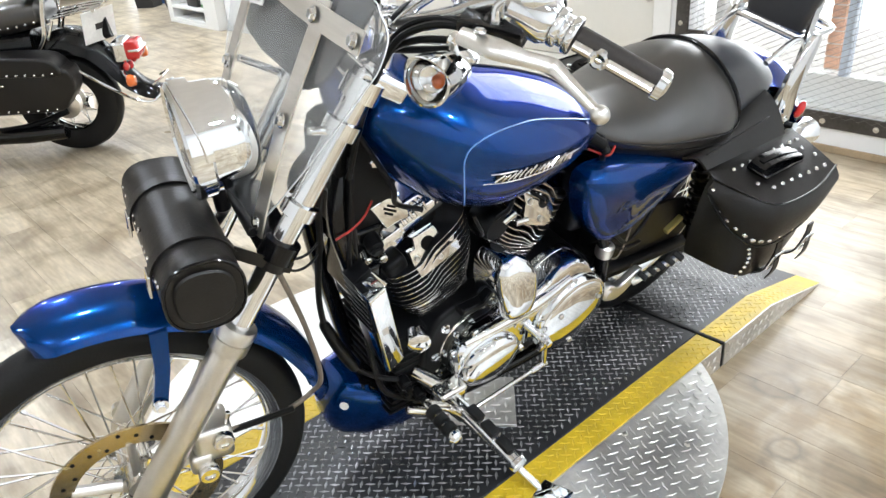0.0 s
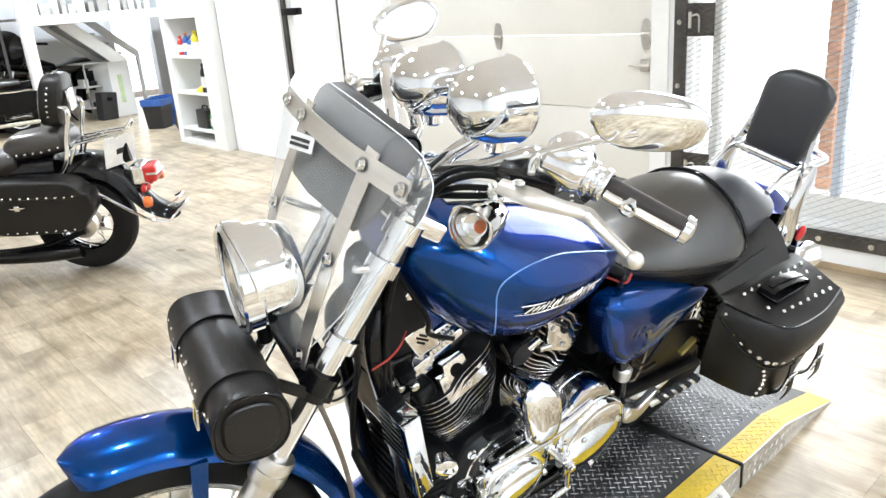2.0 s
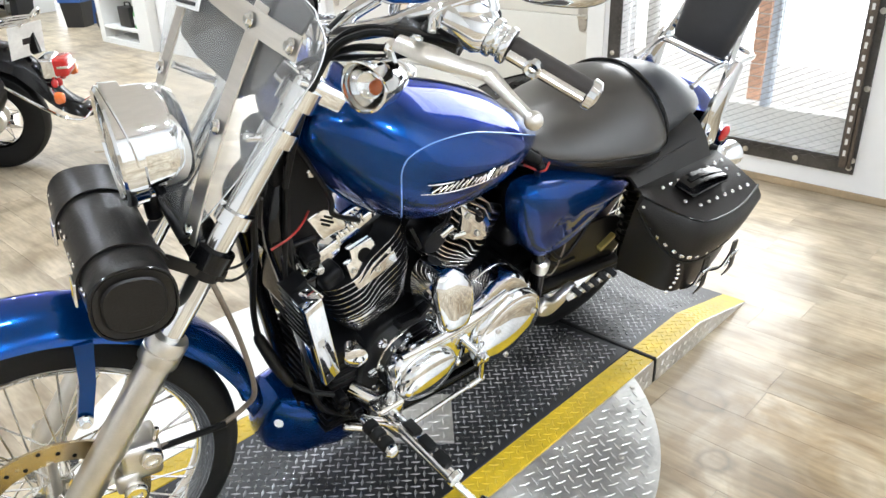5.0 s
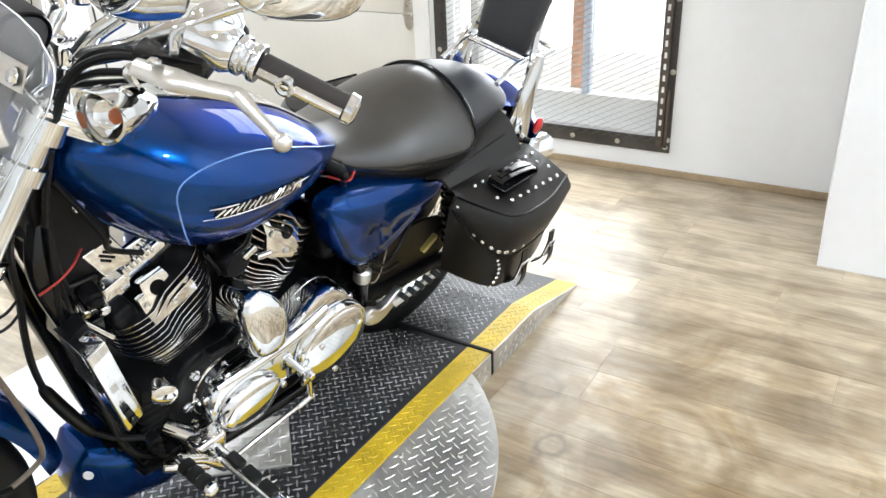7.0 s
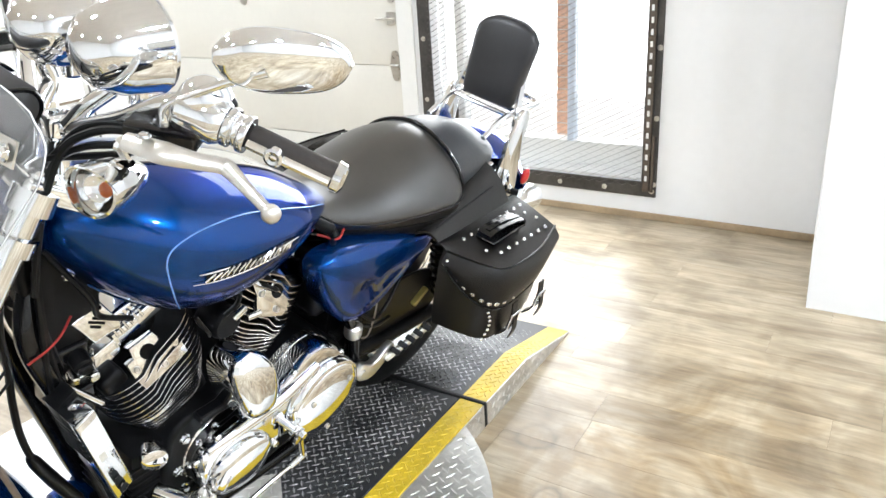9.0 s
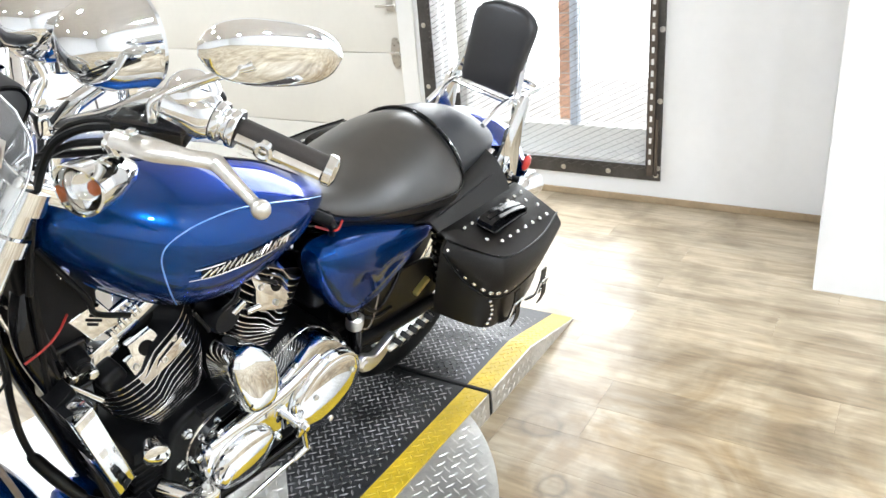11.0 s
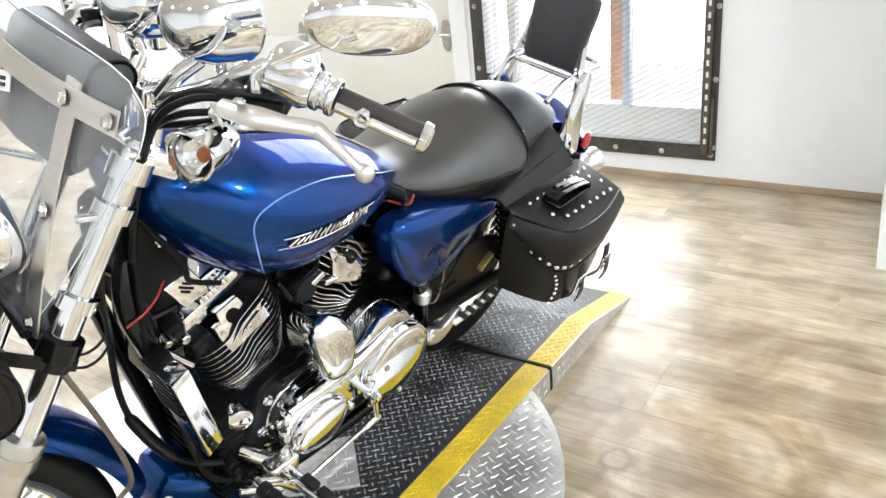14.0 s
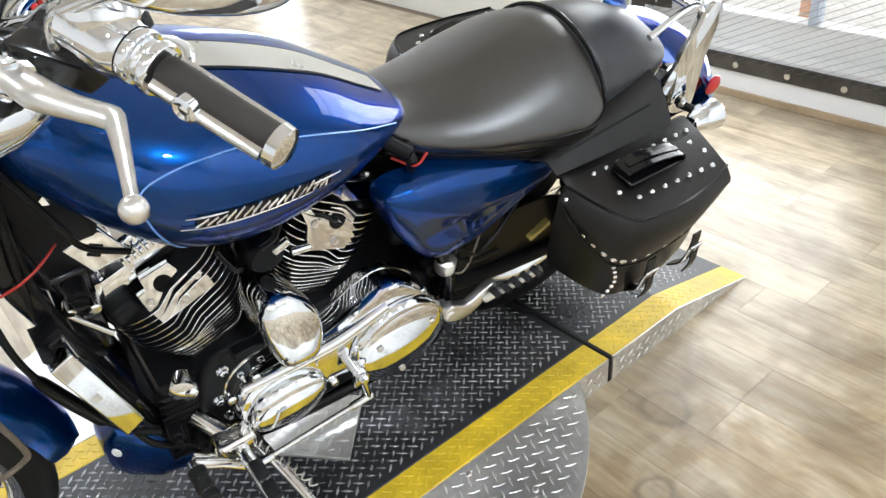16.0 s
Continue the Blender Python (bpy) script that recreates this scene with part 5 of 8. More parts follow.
PILLION = [(1.345, 0.705, 0.850, 0.140), (1.36, 0.702, 0.862, 0.148), (1.42, 0.705, 0.858, 0.140), (1.50, 0.712, 0.840, 0.128), (1.57, 0.720, 0.814, 0.112), (1.605, 0.730, 0.795, 0.094), (1.62, 0.742, 0.775, 0.066)]
fixed("pillion_pad", loft([seat_ring(r[0], r[1], r[2], r[3], high=1.8) for r in smooth_table(PILLION, 22)]), mat("blue_black_vinyl", (0.028, 0.030, 0.034), 0.36, 0, 0.2, 6, 0.25, 300), "smooth black vinyl pillion pad", seat)
welt = seat_ring(1.347, 0.682, 0.866, 0.166, high=1.75)
fixed("seat_welt", tube([Vector(p) for p in welt + welt[:1]], 0.0045, 8, 2), BLACK_GLOSS, "", seat)
for side in (-1, 1):
    edge = []
    for r in smooth_table(SEAT, 30)[3:28]:
        x, lo, hi, w = r
        edge.append((x, side * w * 1.003, lo + (hi - lo) * 0.49))
    fixed("seat_seam", tube(edge[::2], 0.0022, 6, 3), BLACK_GLOSS, "", seat)

# side panels
for side in (-1, 1):
    outline = rounded([(0.862, 0.735), (0.98, 0.735), (1.12, 0.704), (1.275, 0.645), (1.262, 0.612), (1.175, 0.562), (1.085, 0.520), (1.005, 0.510), (0.950, 0.542), (0.885, 0.64)], 5)
    cxz = (1.04, 0.63)
    rows = []
    for f, y in ((1.0, 0.095), (1.0, 0.128), (0.985, 0.142), (0.93, 0.154), (0.75, 0.165), (0.45, 0.170), (0.12, 0.172)):
        rows.append([(cxz[0] + (x - cxz[0]) * f, side * (y + 0.03 * max(0, (z - 0.60)) * 3), cxz[1] + (z - cxz[1]) * f) for x, z in outline])
    fixed("side_cover", loft(rows), PAINT, "glossy blue side cover")

# rear fender, struts, tail lamp
rear_fender = fixed("rear_fender", fender_bm(Vector((1.500, 0, 0.31)), 0.505, 0.440, 0.101, 12, 114, 34), PAINT, "glossy blue rear fender")
for side in (-1, 1):
    fixed("fender_strut", prism(rounded([(1.30, 0.690), (1.45, 0.715), (1.58, 0.700), (1.66, 0.640), (1.665, 0.615), (1.62, 0.615), (1.55, 0.655), (1.44, 0.670), (1.31, 0.655)], 4), side * 0.104, side * 0.116, "y", 0.003), CHROME, "chrome fender strut", rear_fender)
fixed("side_reflector", ball((1.850, -0.102, 0.605), 0.030, (0.8, 0.35, 0.9)), RED_LENS, "red side reflector", rear_fender)
tail = fixed("tail_lamp", moved(box((-0.03, -0.045, -0.032), (0.028, 0.045, 0.032), 0.014, 3), Matrix.Translation((1.885, 0.0, 0.56)) @ pose(0, 0, 0, 0, 25)), RED_LENS, "red tail lamp")
fixed("lamp_base", moved(box((-0.05, -0.05, -0.036), (-0.031, 0.05, 0.036), 0.006, 2), Matrix.Translation((1.885, 0.0, 0.56)) @ pose(0, 0, 0, 0, 25)), CHROME, "", tail)
for side in (-1, 1):
    rs = fixed("rear_signal", lathe([(0, -0.075), (0.018, -0.066), (0.032, -0.030), (0.036, 0.010), (0.032, 0.016), (0, 0.018)], 28, (1, 0, 0.05), (1.715, side * 0.19, 0.622)), CHROME, "chrome rear turn signal")
    fixed("signal_lens", lathe([(0.031, 0.016), (0.018, 0.024), (0, 0.026)], 22, (1, 0, 0.05), (1.715, side * 0.19, 0.622)), RED_LENS, "", rs)
    fixed("signal_stalk", rod((1.66, side * 0.11, 0.632), (1.695, side * 0.17, 0.626), 0.010, 12), BLACK_METAL, "", rs)

# backrest with luggage rack
sissy = fixed("backrest_pad", loft([[(1.655 + 0.20 * (z - 0.87) + x, -0.015 + y, z) for x, y in zip(*px)] for z, px in
                                     [(zz, (np.array([d * (0.02 + 0.012) for d in dx]), np.array([w * v for v in dy]))) for zz, w, dx, dy in
                                      [(z, w, [-0.55 * k * abs(math.cos(a)) ** 0.5 * (1 if math.cos(a) > 0 else -1) for a in np.linspace(0, 2 * math.pi, 28, endpoint=False)],
                                        [math.copysign(abs(math.sin(a)) ** 0.45, math.sin(a)) for a in np.linspace(0, 2 * math.pi, 28, endpoint=False)])
                                       for z, w, k in ((0.868, 0.066, 0.5), (0.872, 0.078, 0.85), (0.885, 0.083, 1.1), (0.93, 0.086, 1.35), (0.99, 0.091, 1.4), (1.03, 0.094, 1.3), (1.052, 0.092, 1.2), (1.072, 0.074, 1.0), (1.085, 0.048, 0.8), (1.090, 0.030, 0.45))]]]),
                 mat("smooth_black_vinyl", (0.020, 0.020, 0.022), 0.34, 0, 0.2, 6, 0.2, 300), "black padded backrest")
fixed("backrest_plate", moved(box((-0.004, -0.06, -0.09), (0.002, 0.06, 0.09), 0.002, 1), Matrix.Translation((1.716, -0.015, 0.965)) @ pose(0, 0, 0, 0, 11)), CHROME, "", sissy)
rack = fixed("luggage_rack", join(tube([(1.52, -0.10, 0.82), (1.62, -0.10, 0.858), (1.76, -0.105, 0.858), (1.82, -0.09, 0.856), (1.835, 0.0, 0.856), (1.82, 0.075, 0.856), (1.76, 0.085, 0.858), (1.62, 0.08, 0.858), (1.52, 0.08, 0.82)], 0.0075, 10),
                                  *[tube([(1.63 + 0.05 * k, -0.10, 0.859), (1.63 + 0.05 * k, 0.08, 0.859)], 0.006, 8, 2) for k in range(4)]), CHROME, "chrome luggage rack behind the seat")
for side, y in ((-1, -0.128), (1, 0.105)):
    upright = fixed("backrest_upright", join(strap([(1.585, y, 0.640), (1.60, y, 0.70), (1.625, y, 0.77), (1.652, y * 0.93, 0.835), (1.672, y * 0.80, 0.90), (1.69, y * 0.72, 0.97)], 0.030, 0.008, (1, 0, -0.2)),
                                             ), CHROME, "chrome backrest side plate", rack)
    fixed("side_plate", prism(rounded([(1.660, 0.880), (1.695, 0.860), (1.700, 0.800), (1.702, 0.740), (1.714, 0.680), (1.718, 0.605), (1.640, 0.620), (1.628, 0.690), (1.604, 0.765), (1.630, 0.835)], 4), y - 0.006 * side, y + 0.006 * side, "y", 0.003), CHROME, "", upright)
    fixed("plate_bolt", bolt((1.67, y + 0.012 * side, 0.640), (0, side, 0), 0.009, 0.008), CHROME, "", upright)

# ---- saddlebags ----
def sorted_lo(a, b):
    return tuple(min(p, q) for p, q in zip(a, b))


def sorted_hi(a, b):
    return tuple(max(p, q) for p, q in zip(a, b))


def saddlebag(side):
    """A leather bag: wedge-shaped in plan, flat lid with a flap that wraps the front corner and the face."""
    def S(v):
        return Vector((v[0] + (0.010 if side < 0 else -0.016), side * v[1], v[2] - (0.016 if side < 0 else 0.024)))

    crease = spline([(1.206, 0.232, 0.676), (1.218, 0.285, 0.676), (1.242, 0.345, 0.674), (1.285, 0.372, 0.672), (1.41, 0.376, 0.674), (1.530, 0.354, 0.684)], 6)
    n = len(crease)
    ramp_u = [k / (n - 1) for k in range(n)]
    back = [Vector((1.200 + 0.375 * u, 0.212 - 0.010 * u, 0.690)) for u in ramp_u]
    mid = Vector((1.415, 0.290, 0))

    def away(k):
        d = crease[min(k + 1, n - 1)] - crease[max(k - 1, 0)]
        return Vector((-d.y, d.x, 0)).normalized()

    # body rings follow the lid's plan
    sec = []
    for z, f in ((0.446, 0.70), (0.436, 0.80), (0.442, 0.86), (0.475, 0.90), (0.56, 0.93), (0.64, 0.95), (0.672, 0.93)):
        loop = [p.copy() for p in crease] + [p.copy() for p in back[::-1]]
        sec.append([S((mid.x + (p.x - mid.x) * f, mid.y + (p.y - mid.y) * f, z)) for p in loop])
    bag = fixed("saddlebag", loft(sec), LEATHER, "black studded leather saddlebag")
    drops = [float(np.interp(u, (0, 0.12, 0.25, 0.42, 0.60, 0.80, 1.0), (0.030, 0.060, 0.090, 0.112, 0.108, 0.090, 0.050))) for u in ramp_u]
    rows = []
    for k in range(n):
        c, b, o, d = crease[k], back[k], away(k), drops[k]
        row = [b + Vector((0, -0.01, -0.006)), b, b.lerp(c, 0.35) + Vector((0, 0, 0.003)), b.lerp(c, 0.75) + Vector((0, 0, 0.002)), c, c + o * 0.007 + Vector((0, 0, -0.008))]
        row += [c + o * (0.010 + 0.010 * math.sin(math.pi * q)) + Vector((0, 0, -0.010 - (d - 0.01) * q)) for q in (0.25, 0.5, 0.75, 1.0)]
        rows.append([S(p) for p in row])
    bm = loft(rows, cap=False, closed=False)
    bmesh.ops.solidify(bm, geom=bm.faces[:], thickness=0.005)
    bmesh.ops.recalc_face_normals(bm, faces=bm.faces)
    lid = fixed("bag_lid", bm, LEATHER, "studded leather lid", bag)
    fixed("lid_piping", tube([r[-1] for r in rows][::2], 0.0032, 6, 3), BLACK_GLOSS, "", lid)
    fixed("lid_fold", tube([r[4] + Vector((0, 0, 0.001)) for r in rows][::2], 0.0028, 6, 3), BLACK_GLOSS, "", lid)
    fixed("lid_handle", join(strap([S((1.300, 0.272, 0.690)), S((1.308, 0.273, 0.712)), S((1.37, 0.278, 0.718)), S((1.44, 0.284, 0.710)), S((1.450, 0.285, 0.690))], 0.040, 0.005, (0, 1, 0)),
                             strap([S((1.310, 0.273, 0.716)), S((1.37, 0.278, 0.723)), S((1.44, 0.284, 0.714))], 0.012, 0.004, (0, 1, 0)),
                             box(sorted_lo(S((1.295, 0.250, 0.690)), S((1.455, 0.306, 0.690))), sorted_hi(S((1.295, 0.250, 0.698)), S((1.455, 0.306, 0.698))), 0.003, 1)), BLACK_GLOSS, "glossy black lid handle", lid)

    def stud(v, axis, r=0.0062):
        fixed("stud", lathe([(r, 0), (r * 0.9, 0.0022), (r * 0.5, 0.0042), (0, 0.005)], 10, axis, v), CHROME, "", lid)

    up = (0, 0, 1)
    for k in range(9):
        stud(S((1.262 + 0.034 * k, 0.240 - 0.0 * k, 0.6915)), up)
    for k in range(7):
        stud(S((1.300 + 0.034 * k, 0.326 + 0.002 * k, 0.683)), up)
    for x, y in ((1.272, 0.300), (1.515, 0.268), (1.522, 0.300)):
        stud(S((x, y, 0.686)), up)
    for k in range(1, n - 1, 2):
        o = away(k)
        p = crease[k] + o * 0.0125 + Vector((0, 0, -drops[k] + 0.018))
        stud(S(p), (o.x, side * o.y, 0.1), 0.0082 if k < n * 0.5 else 0.0066)
    # rounded front pocket edge studs, straps and buckles
    for k in range(7):
        a = k / 6
        stud(S((1.262 + 0.012 * math.sin(a * 3.1), 0.352 + 0.006 * math.sin(a * 3.1), 0.535 - 0.085 * a)), (-0.5, side, 0), 0.0052)
    for x in (1.335, 1.475):
        st = fixed("bag_strap", strap([S((x, 0.384, 0.55)), S((x, 0.388, 0.515)), S((x, 0.382, 0.465)), S((x, 0.360, 0.436))], 0.024, 0.004, (1, 0, 0)), LEATHER, "", bag)
        fixed("buckle", tube([S((x - 0.019, 0.394, 0.520)), S((x + 0.019, 0.394, 0.520)), S((x + 0.019, 0.390, 0.478)), S((x - 0.019, 0.390, 0.478)), S((x - 0.019, 0.394, 0.520))], 0.0032, 8, 2, False), CHROME, "chrome buckle", st)
        fixed("strap_tongue", strap([S((x, 0.396, 0.505)), S((x, 0.400, 0.475)), S((x, 0.394, 0.445))], 0.020, 0.003, (1, 0, 0)), LEATHER, "", st)
    return bag


saddlebag(-1)
saddlebag(1)
# broad leather yoke that joins the bags over the seat's flank
for side in (-1, 1):
    rows = []
    for x in np.linspace(1.195, 1.520, 14):
        f = (x - 1.195) / 0.325
        yi, zi = 0.160 - 0.036 * f, 0.692 + 0.070 * f
        rows.append([(x - 0.02 * (1 - q) * (1 - f), side * (yi + (0.218 - yi) * q), zi + (0.686 - zi) * q + 0.016 * math.sin(math.pi * q)) for q in (0.0, 0.2, 0.4, 0.6, 0.8, 1.0)])
    bm = loft(rows, cap=False, closed=False)
    bmesh.ops.solidify(bm, geom=bm.faces[:], thickness=0.006)
    bmesh.ops.recalc_face_normals(bm, faces=bm.faces)
    yoke = fixed("bag_yoke", bm, LEATHER, "black leather saddlebag yoke")
    fixed("yoke_seam", tube([Vector(r[3]) + Vector((0, side * 0.002, 0.003)) for r in rows[1:-1:2]], 0.0020, 6, 3), BLACK_GLOSS, "", yoke)

# ---- engine and frame ----
def fin_extent(z):
    """How far a fin reaches towards the outer side and towards the other cylinder, and sideways."""
    outer = float(np.interp(z, (0.02, 0.06, 0.15), (0.078, 0.094, 0.112)))
    inner = float(np.interp(z, (0.02, 0.032, 0.045, 0.072, 0.135, 0.22), (0.010, 0.030, 0.055, 0.080, 0.104, 0.116)))
    return outer, inner, float(np.interp(z, (0.02, 0.06, 0.12), (0.084, 0.095, 0.101)))


def fin_bm(z, drop, curl, thick=0.0011):
    """One cooling fin, local u towards the other cylinder; it steps down by drop under the plug and curls up at its inner end."""
    outer, inner, hy = fin_extent(z)
    n, pts = 56, []
    for i in range(n):
        a = 2 * math.pi * i / n
        c, s = math.cos(a), math.sin(a)
        u = (inner if c > 0 else outer) * math.copysign(abs(c) ** 0.55, c)
        y = hy * math.copysign(abs(s) ** 0.55, s)
        k = min(1.0, max(0.0, (0.018 - u) / 0.060))
        pts.append((u, y, curl * max(0.0, u / inner) ** 3 - drop * k * k * (3 - 2 * k)))
    bm = bmesh.new()
    lo = [bm.verts.new((u, y, z + w - thick)) for u, y, w in pts]
    hi = [bm.verts.new((u, y, z + w + thick)) for u, y, w in pts]
    ci = [[bm.verts.new((u * 0.55, y * 0.6, z + w + d)) for u, y, w in pts] for d in (-thick, thick)]
    for i in range(n):
        j = (i + 1) % n
        bm.faces.new((lo[j], lo[i], ci[0][i], ci[0][j]))
        bm.faces.new((hi[i], hi[j], ci[1][j], ci[1][i]))
        bm.faces.new((lo[i], lo[j], hi[j], hi[i])).material_index = 1
    return bm


def cylinder(foot, tilt, name, flip):
    """An air-cooled cylinder: close barrel fins, wide head fins; local z runs up the bore, x towards the other cylinder."""
    m = Matrix.Translation(foot) @ pose(0, 0, 0, 0, tilt) @ Matrix.Diagonal((flip, 1, 1, 1))
    core = fixed(name, upright(moved(box((-0.070, -0.072, -0.04), (0.070, 0.072, 0.21), 0.030, 4), m)), FIN_BLACK, "black finned engine cylinder with bright fin edges")
    for k in range(18):
        z = 0.030 + 0.0096 * k if k < 10 else 0.131 + 0.0158 * (k - 10)
        drop = 0.030 * min(1.0, max(0.0, (k - 6) / 5.0))
        fixed("fin", upright(moved(fin_bm(z, drop, 0.006 + 0.0016 * k), m)), [FIN_BLACK, FIN_EDGE], "", core)
    return core, m


def upright(bm):
    bmesh.ops.recalc_face_normals(bm, faces=bm.faces)
    return bm


def placed(bm, m):
    """Moves a piece into a cylinder's frame and keeps its faces outward."""
    return upright(moved(bm, m))


TILT = Matrix.Translation((0, -0.103, 0.175)) @ pose(0, 0, 0, -17) @ Matrix.Translation((0, 0.108, -0.175))
PLUG_PLATE = {
    "front_cylinder": [(-0.047, 0.172), (0.064, 0.174), (0.066, 0.196), (0.060, 0.222), (0.036, 0.226), (0.034, 0.246), (0.030, 0.264), (-0.024, 0.268), (-0.030, 0.244), (-0.046, 0.244), (-0.050, 0.210)],
    "rear_cylinder": [(0.050, 0.152), (-0.024, 0.150), (-0.030, 0.158), (-0.040, 0.160), (-0.034, 0.168), (-0.043, 0.173), (-0.035, 0.180), (-0.043, 0.186), (-0.034, 0.192), (-0.036, 0.214), (-0.022, 0.224),
                      (0.020, 0.228), (0.024, 0.208), (0.034, 0.222), (0.040, 0.206), (0.062, 0.226), (0.078, 0.220), (0.062, 0.196), (0.058, 0.172)],
}
for foot, tilt, nm, flip in (((0.600, 0.0, 0.455), -22.5, "front_cylinder", 1), ((0.7246, 0.0, 0.480), 22.5, "rear_cylinder", -1)):
    core, m = cylinder(foot, tilt, nm, flip)
    front = flip > 0
    SHRINK = TILT @ (Matrix.Translation((-0.004, 0, 0.212)) @ Matrix.Scale(0.86, 4, (1, 0, 0)) @ Matrix.Scale(0.90, 4, (0, 0, 1)) @ Matrix.Translation((0.0, 0, -0.205)) if front else Matrix.Identity(4))
    # cast head: a smooth black block at the outer corner, a narrower block behind the plug
    head = fixed("cylinder_head", placed(join(box((-0.098, -0.084, 0.186 if front else 0.172), (-0.050, 0.085, 0.244 if front else 0.222), 0.014, 4), box((-0.060, -0.048, 0.180), (0.075, 0.080, 0.250 if front else 0.225), 0.010, 3)), m), FIN_BLACK, "black cylinder head", core)
    cover = fixed("head_cover", placed(prism(PLUG_PLATE[nm], -0.112, -0.092, "y", 0.0025, 2), m @ SHRINK), CHROME, "chrome cylinder head cover with a plug notch", core)
    px, pz = (0.001, 0.238) if front else (0.003, 0.205)
    # The plug hole's darkness is a black disc set on the solid plate.
    fixed("plug_hole_disc", placed(lathe([(0, 0.0), (0.0165, 0.0), (0.0165, 0.0012), (0, 0.0012)], 28, (0, -1, 0), (px, -0.1122, pz)), m @ SHRINK), BLACK_METAL, "", cover)
    if not front:
        fixed("plug_lead", placed(tube([(px, -0.108, pz), (px + 0.012, -0.119, pz + 0.003), (px + 0.028, -0.119, pz + 0.008), (px + 0.050, -0.104, pz + 0.016)], [0.0058, 0.0050, 0.0042, 0.0040], 10), m @ SHRINK), CABLE, "", cover)
    for p in ((0.012, -0.113, 0.190), (-0.037, -0.113, 0.222), (0.052, -0.113, 0.212)) if front else ((0.000, -0.113, 0.166), (0.050, -0.113, 0.200)):
        fixed("cover_screw", placed(lathe([(0, 0.001), (0.004, 0.001), (0.0045, 0.003), (0.0065, 0.003), (0.007, 0)], 14, (0, -1, 0), p), m @ SHRINK), BRUSHED, "", cover)
    # rocker box: a long polished lower casting, a ribbed cover and a cap
    if front:
        shapes = (box((-0.086, -0.058, 0.246), (-0.004, 0.085, 0.278), 0.005, 2), box((-0.030, -0.062, 0.262), (0.075, 0.085, 0.288), 0.005, 2), box((-0.022, -0.050, 0.286), (0.075, 0.078, 0.312), 0.008, 3))
        ribs = [(-0.024 + 0.0105 * k, 0.284) for k in range(6)]
    else:
        shapes = (box((-0.090, -0.066, 0.214), (0.010, 0.085, 0.258), 0.007, 3), box((-0.010, -0.074, 0.224), (0.060, 0.080, 0.250), 0.006, 2), box((-0.070, -0.052, 0.256), (0.050, 0.078, 0.276), 0.008, 3))
        ribs = [(0.012 + 0.011 * k, 0.246) for k in range(4)]
    rock = m @ Matrix.Translation((0, -0.058, 0.262)) @ pose(0, 0, 0, -15) @ Matrix.Translation((0, 0.064, -0.262))
    rb = fixed("rocker_box", placed(join(*shapes), rock), CHROME, "chrome rocker box", core)
    for u, z in ribs:
        fixed("rocker_rib", placed(box((u, -0.067, z - 0.004), (u + 0.0050, -0.050, z + 0.016), 0.0012, 1), rock), CHROME, "", rb)
    for u, y, z in ((-0.070, -0.045, 0.279), (-0.012, -0.050, 0.289), (0.060, -0.052, 0.289)) if front else ((-0.076, -0.050, 0.259), (0.045, -0.062, 0.251)):
        fixed("rocker_bolt", placed(bolt((u, y, z), (0, 0, 1), 0.0065, 0.008), rock), CHROME_SOFT, "", rb)
    # pushrod tubes on the far side and the exhaust stub
    for du in (-0.02, 0.02):
        fixed("pushrod_tube", placed(rod((du, 0.108, -0.02), (du * 1.2, 0.100, 0.23), 0.009, 12), m), CHROME, "", core)
    fixed("exhaust_port", placed(lathe([(0.022, 0.0), (0.030, 0.004), (0.030, 0.018), (0.022, 0.02)], 20, (-1, 0, 0), (-0.095, 0.03, 0.20)), m), CHROME, "", core)

crank = fixed("crankcase", join(prism(rounded([(0.520, 0.30), (0.515, 0.40), (0.545, 0.475), (0.64, 0.492), (0.76, 0.492), (0.86, 0.475), (0.96, 0.46), (1.02, 0.40), (1.01, 0.28), (0.90, 0.205), (0.70, 0.185), (0.57, 0.21)], 4), -0.115, 0.125, "y", 0.012, 3)), FIN_BLACK, "black engine crankcase")
for p in ((0.56, -0.116, 0.44), (0.62, -0.116, 0.476), (0.71, -0.116, 0.484), (0.545, -0.116, 0.36), (0.575, -0.116, 0.24), (0.56, -0.116, 0.30)):
    fixed("case_bolt", bolt(p, (0, -1, 0), 0.008, 0.008), CHROME, "", crank)
fixed("case_rib", join(*[box((0.555 + 0.002 * k, -0.122, 0.215 + 0.024 * k), (0.60 + 0.003 * k, -0.114, 0.221 + 0.024 * k), 0.002, 1) for k in range(7)]), BLACK_METAL, "", crank)
fixed("mount_bar", box((0.575, -0.145, 0.487), (0.675, -0.120, 0.505), 0.003, 1), BLACK_METAL, "", crank)

# primary cover: long polished casing with a round clutch dome and a front dome
outline = rounded([(0.562, 0.338), (0.564, 0.400), (0.605, 0.440), (0.69, 0.455), (0.76, 0.474), (0.82, 0.508), (0.88, 0.520), (0.945, 0.475), (0.985, 0.405), (0.988, 0.320), (0.955, 0.245), (0.895, 0.225), (0.845, 0.265), (0.80, 0.315), (0.735, 0.322), (0.66, 0.285), (0.597, 0.292)], 5)


def domed(outline, centre, levels):
    rows = []
    for f, y in levels:
        rows.append([(centre[0] + (x - centre[0]) * f, y, centre[1] + (z - centre[1]) * f) for x, z in outline])
    return loft(rows)


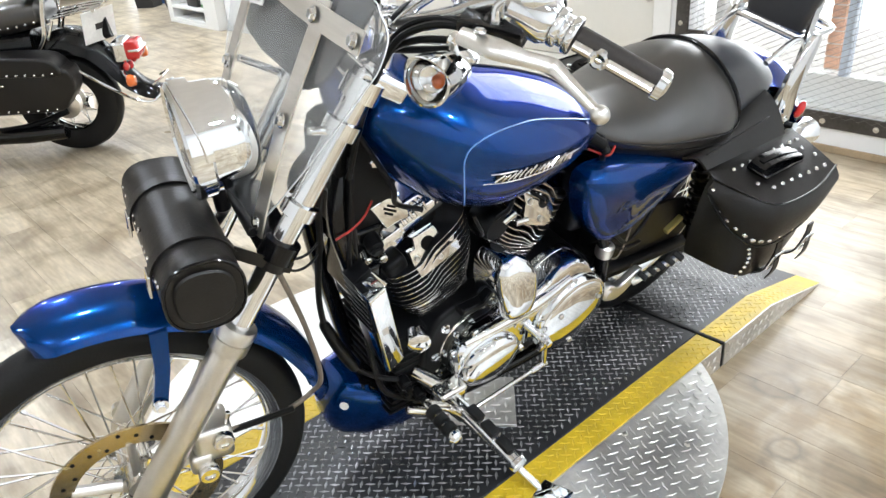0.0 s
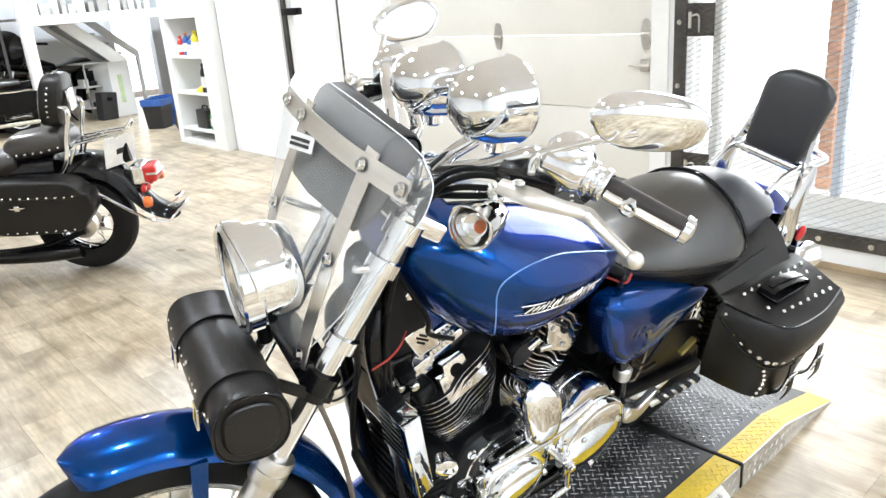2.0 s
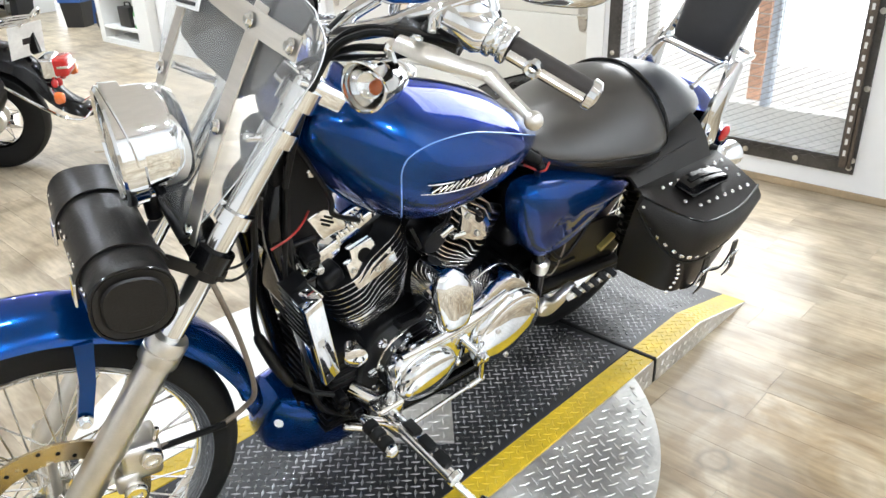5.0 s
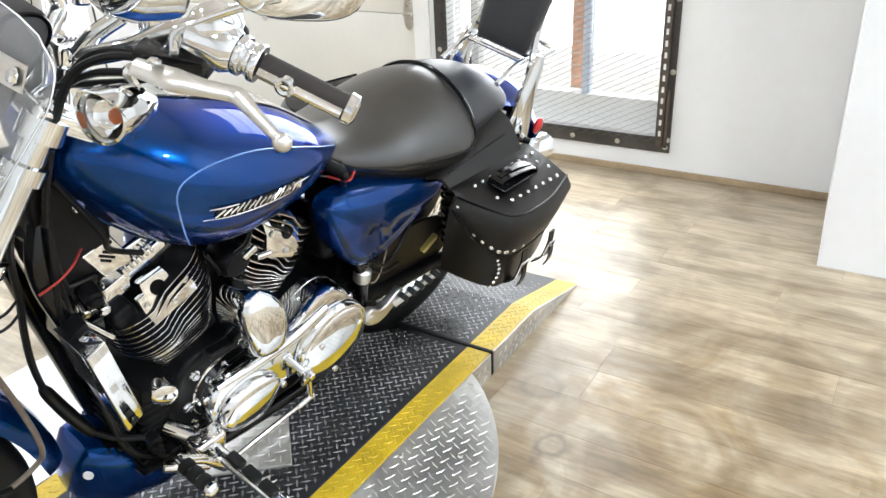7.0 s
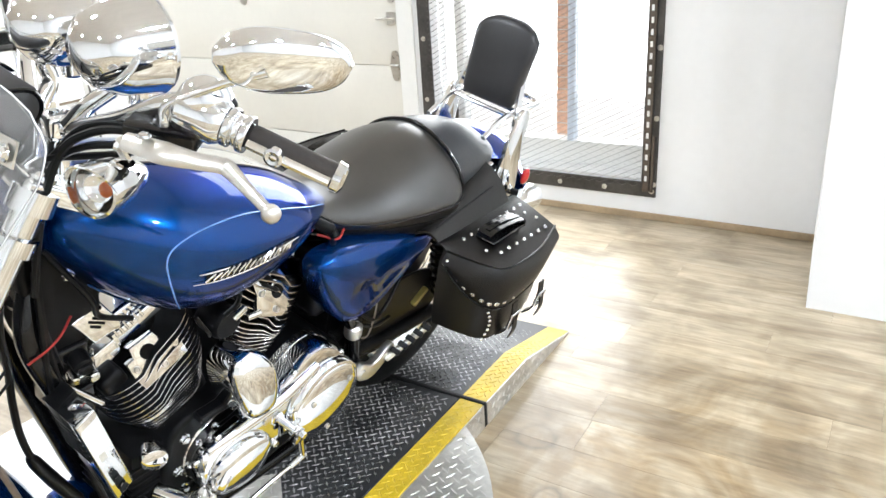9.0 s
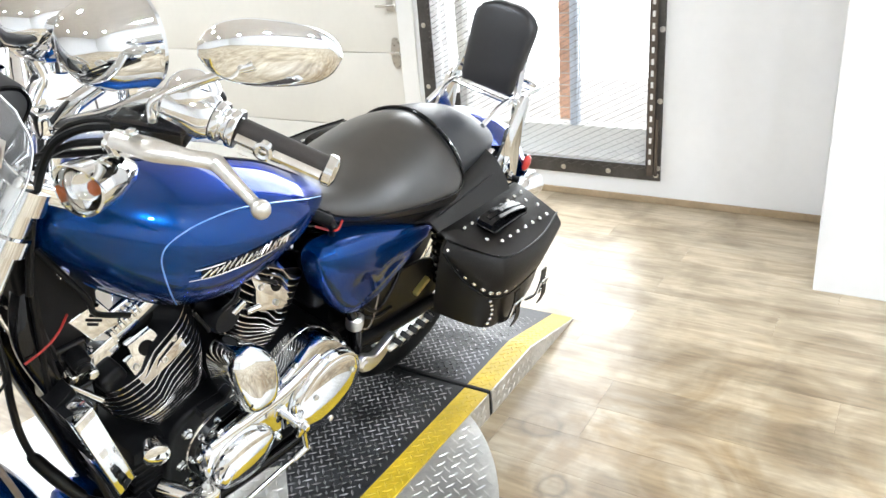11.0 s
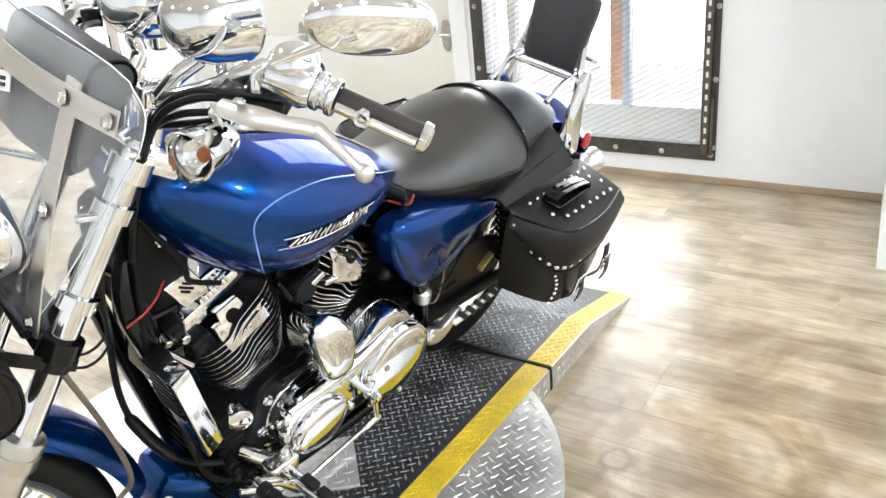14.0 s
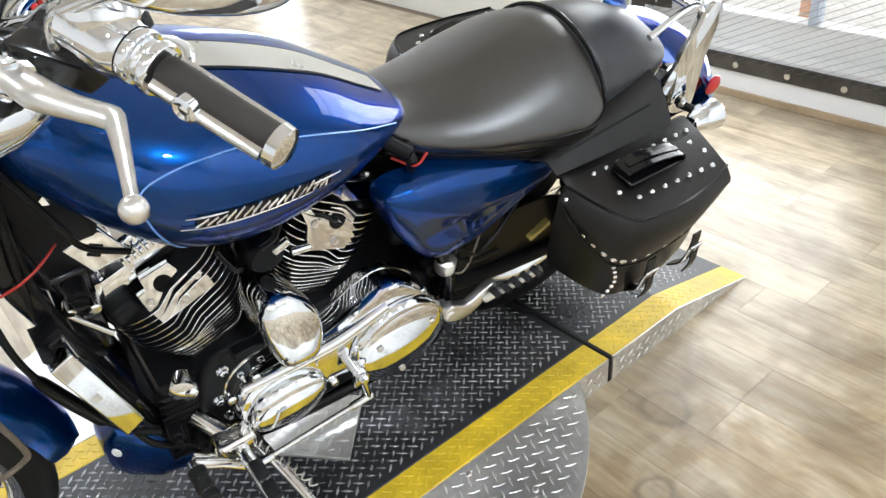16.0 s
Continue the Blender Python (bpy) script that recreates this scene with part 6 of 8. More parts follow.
primary = fixed("primary_cover", domed(outline, (0.77, 0.38), ((1.0, -0.100), (1.0, -0.150), (0.992, -0.160), (0.965, -0.168), (0.90, -0.172), (0.6, -0.173), (0.1, -0.173))), CHROME, "polished chrome primary cover")
fixed("cover_rim", domed(outline, (0.77, 0.38), ((1.012, -0.102), (1.016, -0.110), (1.012, -0.118), (1.0, -0.120))), POLISHED, "", primary)
derby = fixed("clutch_dome", lathe([(0.110, -0.006), (0.108, 0.010), (0.100, 0.022), (0.086, 0.029), (0.060, 0.033), (0.030, 0.036), (0, 0.037)], 56, (0, -1, 0), (0.896, -0.168, 0.362)), CHROME, "polished chrome clutch dome", primary)
fixed("dome_groove", ring([(0.098, -0.1915), (0.101, -0.1905), (0.1035, -0.1890), (0.101, -0.1880)], (0.896, 0, 0.362), 64), CHROME_SOFT, "", derby)
fl = rounded([(x + 0.016, z - 0.022) for x, z in ((0.556, 0.352), (0.572, 0.410), (0.62, 0.432), (0.675, 0.425), (0.712, 0.392), (0.705, 0.345), (0.66, 0.312), (0.595, 0.318))], 5)
fixed("alternator_dome", domed(fl, (0.648, 0.350), ((1.0, -0.165), (0.99, -0.180), (0.93, -0.190), (0.80, -0.196), (0.5, -0.200), (0.1, -0.201))), CHROME, "", primary)
for p in ((0.555, -0.152, 0.405), (0.60, -0.16, 0.448), (0.70, -0.162, 0.458), (0.80, -0.162, 0.492), (0.885, -0.158, 0.512), (0.955, -0.158, 0.455), (0.75, -0.172, 0.325), (0.83, -0.172, 0.285), (0.59, -0.16, 0.325)):
    fixed("cover_bolt", lathe([(0.0085, 0), (0.0085, 0.006), (0.006, 0.009), (0.0045, 0.009), (0.004, 0.005), (0, 0.005)], 14, (0, -1, 0), p), CHROME, "", primary)
for a in (0.6, 2.6, 4.7):
    fixed("dome_screw", lathe([(0.007, 0), (0.006, 0.003), (0, 0.0035)], 12, (0, -1, 0), (0.896 + 0.072 * math.cos(a), -0.2005, 0.362 + 0.072 * math.sin(a))), BRUSHED, "", derby)
fixed("cover_badge", prism(rounded([(0.715, 0.405), (0.745, 0.412), (0.775, 0.420), (0.778, 0.438), (0.745, 0.432), (0.715, 0.424)], 4), -0.1765, -0.173, "y", 0.001, 1), POLISHED, "", primary)
fixed("shifter_shaft", join(rod((0.790, -0.165, 0.352), (0.790, -0.205, 0.352), 0.012, 16), box((0.775, -0.212, 0.325), (0.800, -0.196, 0.362), 0.004, 2), bolt((0.79, -0.213, 0.352), (0, -1, 0), 0.009, 0.008)), CHROME, "", primary)
fixed("shift_rod", join(rod((0.810, -0.205, 0.262), (0.575, -0.205, 0.240), 0.0055, 10), rod((0.82, -0.205, 0.263), (0.770, -0.205, 0.258), 0.0085, 12), rod((0.60, -0.205, 0.242), (0.565, -0.205, 0.239), 0.0085, 12),
                        rod((0.795, -0.205, 0.34), (0.812, -0.205, 0.262), 0.007, 10)), CHROME, "chrome shift linkage")

# horn cover between the cylinders
hc = rounded([(0.660 + (x - 0.665) * 0.86, 0.580 + (z - 0.572) * 0.84) for x, z in ((0.630, 0.488), (0.607, 0.560), (0.605, 0.618), (0.624, 0.648), (0.656, 0.655), (0.692, 0.632), (0.718, 0.588), (0.722, 0.525), (0.704, 0.478), (0.662, 0.472))], 5)
fixed("horn_cover", moved(domed(hc, (0.661, 0.572), ((0.96, -0.125), (1.0, -0.150), (1.0, -0.186), (0.975, -0.198), (0.90, -0.208), (0.74, -0.215), (0.45, -0.2205), (0.1, -0.223))), Matrix.Translation((0.665, -0.19, 0.56)) @ pose(0, 0, 0, -13) @ Matrix.Translation((-0.665, 0.19, -0.56))), CHROME, "chrome horn cover")
fixed("horn_bracket", rod((0.665, -0.10, 0.60), (0.668, -0.16, 0.59), 0.012, 12), BLACK_METAL)

# intake, carburettor fittings and small plumbing between the heads
intake = fixed("carburettor", join(lathe([(0, 0), (0.030, 0), (0.034, 0.01), (0.034, 0.05), (0.028, 0.06), (0, 0.06)], 24, (0, -1, 0), (0.665, -0.05, 0.66)),
                                   rod((0.60, -0.02, 0.66), (0.73, -0.02, 0.655), 0.020, 18)), BLACK_METAL, "dark metal carburettor and intake")
for a, b, r in (((0.675, -0.11, 0.67), (0.700, -0.115, 0.69), 0.008), ((0.70, -0.12, 0.665), (0.735, -0.12, 0.66), 0.007)):
    fixed("fitting", rod(a, b, r, 12), CHROME_SOFT, "", intake)
for pts, r, m in (([(0.655, -0.11, 0.69), (0.675, -0.12, 0.715), (0.70, -0.10, 0.735), (0.73, -0.07, 0.745)], 0.0045, CABLE),
                  ([(0.62, -0.11, 0.66), (0.60, -0.13, 0.69), (0.58, -0.12, 0.73)], 0.0035, CABLE),
                  ([(0.390, -0.062, 0.798), (0.362, -0.082, 0.790), (0.335, -0.088, 0.778), (0.306, -0.084, 0.764)], 0.0020, RED_WIRE), ([(0.90, -0.10, 0.765), (0.93, -0.13, 0.758), (0.96, -0.12, 0.765)], 0.0028, RED_WIRE),
                  ([(0.86, -0.07, 0.80), (0.90, -0.10, 0.79), (0.92, -0.12, 0.77), (0.93, -0.12, 0.74)], 0.0075, CABLE)):
    fixed("hose", tube(pts, r, 8), m)
fixed("fuel_valve", join(rod((0.885, -0.085, 0.80), (0.925, -0.12, 0.775), 0.013, 14), rod((0.925, -0.10, 0.79), (0.925, -0.13, 0.762), 0.010, 12)), BLACK_METAL, "black fuel valve under the tank")

# coil and ignition cover at the front, left
UPWARD = Matrix.Translation((0.434, -0.050, 0.757)) @ pose(0, 0, 0, -15) @ Matrix.Translation((-0.434, 0.050, -0.757))
coil = fixed("coil_cover", moved(prism([(0.394, 0.772), (0.448, 0.790), (0.474, 0.742), (0.474, 0.728), (0.452, 0.728), (0.424, 0.722)], -0.058, -0.034, "y", 0.004, 3), UPWARD), CHROME, "chrome coil cover with dark bar marks")
for k, (c, h) in enumerate(((-0.007, 0.009), (0.0, 0.014), (0.007, 0.009))):
    fixed("cover_mark", moved(box((-h, -0.0597, c - 0.0022), (h, -0.0582, c + 0.0022)), UPWARD @ Matrix.Translation((0.434, 0, 0.757)) @ pose(0, 0, 0, 0, 28)), BLACK_METAL, "", coil)
fixed("key_switch", join(rod((0.395, -0.05, 0.715), (0.392, -0.085, 0.705), 0.016, 16), rod((0.392, -0.085, 0.705), (0.391, -0.092, 0.703), 0.012, 16)), BLACK_METAL)
fixed("breather_fitting", join(rod((0.41, -0.06, 0.68), (0.407, -0.088, 0.676), 0.010, 14), rod((0.380, -0.06, 0.69), (0.374, -0.085, 0.684), 0.009, 14)), CHROME_SOFT)
fixed("head_steady", join(box((0.37, -0.055, 0.60), (0.43, -0.03, 0.69), 0.006), rod((0.37, -0.065, 0.665), (0.42, -0.080, 0.605), 0.006, 12)), CHROME_SOFT)

# chrome regulator box ahead of the engine
reg = fixed("regulator_cover", prism([(0.321, 0.683), (0.353, 0.702), (0.413, 0.490), (0.381, 0.466)], -0.168, -0.124, "y", 0.0035, 3), CHROME, "chrome regulator cover")
fixed("cover_mark", prism([(0.352, 0.600), (0.364, 0.604), (0.368, 0.586), (0.357, 0.582)], -0.1692, -0.1682, "y"), BRUSHED, "", reg)
fixed("regulator_body", prism([(0.318, 0.690), (0.352, 0.712), (0.420, 0.480), (0.384, 0.462)], -0.123, -0.090, "y", 0.004, 2), BLACK_METAL, "black regulator body", reg)
for k in range(8):
    fixed("regulator_fin", prism([(0.318 + 0.004 * k, 0.690 - 0.016 * k), (0.345 + 0.004 * k, 0.690 - 0.016 * k), (0.348 + 0.004 * k, 0.683 - 0.016 * k), (0.321 + 0.004 * k, 0.683 - 0.016 * k)], -0.150, -0.085, "y"), FIN_BLACK, "", reg, False)
fixed("horn", lathe([(0, -0.03), (0.020, -0.028), (0.023, -0.015), (0.025, 0.0), (0.024, 0.006), (0.016, 0.010), (0, 0.011)], 28, (-0.45, -1, 0.10), (0.490, -0.118, 0.442)), CHROME, "round chrome timing plug")
for p in ((0.47, -0.10, 0.31), (0.46, -0.11, 0.345), (0.50, -0.116, 0.29)):
    fixed("oil_fitting", join(rod(p, (p[0] - 0.004, p[1] - 0.03, p[2]), 0.013, 14), rod((p[0] - 0.004, p[1] - 0.03, p[2]), (p[0] - 0.005, p[1] - 0.042, p[2]), 0.009, 6)), BLACK_METAL)
fixed("oil_filter", rod((0.455, -0.02, 0.26), (0.40, -0.02, 0.26), 0.038, 24), BLACK_GLOSS)

# tubular frame
for side in (-1, 1):
    fixed("frame_tube", tube([(0.350, side * 0.030, 0.87), (0.322, side * 0.062, 0.785), (0.352, side * 0.074, 0.665), (0.376, side * 0.078, 0.57), (0.418, side * 0.085, 0.42), (0.455, side * 0.070, 0.28), (0.51, side * 0.066, 0.19), (0.64, side * 0.10, 0.165), (0.95, side * 0.11, 0.165), (1.05, side * 0.115, 0.22), (1.06, side * 0.115, 0.45), (1.04, side * 0.10, 0.70)], 0.0180, 12), BLACK_GLOSS, "black tubular frame")
    fixed("frame_tube", tube([(0.40, side * 0.03, 0.885), (0.60, side * 0.035, 0.80), (0.90, side * 0.06, 0.745), (1.05, side * 0.10, 0.70), (1.40, side * 0.112, 0.68)], 0.015, 10), BLACK_GLOSS)
    fixed("rear_shock", join(rod((1.42, side * 0.14, 0.34), (1.32, side * 0.14, 0.66), 0.016, 14), tube([(1.405 - 0.075 * k / 60 + 0.024 * math.cos(k * 0.9), side * 0.14 + 0.024 * math.sin(k * 0.9), 0.39 + 0.235 * k / 60) for k in range(61)], 0.005, 6, 2)), BLACK_METAL, "black coil-over shock")
    fixed("swingarm", tube([(1.03, side * 0.105, 0.36), (1.20, side * 0.115, 0.335), (1.42, side * 0.12, 0.315)], [0.022, 0.020, 0.018], 12), BLACK_METAL)
fixed("steering_head", rod((0.350, 0, 0.80), (0.435, 0, 0.985), 0.033, 24), BLACK_GLOSS)
fixed("neck_gusset", prism([(0.355, 0.835), (0.42, 0.90), (0.50, 0.82), (0.44, 0.78), (0.38, 0.78)], -0.035, 0.035, "y", 0.006), BLACK_METAL)
fixed("neck_bolt", bolt((0.398, -0.040, 0.866), (0, -1, 0), 0.011, 0.012), CHROME)
fixed("wiring_loom", join(tube([(0.345, -0.060, 0.90), (0.342, -0.070, 0.80), (0.350, -0.080, 0.70), (0.362, -0.090, 0.60), (0.375, -0.095, 0.52), (0.390, -0.100, 0.43), (0.42, -0.115, 0.33), (0.50, -0.12, 0.255)], 0.0065, 8),
                          tube([(0.345, -0.06, 0.90), (0.335, -0.08, 0.79), (0.335, -0.085, 0.70), (0.36, -0.09, 0.62), (0.40, -0.08, 0.57)], 0.0055, 8)), CABLE, "black cable loom along the frame")
# Black filler pieces added to darken the open gap at the frame neck.
fixed("neck_filler", loft([oval(0.0, z, 0.060, 0.030, x, 20, 3.0) for x, z in ((0.352, 0.905), (0.346, 0.86), (0.350, 0.80), (0.362, 0.74), (0.375, 0.69))]), BLACK_PLASTIC, "black filler below the steering head")
fixed("neck_gap_block", prism(rounded([(0.330, 0.925), (0.415, 0.925), (0.445, 0.86), (0.440, 0.72), (0.365, 0.70), (0.338, 0.79)], 4), -0.052, 0.052, "y", 0.010, 3), BLACK_METAL, "black filler block over the frame neck")
fixed("frame_gap_block", join(box((0.362, -0.060, 0.660), (0.420, 0.06, 0.735), 0.010, 3), box((0.372, -0.070, 0.560), (0.420, 0.05, 0.650), 0.010, 3)), BLACK_GLOSS, "black filler blocks below the frame neck")
CLUTCH = [(0.345, -0.090, 1.00), (0.303, -0.092, 0.955), (0.284, -0.080, 0.89), (0.280, -0.073, 0.83), (0.284, -0.071, 0.764), (0.285, -0.066, 0.69), (0.291, -0.062, 0.61), (0.307, -0.060, 0.535), (0.332, -0.068, 0.473), (0.361, -0.079, 0.412), (0.395, -0.105, 0.385), (0.436, -0.130, 0.372)]
fixed("clutch_cable", tube(CLUTCH, 0.0058, 8), CABLE, "black clutch cable")
fixed("cable_sleeve", tube([(0.300, -0.060, 0.555), (0.307, -0.060, 0.535), (0.332, -0.068, 0.473), (0.361, -0.079, 0.412), (0.368, -0.083, 0.405)], [0.006, 0.0112, 0.0125, 0.0112, 0.006], 10), CABLE)
for z in (0.764, 0.738):
    fixed("cable_tie", tube([(0.284, -0.071, z), (0.262, -0.075, z - 0.014), (0.238, -0.080, z - 0.012), (0.215, -0.085, z + 0.004)], 0.0024, 6), CABLE)
fixed("throttle_cable", tube([(0.36, -0.06, 0.93), (0.40, -0.10, 0.85), (0.42, -0.09, 0.80), (0.47, -0.10, 0.775)], 0.005, 8), CABLE)

# blue chin spoiler with a small pale mark
chin_rows = []
for x, lo, hi, w in ((0.336, 0.170, 0.225, 0.026), (0.343, 0.135, 0.262, 0.044), (0.365, 0.108, 0.300, 0.062), (0.41, 0.086, 0.290, 0.084), (0.50, 0.070, 0.205, 0.092), (0.58, 0.066, 0.150, 0.084), (0.64, 0.072, 0.12, 0.062), (0.665, 0.085, 0.105, 0.035)):
    chin_rows.append([(x, y, z) for _, y, z in oval(0.0, (lo + hi) / 2, w, (hi - lo) / 2, x, 28, 3.0)])
chin = fixed("chin_spoiler", moved(loft(chin_rows), Matrix.Translation((0.012, 0.010, 0.008))), PAINT, "glossy blue chin spoiler")
fixed("spoiler_mark", lathe([(0, 0.002), (0.010, 0.002), (0.0105, 0.0)], 8, (-0.75, -0.65, 0.2), (0.366, -0.048, 0.248)), PAPER, "", chin)

# forward controls, pegs, side stand
fixed("control_mount", join(rod((0.50, -0.10, 0.33), (0.54, -0.175, 0.315), 0.017, 16), box((0.505, -0.20, 0.285), (0.575, -0.155, 0.335), 0.010, 3), rod((0.48, -0.12, 0.235), (0.56, -0.17, 0.22), 0.013, 14)), POLISHED, "polished forward control bracket")
peg = fixed("foot_peg", join(rod((0.545, -0.195, 0.305), (0.552, -0.385, 0.300), 0.014, 18), lathe([(0.015, 0), (0.019, 0.003), (0.018, 0.012), (0, 0.016)], 18, (0, -1, 0), (0.552, -0.380, 0.300))), CHROME, "chrome foot peg with rubber pads")
for k in range(3):
    fixed("peg_pad", moved(box((-0.012, -0.020, 0.010), (0.012, 0.020, 0.024), 0.006, 2), Matrix.Translation((0.549, -0.255 - 0.046 * k, 0.302))), RUBBER, "", peg)
shifter = fixed("shift_lever", join(tube([(0.565, -0.205, 0.240), (0.545, -0.215, 0.27), (0.50, -0.215, 0.33), (0.457, -0.205, 0.358)], [0.012, 0.010, 0.009, 0.011], 10), rod((0.456, -0.200, 0.360), (0.454, -0.300, 0.360), 0.0085, 14)), POLISHED, "shift lever")
for k in range(3):
    fixed("shift_rubber", lathe([(0.009, 0), (0.0155, 0.002), (0.0165, 0.010), (0.0155, 0.018), (0.009, 0.020)], 16, (0, -1, 0), (0.455, -0.218 - 0.024 * k, 0.360)), RUBBER, "", shifter)
fixed("peg_cap", lathe([(0, 0.014), (0.010, 0.012), (0.015, 0.006), (0.015, 0), (0, 0)], 16, (0, -1, 0), (0.454, -0.292, 0.360)), CHROME, "", shifter)
stand = fixed("side_stand", tube([(0.595, -0.105, 0.185), (0.615, -0.20, 0.17), (0.640, -0.31, 0.140), (0.660, -0.385, 0.118)], [0.013, 0.012, 0.010, 0.010], 12), CHROME_SOFT, "extended chrome side stand")
fixed("stand_foot", moved(box((-0.028, -0.045, -0.006), (0.028, 0.030, 0.006), 0.005, 2), Matrix.Translation((0.668, -0.415, 0.122)) @ pose(0, 0, 0, -17, 0, 15)), CHROME, "", stand)
fixed("stand_spring", tube([(0.60 + 0.10 * k / 50 * 0.5 + 0.006 * math.cos(k), -0.14 - 0.13 * k / 50, 0.19 - 0.02 * k / 50 + 0.006 * math.sin(k)) for k in range(51)], 0.0018, 5, 2), ZINC, "", stand)

# rear pegs, belt guard, exhaust
rp = fixed("passenger_peg", join(prism(rounded([(1.000, 0.372), (1.020, 0.392), (1.062, 0.372), (1.120, 0.398), (1.136, 0.384), (1.088, 0.340), (1.050, 0.330), (1.012, 0.346)], 4), -0.190, -0.168, "y", 0.006, 3),
                                 rod((1.105, -0.190, 0.362), (1.200, -0.240, 0.452), 0.0085, 14), rod((1.015, -0.195, 0.368), (1.015, -0.150, 0.368), 0.013, 16)), BRUSHED, "silver forged passenger peg")
for k in range(5):
    fixed("peg_pad", moved(box((-0.0070, -0.0125, -0.010), (0.0070, 0.0125, 0.012), 0.003, 2), Matrix.Translation((1.123 + 0.0165 * k, -0.203 - 0.0087 * k, 0.386 + 0.0155 * k)) @ pose(0, 0, 0, 15, -43, 0)), RUBBER, "", rp)
fixed("shift_collar", lathe([(0, 0), (0.020, 0), (0.022, 0.008), (0.022, 0.030), (0.015, 0.036), (0, 0.036)], 20, (0, 0, 1), (1.035, -0.13, 0.44)), BRUSHED)
fixed("black_stay", tube([(1.01, -0.125, 0.51), (1.035, -0.13, 0.45), (1.04, -0.14, 0.38), (1.03, -0.15, 0.33)], 0.014, 10), BLACK_GLOSS)
fixed("belt_guard", prism([(1.05, 0.40), (1.20, 0.425), (1.40, 0.40), (1.40, 0.375), (1.20, 0.40), (1.05, 0.375)], -0.10, -0.075, "y", 0.004), BLACK_METAL, "black belt guard")
fixed("drive_belt", prism([(1.02, 0.42), (1.42, 0.40), (1.42, 0.385), (1.02, 0.405)], -0.095, -0.07, "y"), RUBBER, "drive belt")
fixed("axle_bracket", prism([(1.235, 0.452), (1.285, 0.482), (1.292, 0.470), (1.242, 0.440)], -0.165, -0.150, "y", 0.002, 1), mat("yellow_zinc", (0.50, 0.40, 0.13), 0.4, 0.6, 0.1, 20), "yellow zinc-plated bracket")
for y, z0 in ((0.20, 0.20), (0.24, 0.13)):
    fixed("muffler", lathe([(0, 0), (0.030, 0.0), (0.042, 0.10), (0.044, 0.55), (0.036, 0.60), (0.030, 0.60), (0, 0.58)], 28, (1, 0.03, 0.07), (1.05, y, z0)), BLACK_GLOSS, "black muffler")
    fixed("exhaust_pipe", tube([(0.46, 0.05, 0.66), (0.42, 0.12, 0.56), (0.50, 0.16, 0.36), (0.75, 0.17, z0), (1.06, y, z0)], 0.022, 14), CHROME, "chrome exhaust pipe")
# Black block added to close a bright gap under the seat.
fixed("seat_gap_block", prism(rounded([(1.10, 0.43), (1.09, 0.64), (1.36, 0.66), (1.38, 0.55), (1.30, 0.45)], 4), -0.098, 0.098, "y", 0.010, 2), FIN_BLACK, "black filler block under the seat")
fixed("oil_tank", box((0.92, -0.10, 0.52), (1.16, 0.10, 0.70), 0.03, 4), FIN_BLACK, "black oil tank behind the side cover")
fixed("battery_strap", join(tube([(1.05, -0.135, 0.50), (1.10, -0.14, 0.46), (1.16, -0.13, 0.47), (1.22, -0.12, 0.53)], 0.005, 8), tube([(1.03, -0.13, 0.48), (1.10, -0.14, 0.44), (1.18, -0.13, 0.42)], 0.006, 8)), CABLE)

# tread-plate pad that lies on the deck under the engine
pad_pts = [(1.035, -0.115), (1.17, -0.272), (1.305, -0.135), (1.17, 0.02)]
pad = solid("jack_plate", prism(pad_pts, PLAT_Z + 0.002, PLAT_Z + 0.010, "z", 0.001, 1), PLATE_ALU, "square aluminium tread-plate pad lying on the deck", "plate", smooth=False)
lug_part("pad_tread", lambda u, v: abs(u - 1.17) + abs(v + 0.126) < 0.120, flat(PLAT_Z + 0.010), PLATE_ALU_HI, pad, "bright raised tread", span=((1.03, 1.31), (-0.28, 0.03)), pitch=0.0265, length=0.0300)

# black fillers added to darken the engine's front and the space ahead of the rear wheel
front_block = fixed("engine_front_block", box((0.455, -0.100, 0.20), (0.545, 0.100, 0.45), 0.012, 2), FIN_BLACK, "black finned filler block ahead of the engine")
for k in range(11):
    fixed("block_fin", box((0.448, -0.104, 0.215 + 0.02 * k), (0.552, 0.104, 0.220 + 0.02 * k), 0.001, 1), FIN_BLACK, "", front_block, False)
fixed("wheel_gap_block", prism(rounded([(1.03, 0.30), (1.02, 0.52), (1.08, 0.60), (1.22, 0.60), (1.19, 0.50), (1.14, 0.42), (1.12, 0.30)], 4), -0.065, 0.095, "y", 0.004, 2), FIN_BLACK, "black filler ahead of the rear wheel")
fixed("cover_spine", tube([(0.575, -0.163, 0.428), (0.66, -0.172, 0.444), (0.76, -0.176, 0.458), (0.86, -0.172, 0.482)], [0.010, 0.014, 0.015, 0.012], 12), CHROME, "", primary)
# Dark plate added over the bright rim; no such part is known.
fixed("rim_screen", prism(rounded([(1.045, 0.33), (1.06, 0.42), (1.14, 0.475), (1.24, 0.50), (1.36, 0.48), (1.43, 0.42), (1.42, 0.34), (1.30, 0.295), (1.15, 0.30)], 4), -0.112, -0.104, "y", 0.002, 1), FIN_BLACK, "black plate hiding the wheel rim")
fixed("vent_line", tube([(1.04, -0.135, 0.48), (1.045, -0.14, 0.44), (1.075, -0.145, 0.425), (1.10, -0.14, 0.47), (1.13, -0.12, 0.53)], 0.0024, 6), BROWN_HOSE, "brown vent hose")

